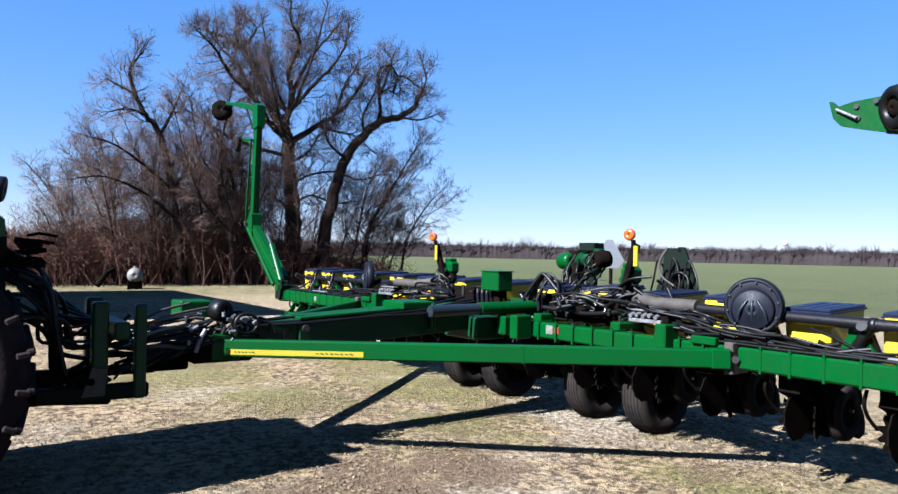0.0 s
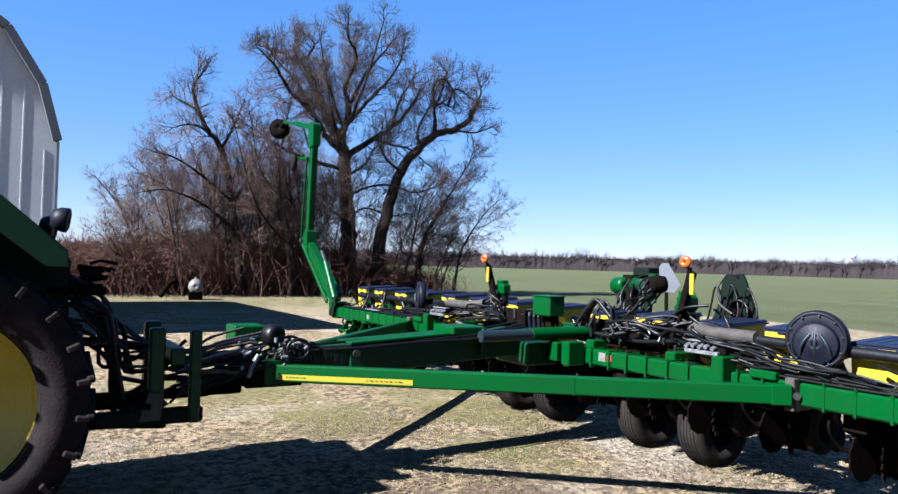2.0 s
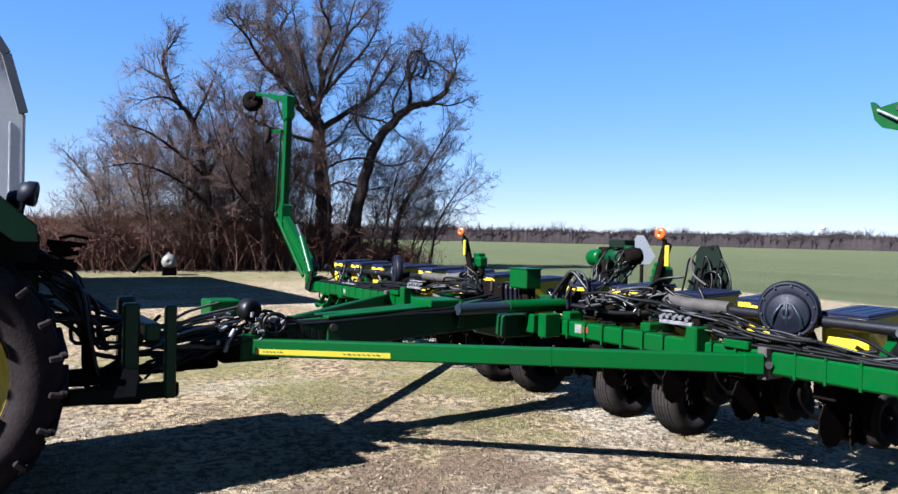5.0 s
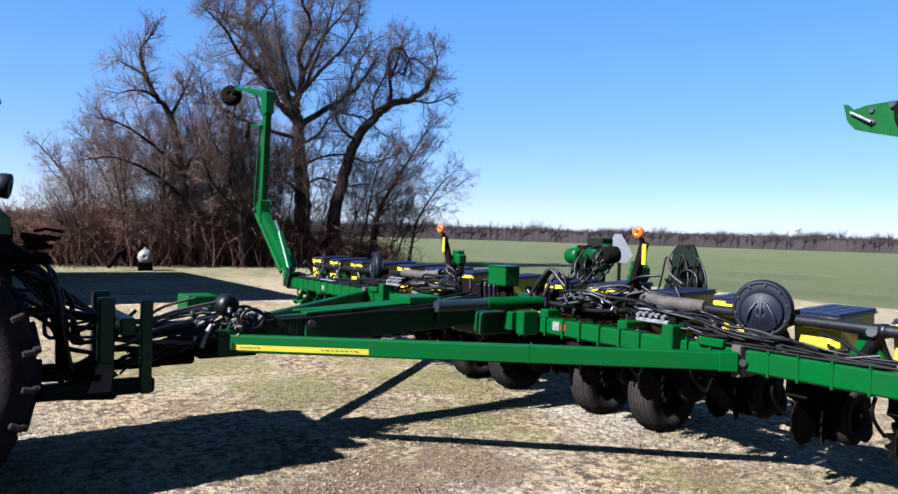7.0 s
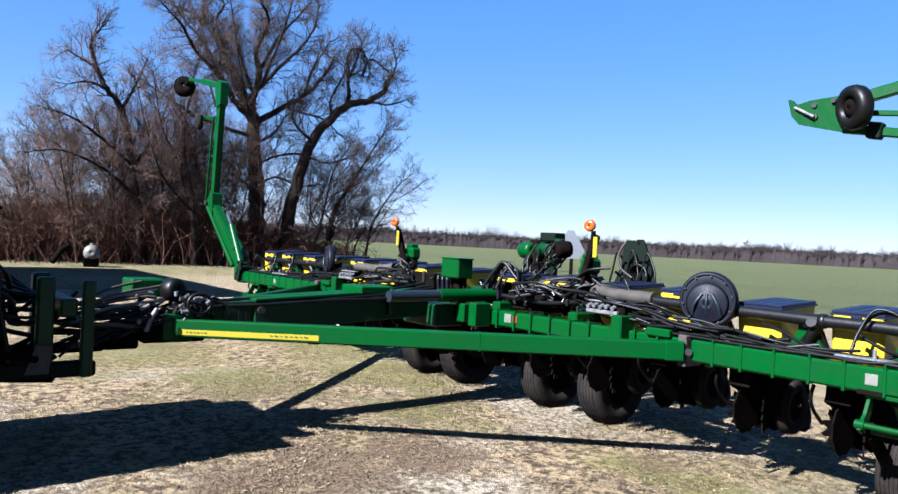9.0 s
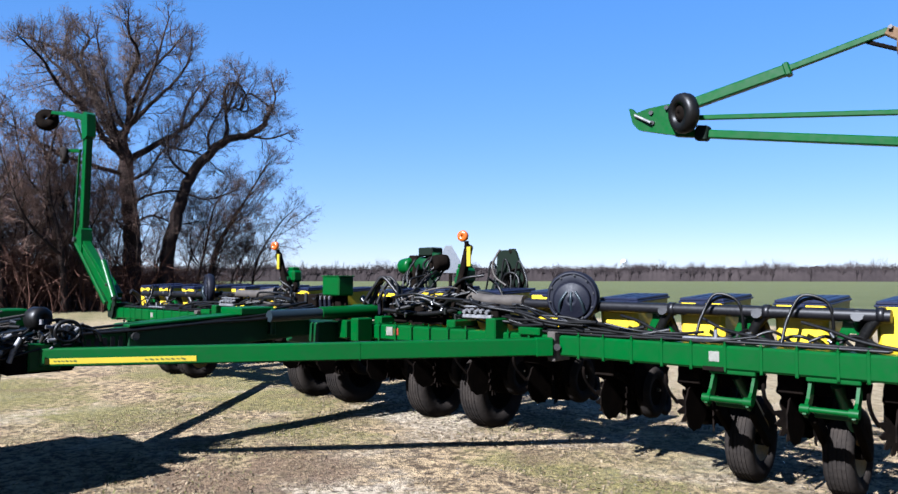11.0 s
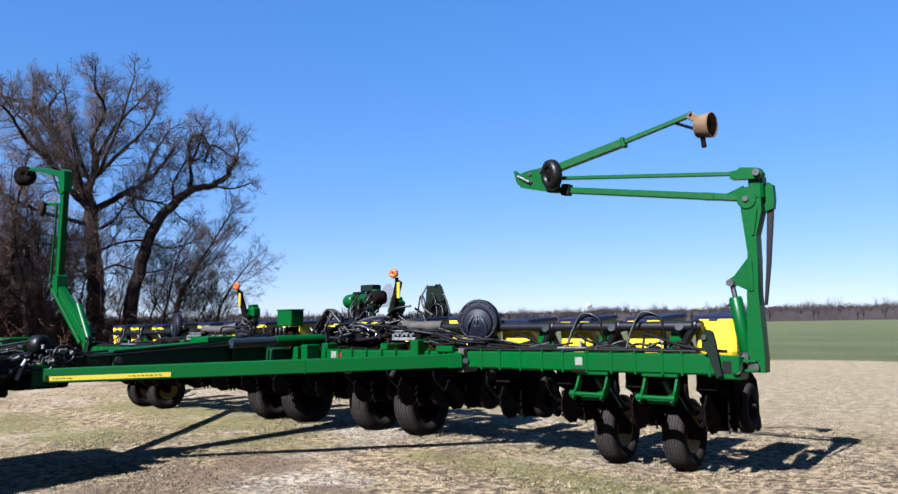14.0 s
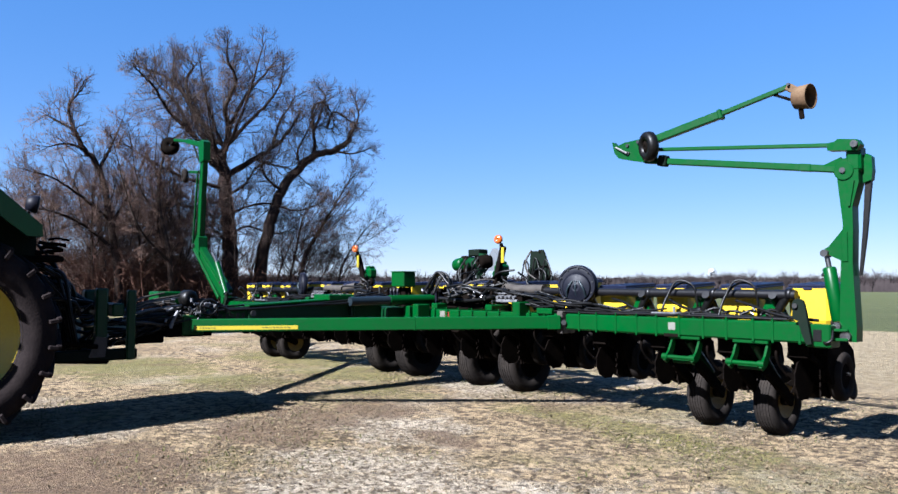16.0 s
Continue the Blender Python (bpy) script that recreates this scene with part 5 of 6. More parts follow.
        part("disc_pin", Shape().tube([P(-0.1, 0.05, 3.309), P(-0.1, 0.14, 3.309)], 0.014, 8), STEEL, disc)
    else:
        def bar(a, b, wa, wb, depth):
            """A tapered box from a to b, wa and wb wide across its run."""
            d = (b - a).normalized()
            n = Vector((-d.z, 0, d.x))
            y = Vector((0, depth / 2, 0))
            v = [a + n * wa / 2, a - n * wa / 2, b - n * wb / 2, b + n * wb / 2]
            return Shape().add([q_ - y for q_ in v] + [q_ + y for q_ in v], [(0, 1, 2, 3), (7, 6, 5, 4), (0, 4, 5, 1), (1, 5, 6, 2), (2, 6, 7, 3), (3, 7, 4, 0)])

        foot, knee, top, end = P(0.36, 0.14, 1.3), P(1.9, 0.14, 2.36), P(1.72, 0.12, 4.7), P(3.5, 0.08, 5.08)
        mast = fine_bevel(part("marker_mast", bar(foot, knee, 0.3, 0.2, 0.14), GREEN, planter, "green row-marker mast swung half open"))
        part("mast_foot", Shape().box(min(fx(0.0), fx(0.42)), max(fx(0.0), fx(0.42)), 0.0, 0.28, 1.0, 1.26, 0.02), OLIVE, mast)
        part("foot_boss", Shape().tube([P(0.3, -0.02, 1.2), P(0.3, 0.3, 1.2)], 0.07, 14), GREEN, mast)
        part("outer_link", Shape().beam(P(0.62, 0.05, 1.24), P(2.05, 0.05, 2.36), 0.05, 0.07, 0.008), GREEN, mast, "slim green parallel link")
        part("mast_rib", Shape().beam(P(0.5, 0.06, 1.44), P(1.75, 0.06, 2.3), 0.02, 0.04, 0.004), GREEN, mast)
        part("knee_plate", Shape().plate([(-0.16, -0.2), (0.06, -0.12), (0.2, 0.02), (0.19, 0.12), (0.08, 0.17), (-0.02, 0.3), (-0.14, 0.24)], knee, (sg, 0, 0), (0, 0, 1), 0.2), GREEN, mast)
        part("knee_pin", Shape().tube([P(2.02, -0.01, 2.42), P(2.02, 0.28, 2.42)], 0.045, 12), STEEL, mast)
        cyl = part("fold_cylinder", Shape().tube([P(0.14, 0.0, 1.34), P(0.62, 0.0, 1.98)], 0.06, 14), GREEN, planter)
        part("piston_rod", Shape().tube([P(0.62, 0.0, 1.98), P(0.9, 0.02, 2.2)], 0.03, 10), STEEL, cyl)
        part("cylinder_port", Shape().tube([P(0.3, -0.08, 1.56), P(0.34, -0.03, 1.6)], 0.022, 8), STEEL, cyl)
        boom = fine_bevel(part("marker_beam", bar(knee + Vector((0, 0, 0.1)), top, 0.15, 0.17, 0.12), GREEN, planter, "long green marker beam standing upright"))
        part("marker_link", Shape().beam(P(2.06, 0.03, 2.45), P(1.87, 0.03, 4.1), 0.03, 0.035, 0.004, up=(0, 1, 0)), GREEN, boom)
        part("tip_plate", Shape().plate([(-0.13, -0.36), (0.09, -0.42), (0.16, -0.1), (0.2, 0.07), (0.02, 0.12), (-0.12, 0.06)], top, (sg, 0, 0), (0, 0, 1), 0.16), GREEN, boom)
        part("wheel_bracket", Shape().beam(P(1.8, 0.02, 4.08), P(2.5, -0.02, 4.16), 0.05, 0.06, 0.006), GREEN, boom)
        gw = part("marker_gauge_wheel", Shape().lathe([(0.06, -0.05), (0.14, -0.06), (0.17, 0), (0.14, 0.06), (0.06, 0.05)], P(2.3, -0.1, 4.04), (0.25, 1, 0.1), 24), TYRE, planter, "small black rubber marker wheel")
        part("hub", Shape().lathe([(0.01, -0.04), (0.05, -0.04), (0.07, 0), (0.05, 0.03), (0.01, 0.03)], P(2.3, -0.12, 4.04), (0.25, 1, 0.1), 14), SOIL_SHADE, gw)
        arm = part("marker_outer_tube", Shape().beam(top, P(2.7, 0.1, 4.93), 0.1, 0.11, 0.01), GREEN, planter)
        part("marker_inner_tube", Shape().beam(P(2.65, 0.1, 4.92), end, 0.06, 0.07, 0.008), GREEN, arm)
        part("tube_brace", Shape().beam(P(1.84, 0.05, 4.32), P(2.3, 0.08, 4.8), 0.03, 0.04, 0.005), OLIVE, arm)
        disc = part("marker_disc", Shape().lathe([(0.02, -0.07), (0.2, -0.08), (0.23, 0.06), (0.21, 0.07), (0.17, -0.03), (0.02, -0.03)], P(3.75, 0.05, 4.97), (0.8 * sg, 0.5, -0.2), 26), SOIL_SHADE, planter, "dark soiled marker disc")
        part("disc_arm", Shape().beam(end, P(3.7, 0.06, 4.98), 0.05, 0.06, 0.006), SOIL_SHADE, disc)


marker(lambda x: x, 1, False)
marker(mirror, -1, True)


# ---- draft tubes, tongue, hitch ----
HX, HY, HZ = XC, -3.35, 0.97
for sg, fx in sides():
    a, b = Vector((fx(-2.76), -0.06, 1.085)), Vector((fx(-5.56), -3.2, 1.03))
    tube_ = part("draft_tube", Shape().beam(a, b, 0.1, 0.15, 0.012), GREEN, planter, "long green draft tube from hitch to wing")
    d = (b - a).normalized()
    nrm = Vector((-d.y, d.x, 0)).normalized() * sg
    if nrm.x * sg < 0:
        nrm = -nrm
    c = nrm * 0.0525
    up = Vector((0, 0, 1))

    def on(f, dz):
        return a.lerp(b, f) + c + up * dz

    part("stripe", Shape().beam(on(0.7, -0.028), on(0.985, -0.028), 0.003, 0.046, 0.0005), STRIPE, tube_, "bright yellow decal stripe")
    for f0, f1, n_ in ((0.925, 0.97, 6), (0.72, 0.80, 8)):
        for k in range(n_):
            f = f0 + (f1 - f0) * (k + 0.5) / n_
            wf = (f1 - f0) / n_ * (0.3 if k % 3 else 0.4)
            hh = 0.009 if k % 2 else 0.012
            part("decal_bar", Shape().beam(on(f - wf, -0.028 - hh * 0.4) + nrm * 0.002, on(f + wf, -0.028 + hh * 0.4) + nrm * 0.002, 0.003, hh, 0.0005), DECAL, tube_)
    part("end_lug", Shape().beam(a + d * -0.06, a + d * 0.1, 0.11, 0.165, 0.012), GREEN, tube_)
    part("weld_seam", Shape().beam(a + d * 1.6 + nrm * 0.051, a + d * 1.612 + nrm * 0.051, 0.004, 0.15, 0.001), GREEN, tube_)
    part("bolt", Shape().tube([on(-0.02, 0.0), on(-0.02, 0.0) + nrm * 0.02], 0.03, 8), STEEL, tube_)
    part("support_post", Shape().box(min(fx(-3.42), fx(-3.3)), max(fx(-3.42), fx(-3.3)), -0.1, 0.1, 1.04, 1.31, 0.012), GREEN, planter)
    part("stop_block", Shape().box(min(fx(-3.1), fx(-2.86)), max(fx(-3.1), fx(-2.86)), -0.02, 0.18, 1.17, 1.24, 0.01), GREEN, planter)

# tongue: a deep box, front end with slots, rear end with the telescoping cylinder
t0, t1 = Vector((XC, -2.75, 1.0)), Vector((XC, -0.42, 1.1))
tongue = part("tongue", Shape().beam(Vector((XC, -2.42, 1.09)), Vector((XC, -0.4, 1.2)), 0.3, 0.29, 0.014), DKGREEN, planter, "dark green box-section tongue")
part("tongue_top", Shape().beam(Vector((XC, -2.42, 1.245)), Vector((XC, -0.95, 1.325)), 0.33, 0.025, 0.006), GREEN, tongue)
front = part("tongue_front", Shape().beam(Vector((XC, -2.98, 1.07)), Vector((XC, -2.42, 1.1)), 0.27, 0.23, 0.012), GREEN, tongue)
for k in range(5):
    y = -2.76 + k * 0.07
    z = 1.075 + (y + 2.95) * 0.05
    for x in (XC + 0.137, XC - 0.137):
        part("slot", Shape().box(x - 0.002, x + 0.002, y - 0.02, y + 0.02, z - 0.08, z + 0.06, 0.001), PIPE, front, "dark upright slot")
part("pivot_bolt", Shape().tube([(XC + 0.15, -2.36, 1.15), (XC + 0.185, -2.36, 1.15)], 0.035, 12), STEEL, tongue)
part("tongue_saddle", Shape().box(XC - 0.2, XC + 0.2, -1.3, -0.9, 1.3, 1.38, 0.012), GREEN, tongue)
part("tongue_step", Shape().box(XC + 0.1, XC + 0.22, -0.95, -0.89, 1.08, 1.36, 0.012), DKGREEN, tongue)
cyl = part("fold_cylinder", Shape().tube([(XC + 0.33, -1.05, 1.29), (XC + 0.36, -0.3, 1.3)], 0.06, 16), SLATE, planter, "slate blue hydraulic cylinder on the tongue")
part("cylinder_sleeve", Shape().tube([(XC + 0.355, -0.42, 1.3), (XC + 0.4, 0.42, 1.31)], 0.07, 16), GREEN, cyl)
part("tongue_receiver", Shape().box(XC - 0.3, XC + 0.3, -0.42, 0.0, 0.95, 1.2, 0.02), DKGREEN, planter)
part("rear_brace", Shape().box(XC + 0.62, XC + 0.74, -0.22, 0.0, 1.0, 1.25, 0.012), GREEN, planter)
part("rear_brace", Shape().box(XC + 0.35, XC + 0.5, -0.18, 0.0, 1.02, 1.22, 0.012), GREEN, planter)
part("red_label", Shape().box(XC + 1.06, XC + 1.13, 0.0125, 0.018, 1.08, 1.15, 0.001), RED, planter, "small red warning label")
part("white_label", Shape().box(XC + 0.94, XC + 1.04, 0.0125, 0.018, 1.07, 1.16, 0.001), WHITE, planter, "small white label")

# hitch head with its nest of hoses
head = part("hitch_head", Shape().box(XC - 0.28, XC + 0.28, -3.45, -2.92, 0.9, 1.08, 0.02), SOIL_SHADE, planter, "dark soiled hitch head")
part("clevis", Shape().box(XC - 0.09, XC + 0.09, -3.85, -3.42, 0.83, 0.97, 0.02), SOIL_SHADE, planter)
for sg in (-1, 1):
    part("head_ear", Shape().box(XC + sg * 0.28 - 0.05, XC + sg * 0.28 + 0.05, -3.3, -3.05, 0.92, 1.15, 0.012), GREEN, planter)
part("hose_box", Shape().box(XC - 0.3, XC + 0.0, -3.48, -3.2, 1.27, 1.42, 0.012), GREEN, planter, "green metal box above the hitch")
part("hose_drum", Shape().lathe([(0.02, -0.08), (0.08, -0.08), (0.1, -0.05), (0.1, 0.05), (0.08, 0.08), (0.02, 0.08)], (XC + 0.1, -3.16, 1.34), (1, 0.3, 0), 20), BLACK, planter)
for k in range(30):
    a = (XC + q.uniform(-0.3, 0.35), q.uniform(-3.35, -2.85), q.uniform(1.05, 1.3))
    b = (XC + q.uniform(-0.45, 0.45), q.uniform(-4.2, -3.8), q.uniform(0.82, 1.12))
    hose(a, b, q.uniform(-0.06, 0.08), q.choice((0.011, 0.014, 0.019)), 0.06, seed=300 + k, material=GREYHOSE if k % 4 == 0 else None)
for k in range(8):
    y = q.uniform(-3.2, -2.8)
    z = q.uniform(1.05, 1.22)
    cc = Vector((XC + 0.2 + q.uniform(-0.1, 0.12), y, z))
    ring = [cc + Vector((q.uniform(-0.03, 0.03), math.cos(a) * 0.14, math.sin(a) * 0.11)) for a in [i * 0.7 for i in range(8)]]
    part("hose", Shape().tube(curve_points(ring, 4), 0.013, 7), BLACK, planter)
for k in range(22):
    o = Vector((XC + q.uniform(-0.1, 0.36), q.uniform(-3.35, -2.95), q.uniform(1.02, 1.28)))
    part("coupler", Shape().tube([o, o + Vector((q.uniform(-0.03, 0.05), q.uniform(-0.06, 0.06), q.uniform(0.04, 0.1)))], 0.014, 8), STEEL, planter, "bright hose coupler")
part("jack_handle", Shape().tube(curve_points([(XC + 0.33, -3.44, 1.01), (XC + 0.34, -3.41, 1.11), (XC + 0.34, -3.36, 1.2)], 4), 0.022, 8), ALLOY, planter, "pale parking jack handle")
# bright hose ends climbing from the tractor's couplers to the drum
for k in range(9):
    a = Vector((XC + q.uniform(0.1, 0.42), -3.98 + 0.05 * (k % 3), 1.06 + 0.025 * k))
    b = Vector((XC + q.uniform(0.05, 0.3), -3.42 + 0.04 * (k % 4), 1.18 + 0.028 * k))
    part("hose", Shape().tube(curve_points([a, a.lerp(b, 0.4) + Vector((0, 0, 0.03)), b], 5), 0.012, 7), STEEL if k % 3 == 0 else GREYHOSE, planter, "pale braided hydraulic hose")
for k in range(14):
    o = Vector((XC + q.uniform(0.2, 0.42), q.uniform(-3.6, -2.95), q.uniform(1.08, 1.34)))
    part("fitting", Shape().tube([o, o + Vector((0.0, q.uniform(-0.07, 0.07), q.uniform(-0.02, 0.06)))], 0.016, 8), ALLOY, planter, "pale hose fitting")
loop = [Vector((XC + 0.38, -3.02 + 0.1 * math.cos(i * 0.6), 1.24 + 0.085 * math.sin(i * 0.6))) for i in range(12)]
part("hose", Shape().tube(curve_points(loop, 3), 0.016, 8), BLACK, planter)
for k in range(5):
    hose((XC + q.uniform(-0.1, 0.15), -2.9, 1.18 + 0.01 * k), (XC + q.uniform(-0.1, 0.4), -0.4, 1.33 + 0.02 * k), 0.04, 0.014, 0.04, seed=360 + k)


# ---- gear on the centre frame ----
part("deck_beam", Shape().box(XC - 1.9, XC + 1.9, 0.55, 0.68, 1.24, 1.36, 0.012), DKGREEN, planter)
for x in (-1.8, -0.7, 0.7, 1.8):
    part("deck_post", Shape().box(XC + x - 0.06, XC + x + 0.06, 0.1, 0.68, 1.17, 1.26, 0.012), GREEN, planter)
box_ = part("control_box", Shape().box(-5.76, -5.46, -0.2, 0.02, 1.485, 1.7, 0.014), GREEN, planter, "plain green metal control box")
part("bracket", Shape().box(-5.66, -5.56, -0.1, 0.0, 1.18, 1.484, 0.012), SOIL_SHADE, box_)
part("lid", Shape().box(-5.767, -5.453, -0.207, 0.027, 1.696, 1.71, 0.004), GREEN, box_)
for x in (-5.72, -5.5):
    part("stand", Shape().box(x - 0.015, x + 0.015, -0.08, -0.04, 1.2, 1.486, 0.006), SOIL_SHADE, box_)
# arched hose loom right of the box
for k in range(6):
    w = q.uniform(0.13, 0.22)
    x, y, z = -5.08 + q.uniform(-0.06, 0.08), q.uniform(0.05, 0.3), 1.58 + 0.42 * w + q.uniform(-0.03, 0.05)
    pts = [(x - w - q.uniform(0, 0.12), y - 0.05, 1.4), (x - w * 0.8, y, 1.4 + (z - 1.4) * 0.7), (x + q.uniform(-0.05, 0.05), y + 0.04, z), (x + w * 0.8, y + 0.06, 1.4 + (z - 1.4) * q.uniform(0.5, 0.75)), (x + w + q.uniform(0, 0.2), y + q.uniform(-0.1, 0.1), 1.38)]
    part("hose", Shape().tube(curve_points(pts, 5), q.choice((0.012, 0.016, 0.021)), 8), BLACK, planter)
for k in range(10):
    x, z = -5.3 + 0.13 * k + q.uniform(-0.05, 0.05), q.uniform(1.33, 1.56)
    o = Vector((x, q.uniform(-0.05, 0.2), z))
    part("coupler", Shape().tube([o, o + Vector((q.uniform(-0.06, 0.06), q.uniform(-0.03, 0.03), q.uniform(0.03, 0.08)))], q.choice((0.01, 0.014)), 8), STEEL, planter, "bright hose coupler")
# dark valve banks before the two middle rows
for xa in (-6.52, -5.6):
    bank = part("valve_bank", Shape().box(xa, xa + 0.42, 0.33, 0.4, 1.2, 1.47, 0.012), SOIL_SHADE, planter, "dark soiled valve bank")
    for k in range(4):
        part("valve", Shape().tube([(xa + 0.07 + 0.09 * k, 0.32, 1.24), (xa + 0.07 + 0.09 * k, 0.3, 1.42)], 0.022, 8), NAVYDK, bank)
        part("fitting", Shape().tube([(xa + 0.07 + 0.09 * k, 0.3, 1.41), (xa + 0.08 + 0.09 * k, 0.29, 1.46)], 0.012, 7), ALLOY, bank)
# hydraulic drive motor with alternator and dark box on a post
mo = part("drive_motor", Shape().lathe([(0.02, -0.11), (0.075, -0.11), (0.095, -0.09), (0.1, -0.06), (0.1, 0.1), (0.085, 0.13), (0.02, 0.14)], (-5.6, 0.98, 1.83), (1, -0.3, 0.05), 24), GREEN, planter, "green hydraulic drive motor")
part("end_cap", Shape().lathe([(0.02, -0.02), (0.085, -0.02), (0.09, 0.2), (0.06, 0.26), (0.02, 0.26)], (-5.42, 1.02, 1.85), (1, 0.2, 0.1), 18), DKGREEN, mo)
part("mount", Shape().box(-5.55, -5.4, 0.94, 1.1, 1.34, 1.96, 0.02), SOIL_SHADE, mo)
part("electrics_box", Shape().box(-5.36, -5.12, 0.93, 1.12, 1.95, 2.05, 0.012), OLIVE, planter, "small dark green electrics box")
part("box_post", Shape().box(-5.26, -5.18, 1.0, 1.08, 1.5, 1.96, 0.008), OLIVE, planter)
part("filter", Shape().tube([(-5.1, 0.96, 1.66), (-5.06, 0.96, 1.98)], 0.06, 14), DKGREEN, planter)
part("alternator", Shape().lathe([(0.02, -0.1), (0.09, -0.1), (0.1, -0.05), (0.1, 0.05), (0.09, 0.1), (0.02, 0.1)], (-5.02, 0.95, 1.86), (0.3, 1, 0.1), 18), SOIL_SHADE, planter)
for k in range(10):
    a = (-5.3 + q.uniform(-0.25, 0.4), 0.95 + q.uniform(-0.1, 0.1), q.uniform(1.75, 2.0))
    hose(a, (a[0] + q.uniform(-0.3, 0.5), q.uniform(0.3, 0.8), q.uniform(1.4, 1.6)), q.uniform(-0.05, 0.15), 0.014, 0.08, seed=400 + k)
# warning lamps on leaning posts
for x, dx in ((-3.99, -0.22), (-7.36, 0.22)):
    lamp = part("warning_lamp", Shape().lathe([(0.01, -0.028), (0.052, -0.026), (0.06, 0.0), (0.052, 0.026), (0.01, 0.028)], (x - 0.02, 0.25, 2.11), (0.25, -1, 0), 24), AMBER, planter, "round amber warning lamp")
    part("second_lens", Shape().lathe([(0.01, -0.02), (0.048, -0.018), (0.054, 0.0), (0.048, 0.02), (0.01, 0.022)], (x - 0.06, 0.3, 2.118), (0.25, 1, 0), 22), AMBER, lamp)
    part("lamp_bracket", Shape().box(x - 0.015, x + 0.02, 0.26, 0.3, 1.96, 2.06, 0.005), SOIL_SHADE, lamp)
    part("lamp_post", Shape().beam((x + dx, 0.34, 1.36), (x - dx * 0.1, 0.3, 2.02), 0.07, 0.08, 0.012), SOIL_SHADE, planter, "dark leaning lamp post")
    part("reflector", Shape().box(x + 0.035, x + 0.085, 0.24, 0.26, 1.8, 2.0, 0.004), STRIPE, lamp, "yellow reflector strip")
    gx = x - 0.17 if dx < 0 else x + 0.12
    gb = part("gearbox", Shape().box(gx - 0.09, gx + 0.09, 0.38, 0.54, 1.63, 1.79, 0.03), GREEN, planter, "green gearbox housing")
    part("shaft_cap", Shape().tube([(gx, 0.33, 1.66), (gx, 0.39, 1.66)], 0.045, 14), DKGREEN, gb)
    part("gearbox_cover", Shape().box(gx - 0.07, gx + 0.05, 0.4, 0.52, 1.785, 1.83, 0.012), GREEN, gb)
    part("gearbox_leg", Shape().box(gx - 0.05, gx + 0.06, 0.41, 0.52, 1.34, 1.64, 0.015), DKGREEN, gb)
    part("drive_pulley", Shape().lathe([(0.02, -0.02), (0.06, -0.02), (0.07, -0.01), (0.055, 0.0), (0.07, 0.01), (0.06, 0.02), (0.02, 0.02)], (gx + 0.1, 0.4, 1.56), (0.3, 1, 0), 20), SOIL_SHADE, gb)
    for k in range(5):
        hose((x + q.uniform(-0.15, 0.25), 0.35, q.uniform(1.55, 1.75)), (x + q.uniform(-0.5, 0.5), q.uniform(0.1, 0.5), q.uniform(1.3, 1.42)), q.uniform(-0.08, 0.1), 0.014, 0.07, seed=int(440 + k - x * 10))
# twin hinge plates with a coiled hose
left_fin = [(-0.33, 0.0), (-0.26, 0.12), (-0.19, 0.29), (-0.17, 0.5), (-0.145, 0.56), (-0.03, 0.56), (0.0, 0.5), (0.01, 0.0)]
right_fin = [(0.0, 0.0), (0.02, 0.34), (0.05, 0.52), (0.075, 0.57), (0.14, 0.57), (0.17, 0.52), (0.31, 0.17), (0.32, 0.0)]
part("hinge_upright", Shape().plate(left_fin, (-4.2, 1.26, 1.44), (1, 0.05, 0), (0, 0, 1), 0.03), OLIVE, planter, "tall dark green hinge plate")
part("hinge_upright", Shape().plate(right_fin, (-4.2, 1.16, 1.44), (1, 0.05, 0), (0, 0, 1), 0.03), OLIVE, planter, "tall dark green hinge plate with a ring")
part("pivot_ring", Shape().lathe([(0.1, -0.012), (0.112, -0.012), (0.112, 0.012), (0.1, 0.012)], (-4.02, 1.14, 1.68), (-0.1, 1, 0), 28), SOIL_SHADE, planter)
part("upright_tie", Shape().tube([(-4.1, 1.14, 1.98), (-4.22, 1.34, 1.98)], 0.018, 8), SOIL_SHADE, planter)
part("frame_beam", Shape().box(-4.6, -3.7, 1.0, 1.4, 1.3, 1.45, 0.02), OLIVE, planter)
coil = Shape()
for k in range(3):
    c = Vector((-4.05, 1.12 - 0.02 * k, 1.62))
    coil.tube([c + Vector((math.cos(i * 0.45) * (0.09 + 0.012 * k), 0.01 * math.sin(i), math.sin(i * 0.45) * (0.1 + 0.012 * k))) for i in range(15)], 0.014, 7)
part("hose_coil", coil, BLACK, planter, "coiled black hose hung on the plates")
for k in range(3):
    x = -4.4 + 0.19 * k
    drop = [(x - 0.05, 1.1, 1.46), (x + 0.02, 1.08, 1.66), (x + 0.06, 1.09, 1.86 + 0.03 * (k % 2)), (x + 0.12, 1.1, 1.8), (x + 0.14 + 0.03 * (k % 3), 1.07, 1.6), (x + 0.1, 1.04, 1.42)]
    part("hose", Shape().tube(curve_points(drop, 5), 0.011, 7), BLACK, planter)
part("twine", Shape().tube(curve_points([(-4.2, 1.08, 2.0), (-4.28, 1.05, 1.85), (-4.25, 1.05, 1.7), (-4.1, 1.06, 1.6)], 5), 0.012, 6), GREYHOSE, planter)
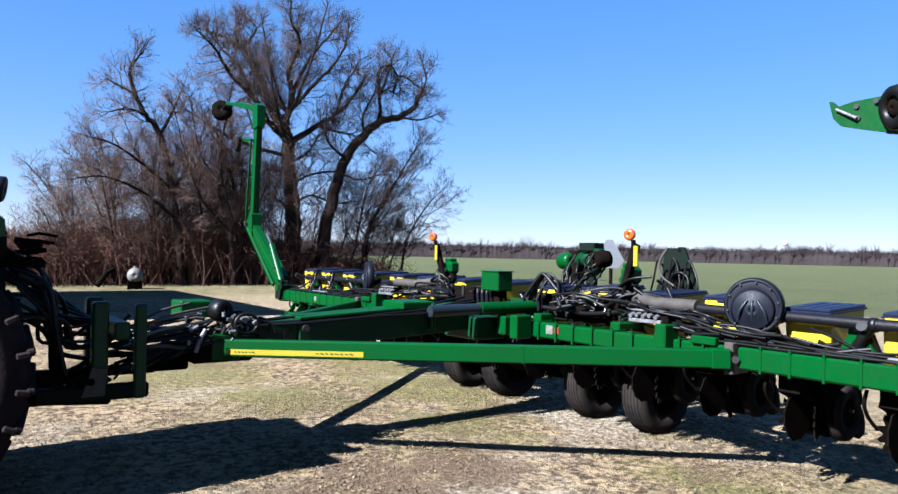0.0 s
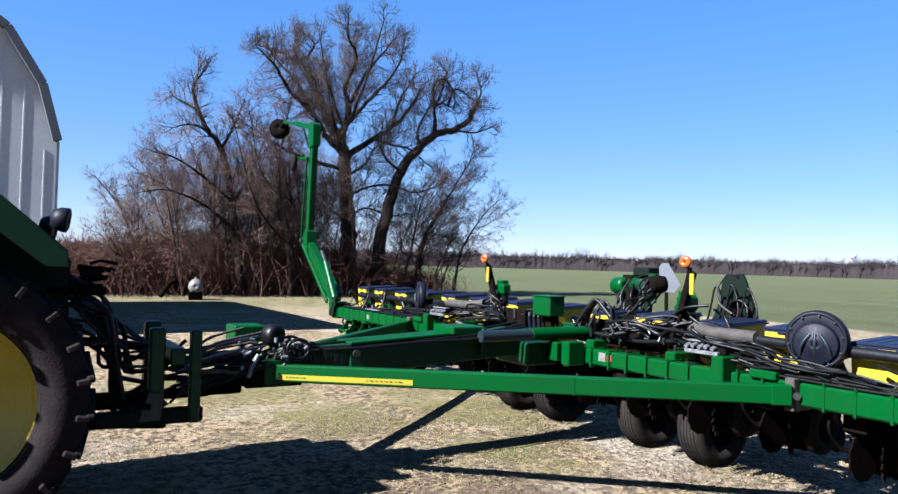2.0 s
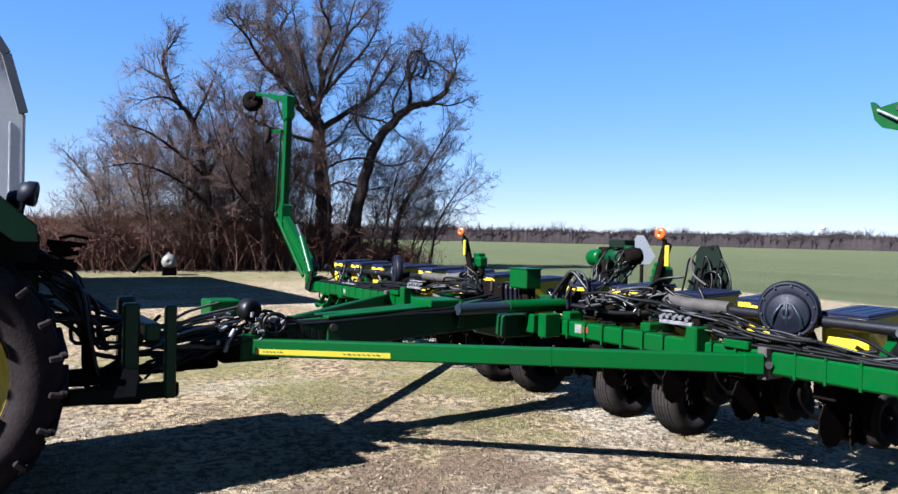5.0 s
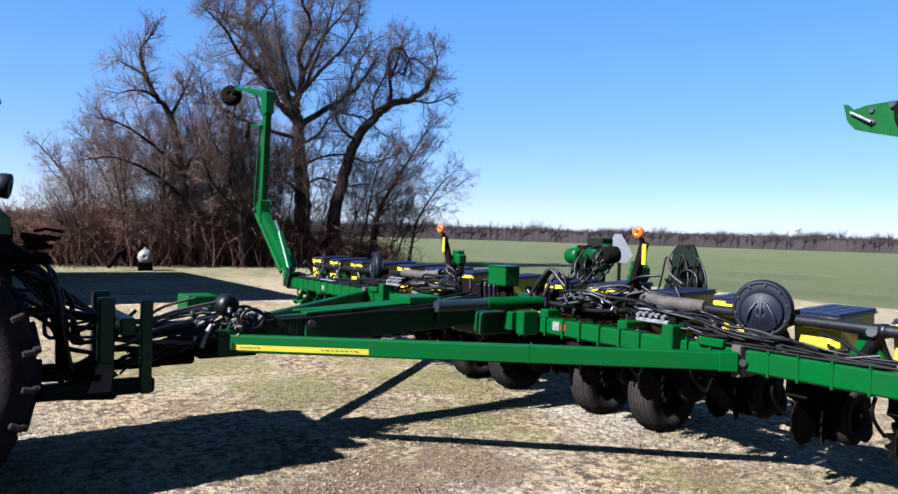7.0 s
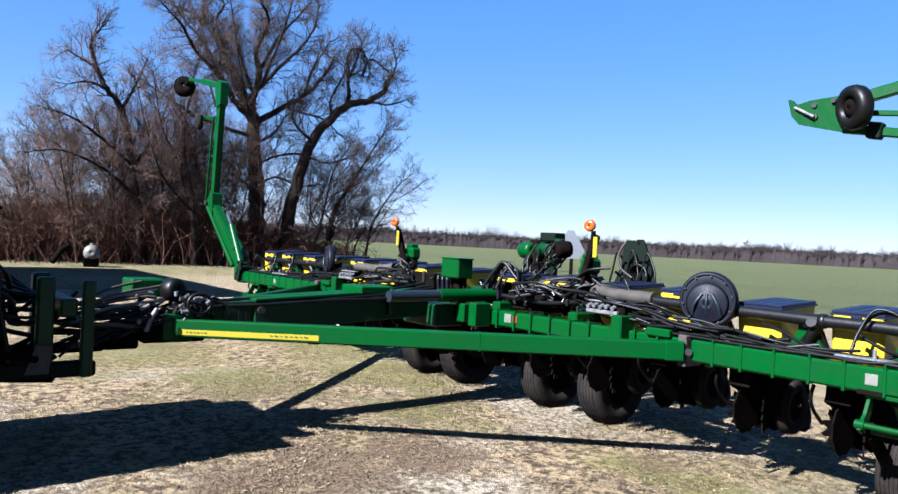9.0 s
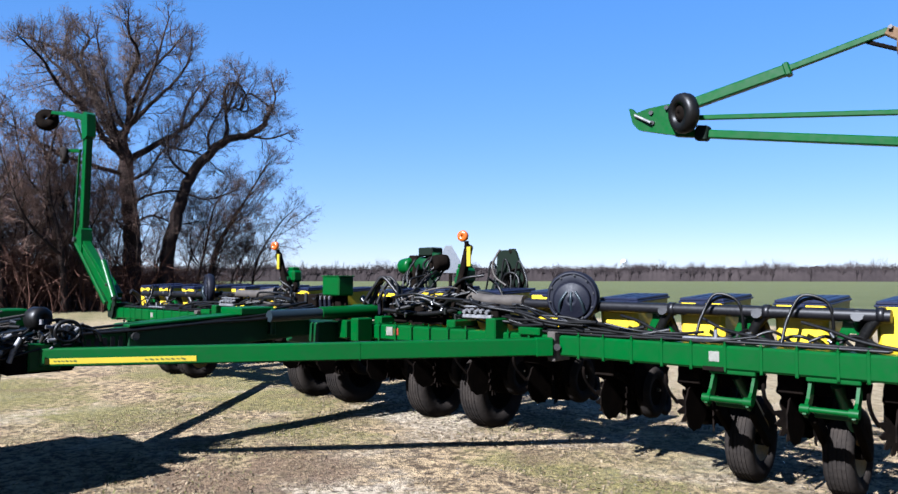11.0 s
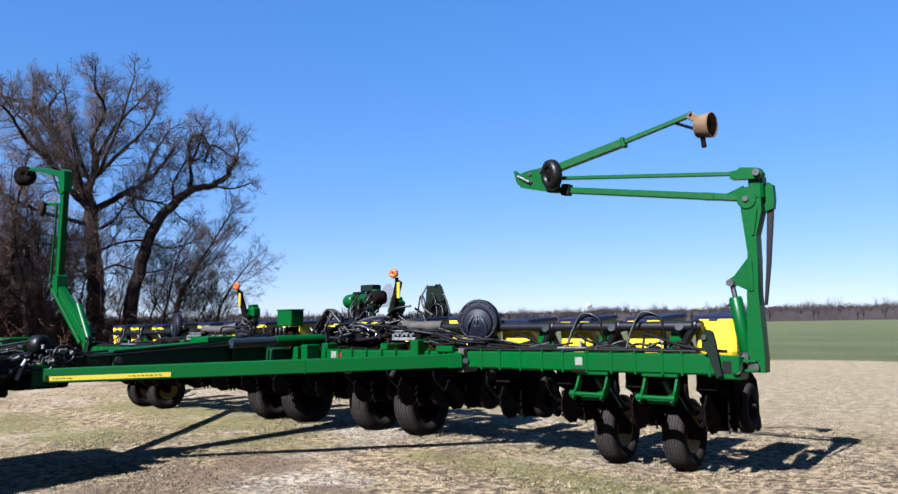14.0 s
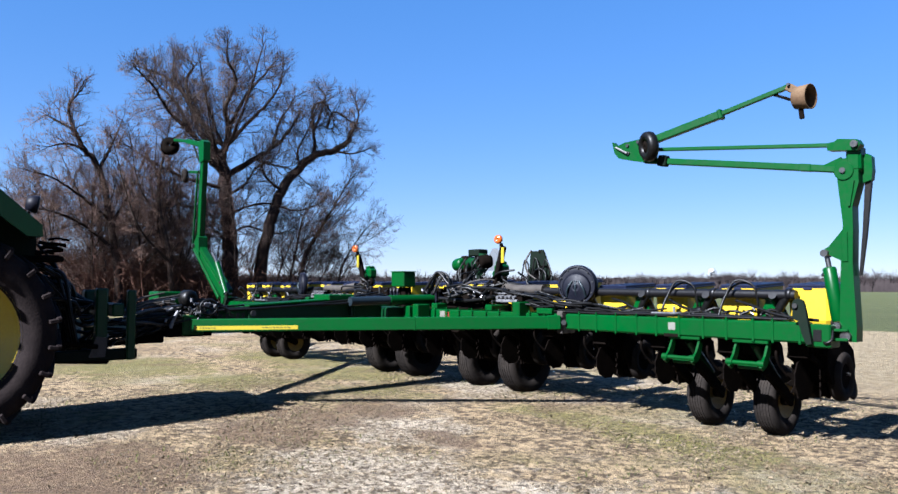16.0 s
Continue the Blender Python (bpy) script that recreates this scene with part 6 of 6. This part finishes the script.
for sg, fx in sides():
    xa, xb = sorted((fx(-5.15), fx(-4.35)))
    tray = part("hose_tray", Shape().box(xa, xb, 0.3, 0.42, 1.19, 1.48, 0.012), SOIL_SHADE, planter, "dark soiled hose tray")
    for k in range(3):
        part("tray_clip", Shape().box(xa + 0.1 + 0.25 * k, xa + 0.14 + 0.25 * k, 0.27, 0.3, 1.36, 1.5, 0.006), STEEL, tray)
# silver valve block and the loom towards each wing
for sg, fx in sides():
    vb = part("valve_block", Shape().box(min(fx(-3.75), fx(-3.35)), max(fx(-3.75), fx(-3.35)), 0.0, 0.2, 1.31, 1.4, 0.01), SOIL_SHADE, planter)
    part("valve_plate", Shape().box(min(fx(-3.76), fx(-3.42)), max(fx(-3.76), fx(-3.42)), -0.01, 0.06, 1.402, 1.416, 0.004), ALLOY, vb, "bright alloy valve cover")
    part("valve_plate", Shape().box(min(fx(-3.76), fx(-3.4)), max(fx(-3.76), fx(-3.4)), -0.04, -0.002, 1.3, 1.335, 0.006), ALLOY, vb)
    for k in range(5):
        x = fx(-3.73 + 0.07 * k)
        part("valve", Shape().tube([(x, -0.05, 1.355 + 0.012 * (k % 2)), (x, 0.03, 1.38)], 0.02, 10), ALLOY, vb, "bright valve body")
        part("valve_cap", Shape().box(x - 0.03, x + 0.03, 0.07, 0.12, 1.4, 1.435, 0.004), SOIL_SHADE, vb)
    for k in range(16):
        a = (fx(-3.6 + q.uniform(-0.6, 0.3)), q.uniform(0.0, 0.35), q.uniform(1.3, 1.46))
        b = (fx(-2.75 + q.uniform(-0.5, 0.7)), q.uniform(0.0, 0.2), q.uniform(1.2, 1.34))
        hose(a, b, q.uniform(-0.06, 0.1), q.choice((0.009, 0.012, 0.014)), 0.06, seed=int(500 + k + 50 * sg))
    for k in range(14):
        a = (fx(-4.9 + q.uniform(-0.3, 0.4)), q.uniform(-0.05, 0.6), q.uniform(1.28, 1.5))
        b = (fx(-3.8 + q.uniform(-0.4, 0.3)), q.uniform(-0.02, 0.6), q.uniform(1.25, 1.5))
        hose(a, b, q.uniform(-0.12, 0.08), q.choice((0.01, 0.014, 0.024)), 0.08, seed=int(600 + k + 50 * sg), material=GREYHOSE if k % 5 == 0 else None)
    for k in range(6):
        o = Vector((fx(-4.6 + q.uniform(-0.3, 0.9)), q.uniform(-0.05, 0.25), q.uniform(1.25, 1.5)))
        part("coupler", Shape().tube([o, o + Vector((q.uniform(-0.05, 0.05), -0.02, q.uniform(0.03, 0.07)))], 0.014, 8), STEEL, planter)
    for k in range(5):
        x = fx(-0.5 - 0.2 * k)
        hose((x, 0.25, BZ1 + 0.04), (x + 0.3 * sg, 0.45, 1.1), -0.1, 0.013, 0.04, seed=int(700 + k + 10 * sg))
# silver back of the slow-vehicle sign
kite = [(-0.12, 0.0), (0.12, 0.0), (0.19, 0.1), (0.04, 0.36), (-0.04, 0.36), (-0.19, 0.1)]
part("vehicle_sign", Shape().plate(kite, (-5.62, 1.75, 1.75), (0.6, 0.8, 0), (0, 0, 1), 0.01), SIGN, planter, "silver back of a slow-vehicle sign")
part("sign_post", Shape().box(-5.64, -5.6, 1.77, 1.8, 1.3, 1.95, 0.004), SOIL_SHADE, planter)
part("rear_frame", Shape().box(XC - 1.5, XC + 1.5, 1.55, 1.68, 1.22, 1.34, 0.012), DKGREEN, planter)
for x in (-1.4, 0.9, 1.4):
    part("rear_strut", Shape().box(XC + x - 0.05, XC + x + 0.05, 0.66, 1.56, 1.24, 1.33, 0.012), DKGREEN, planter)


# ---- tractor ----
tractor = thing("tractor", (XC, -5.6, GZ), "green farm tractor with big lugged tyres and yellow wheels", "tractor")
RW = 0.97


def tractor_wheel(xo, y, r, wd, rim_r, sg, lugs):
    """xo: the outer face; sg: which way the outer face looks."""
    o = Vector((xo - sg * wd / 2, y, GZ + r))
    prof = [(rim_r, -wd * 0.42), (r * 0.78, -wd * 0.5), (r * 0.92, -wd * 0.47), (r * 0.955, -wd * 0.3), (r * 0.96, 0), (r * 0.955, wd * 0.3), (r * 0.92, wd * 0.47), (r * 0.78, wd * 0.5), (rim_r, wd * 0.42)]
    wheel = part("wheel", Shape().lathe(prof, o, (1, 0, 0), 48), BIGTYRE, tractor, "big black tractor tyre with bar lugs")
    for k in range(lugs):
        for s_ in (-1, 1):
            a = 2 * math.pi * (k + (0.5 if s_ > 0 else 0)) / lugs
            a2 = a + 0.62 * 6.283 / lugs
            e0 = Vector((0, math.cos(a), math.sin(a)))
            e1 = Vector((0, math.cos(a2), math.sin(a2)))
            p0 = o + e0 * (r * 0.955) + Vector((s_ * wd * 0.5, 0, 0))
            p1 = o + e1 * (r * 0.975) + Vector((-s_ * wd * 0.03, 0, 0))
            lug = Shape().beam(p0, p1, 0.05, 0.055, 0.01, up=e0)
            lug.beam(p0, o + e0 * (r * 0.86) + Vector((s_ * wd * 0.5, 0, 0)), 0.045, 0.05, 0.01, up=(1, 0, 0))
            part("lug", lug, BIGTYRE, wheel)
    rim = [(0.12, 0.05 * sg), (rim_r * 0.45, 0.02 * sg), (rim_r * 0.62, 0.1 * sg), (rim_r * 0.9, 0.12 * sg), (rim_r * 0.97, wd * 0.36 * sg), (rim_r * 1.03, wd * 0.43 * sg), (rim_r * 1.03, -wd * 0.4 * sg), (rim_r * 0.95, -wd * 0.4 * sg), (rim_r * 0.6, 0.02 * sg), (0.12, -0.03 * sg)]
    part("rim", Shape().lathe(rim, o, (1, 0, 0), 40), YELLOWRIM, wheel, "yellow painted steel rim")
    part("hub", Shape().lathe([(0.02, -0.1 * sg), (0.13, -0.1 * sg), (0.13, 0.1 * sg), (0.09, 0.16 * sg), (0.02, 0.18 * sg)], o, (1, 0, 0), 20), YELLOWRIM, wheel)
    for k in range(8):
        a = k * math.pi / 4
        e = o + Vector((0.03 * sg, math.cos(a) * rim_r * 0.38, math.sin(a) * rim_r * 0.38))
        part("wheel_bolt", Shape().tube([e, e + Vector((0.05 * sg, 0, 0))], 0.022, 6), SOIL_SHADE, wheel)


YELLOWRIM = mat("yellow_rim_paint", (1.3, 0.95, 0.012), (1.1, 0.76, 0.015), 0.4, scale=3, fine=40, coat=0.2)
OUT = 1.0
for sg in (1, -1):
    tractor_wheel(XC + sg * OUT, -5.65, RW, 0.48, 0.6, sg, 22)
    tractor_wheel(XC + sg * (OUT - 0.08), -8.35, 0.68, 0.38, 0.4, sg, 18)
    # fender: a straight sloping slab over the rear wheel with a deep outer lip
    xa, xb = XC + sg * 0.45, XC + sg * (OUT + 0.02)
    slope = [(y_ - 0.09, z_) for y_, z_ in [(-4.81, 1.94), (-4.82, 2.05), (-5.22, 2.4), (-5.6, 2.5), (-6.1, 2.5), (-6.1, 2.44), (-5.62, 2.44), (-5.24, 2.33), (-4.86, 1.99)]]
    part("fender", Shape().plate(slope, ((xa + xb) / 2, 0, 0), (0, 1, 0), (0, 0, 1), abs(xb - xa)), DKGREEN, tractor, "dark green sloping rear fender")
    lip = [(y_ - 0.09, z_) for y_, z_ in [(-4.82, 1.94), (-4.83, 2.04), (-5.22, 2.39), (-5.6, 2.49), (-6.1, 2.49), (-6.1, 2.3), (-5.62, 2.3), (-5.24, 2.17), (-4.95, 1.94)]]
    part("fender_lip", Shape().plate(lip, (xb + sg * 0.018, 0, 0), (0, 1, 0), (0, 0, 1), 0.03), DKGREEN, tractor)
    inner = [(-4.85, 1.4), (-4.85, 1.98), (-5.24, 2.34), (-6.1, 2.44), (-6.3, 1.4)]
    part("fender_side", Shape().plate(inner, (XC + sg * 0.47, 0, 0), (0, 1, 0), (0, 0, 1), 0.03), OLIVE, tractor)
    lt = part("work_lamp", Shape().lathe([(0.01, -0.05), (0.06, -0.05), (0.085, 0.0), (0.09, 0.05), (0.08, 0.06), (0.01, 0.055)], (XC + sg * 0.74, -4.95, 2.27), (0.25, 1, -0.15), 20), NAVYDK, tractor, "round black rear work lamp")
    part("lamp_stem", Shape().tube([(XC + sg * 0.74, -5.0, 2.06), (XC + sg * 0.74, -4.97, 2.21)], 0.015, 8), SOIL_SHADE, lt)
part("rear_axle", Shape().tube([(XC - 1.0, -5.65, GZ + RW), (XC + 1.0, -5.65, GZ + RW)], 0.14, 16), SOIL_SHADE, tractor)
part("transmission", Shape().box(XC - 0.32, XC + 0.32, -6.9, -5.05, 0.65, 1.5, 0.05), DKGREEN, tractor)
part("cab_body", Shape().box(XC - 0.72, XC + 0.72, -7.3, -5.35, 0.75, 1.5, 0.05), OLIVE, tractor)
part("engine_hood", Shape().box(XC - 0.38, XC + 0.38, -9.1, -6.7, 1.1, 1.95, 0.1), GREEN, tractor)
part("front_axle", Shape().tube([(XC - 0.9, -8.35, GZ + 0.68), (XC + 0.9, -8.35, GZ + 0.68)], 0.1, 12), SOIL_SHADE, tractor)
part("cab_roof", Shape().box(XC - 0.8, XC + 0.8, -7.4, -5.85, 2.95, 3.1, 0.06), GREEN, tractor)
part("cab_floor", Shape().box(XC - 0.7, XC + 0.7, -7.35, -5.8, 1.45, 1.6, 0.03), DKGREEN, tractor)
for x in (-0.7, 0.7):
    for y in (-7.3, -5.92):
        part("cab_post", Shape().box(XC + x - 0.04, XC + x + 0.04, y - 0.04, y + 0.04, 1.55, 2.97, 0.01), NAVYDK, tractor)
for y in (-7.28, -5.94):
    part("cab_window", Shape().box(XC - 0.66, XC + 0.66, y - 0.006, y + 0.006, 1.6, 2.94, 0.002), GLASS, tractor, "tinted cab window")
for x in (-0.69, 0.69):
    part("cab_window", Shape().box(XC + x - 0.006, XC + x + 0.006, -7.26, -5.96, 1.6, 2.94, 0.002), GLASS, tractor, "tinted cab window")
part("seat", Shape().box(XC - 0.25, XC + 0.25, -6.7, -6.15, 1.6, 2.3, 0.08), BLACK, tractor)
# hydraulic outlets behind the cab
out_ = part("hydraulic_outlets", Shape().box(XC - 0.22, XC + 0.3, -5.1, -4.85, 1.25, 1.55, 0.03), SOIL_SHADE, tractor)
for k in range(8):
    o = Vector((XC - 0.15 + 0.12 * (k % 4), -4.85, 1.32 + 0.13 * (k // 4)))
    part("outlet", Shape().tube([o, o + Vector((0, 0.12, 0.0))], 0.03, 10), STEEL if k % 3 == 0 else BLACK, out_)
part("rear_bracket", Shape().box(XC + 0.3, XC + 0.5, -5.0, -4.6, 1.72, 1.78, 0.01), SOIL_SHADE, tractor)
for k in range(6):
    x = XC - 0.2 + 0.11 * k
    pts = [(x, -4.8, 1.75 - 0.05 * (k % 3)), (x + 0.05, -4.62 + 0.04 * (k % 2), 1.6), (x + 0.08, -4.5, 1.2), (x + 0.08, -4.42, 0.85), (x, -4.3, 0.74), (x - 0.03, -4.1, 0.84)]
    part("hose", Shape().tube(curve_points(pts, 5), 0.019, 8), BLACK, tractor)
for k in range(4):
    pts = [(XC + 0.1 * k, -4.8, 1.62), (XC + 0.1 * k, -4.5, 1.52 - 0.05 * k), (XC + 0.08 * k, -4.2, 1.3), (XC + 0.05 * k, -3.8, 1.2), (XC + 0.04 * k, -3.3, 1.2)]
    part("hose", Shape().tube(curve_points(pts, 5), 0.013, 8), BLACK, tractor)
for k in range(7):
    o = Vector((XC + 0.0 + 0.07 * k, -4.78 + 0.02 * (k % 3), 1.78 + 0.05 * (k % 4)))
    part("coupler", Shape().tube([o, o + Vector((0.02, 0.16, 0.02 * (k % 3 - 1)))], 0.018, 8), SOIL_SHADE, tractor)
part("coupler_rail", Shape().box(XC - 0.1, XC + 0.5, -4.86, -4.8, 1.78, 1.84, 0.012), SOIL_SHADE, tractor)
HL = 0.1     # the linkage is carried a little high
# three-point links and the green quick hitch
for sg in (-1, 1):
    part("lower_link", Shape().beam((XC + sg * 0.3, -5.2, 0.68 + HL), (XC + sg * 0.44, -4.12, 0.62 + HL), 0.07, 0.12, 0.02), SOIL_SHADE, tractor)
    part("lift_link", Shape().tube([(XC + sg * 0.36, -4.75, 0.68 + HL), (XC + sg * 0.34, -4.95, 1.45)], 0.035, 10), SOIL_SHADE, tractor)
    part("lift_arm", Shape().beam((XC + sg * 0.25, -5.2, 1.5), (XC + sg * 0.34, -4.85, 1.48), 0.06, 0.1, 0.02), SOIL_SHADE, tractor)
part("drawbar", Shape().box(XC - 0.07, XC + 0.07, -5.2, -3.7, 0.72 + HL, 0.79 + HL, 0.012), SOIL_SHADE, tractor)
hq = part("quick_hitch", Shape().box(XC - 0.52, XC + 0.52, -4.12, -4.0, 1.06 + HL, 1.2 + HL, 0.014), DKGREEN, tractor, "green quick-hitch frame")
part("hitch_post", Shape().box(XC + 0.38, XC + 0.48, -4.27, -4.15, 0.72, 1.36 + HL, 0.016), DKGREEN, hq)
part("hitch_post", Shape().box(XC + 0.46, XC + 0.53, -3.97, -3.88, 0.7, 1.34 + HL, 0.014), DKGREEN, hq)
part("hitch_post", Shape().box(XC - 0.54, XC - 0.4, -4.16, -4.02, 0.72, 1.34 + HL, 0.02), DKGREEN, hq)
part("hitch_hook", Shape().plate([(-0.1, 0.0), (0.06, 0.0), (0.08, 0.2), (-0.03, 0.22)], (XC + 0.497, -4.24, 0.74), (0, 1, 0), (0, 0, 1), 0.03), GREYHOSE, hq, "worn grey hook foot")
part("cross_beam", Shape().box(XC - 0.5, XC + 0.5, -4.8, -4.62, 0.6 + HL, 0.72 + HL, 0.02), SOIL_SHADE, tractor)
part("side_rail", Shape().box(XC + 0.4, XC + 0.5, -4.8, -3.85, 0.6 + HL, 0.72 + HL, 0.016), OLIVE, tractor)
part("top_link", Shape().tube([(XC, -4.95, 1.35), (XC, -4.1, 1.15 + HL)], 0.04, 10), SOIL_SHADE, tractor)
for k in range(12):
    a = Vector((XC + q.uniform(-0.2, 0.5), -4.85 + q.uniform(-0.1, 0.1), q.uniform(1.35, 1.95)))
    b = Vector((XC + q.uniform(-0.3, 0.45), q.uniform(-4.3, -3.9), q.uniform(0.95, 1.4)))
    low_ = a.lerp(b, 0.55) + Vector((q.uniform(-0.1, 0.1), q.uniform(-0.1, 0.05), -q.uniform(0.15, 0.6)))
    part("hose", Shape().tube(curve_points([a, a.lerp(low_, 0.5) + Vector((0, 0.12, 0.08)), low_, low_.lerp(b, 0.6) + Vector((0, 0.03, -0.04)), b], 5), q.choice((0.012, 0.016, 0.02)), 8), BLACK, tractor)
for k in range(3):
    o = Vector((XC + 0.1 + 0.15 * k, -4.72 + q.uniform(-0.05, 0.05), 1.86 + q.uniform(-0.05, 0.12)))
    part("lever", Shape().tube([o, o + Vector((0.01, 0.08, 0.02)), o + Vector((0.02, 0.2, 0.0))], 0.012, 7), SOIL_SHADE, tractor)
part("sway_bar", Shape().beam((XC + 0.4, -4.95, 0.95), (XC + 0.5, -4.25, 0.85), 0.06, 0.05, 0.01), SOIL_SHADE, tractor)
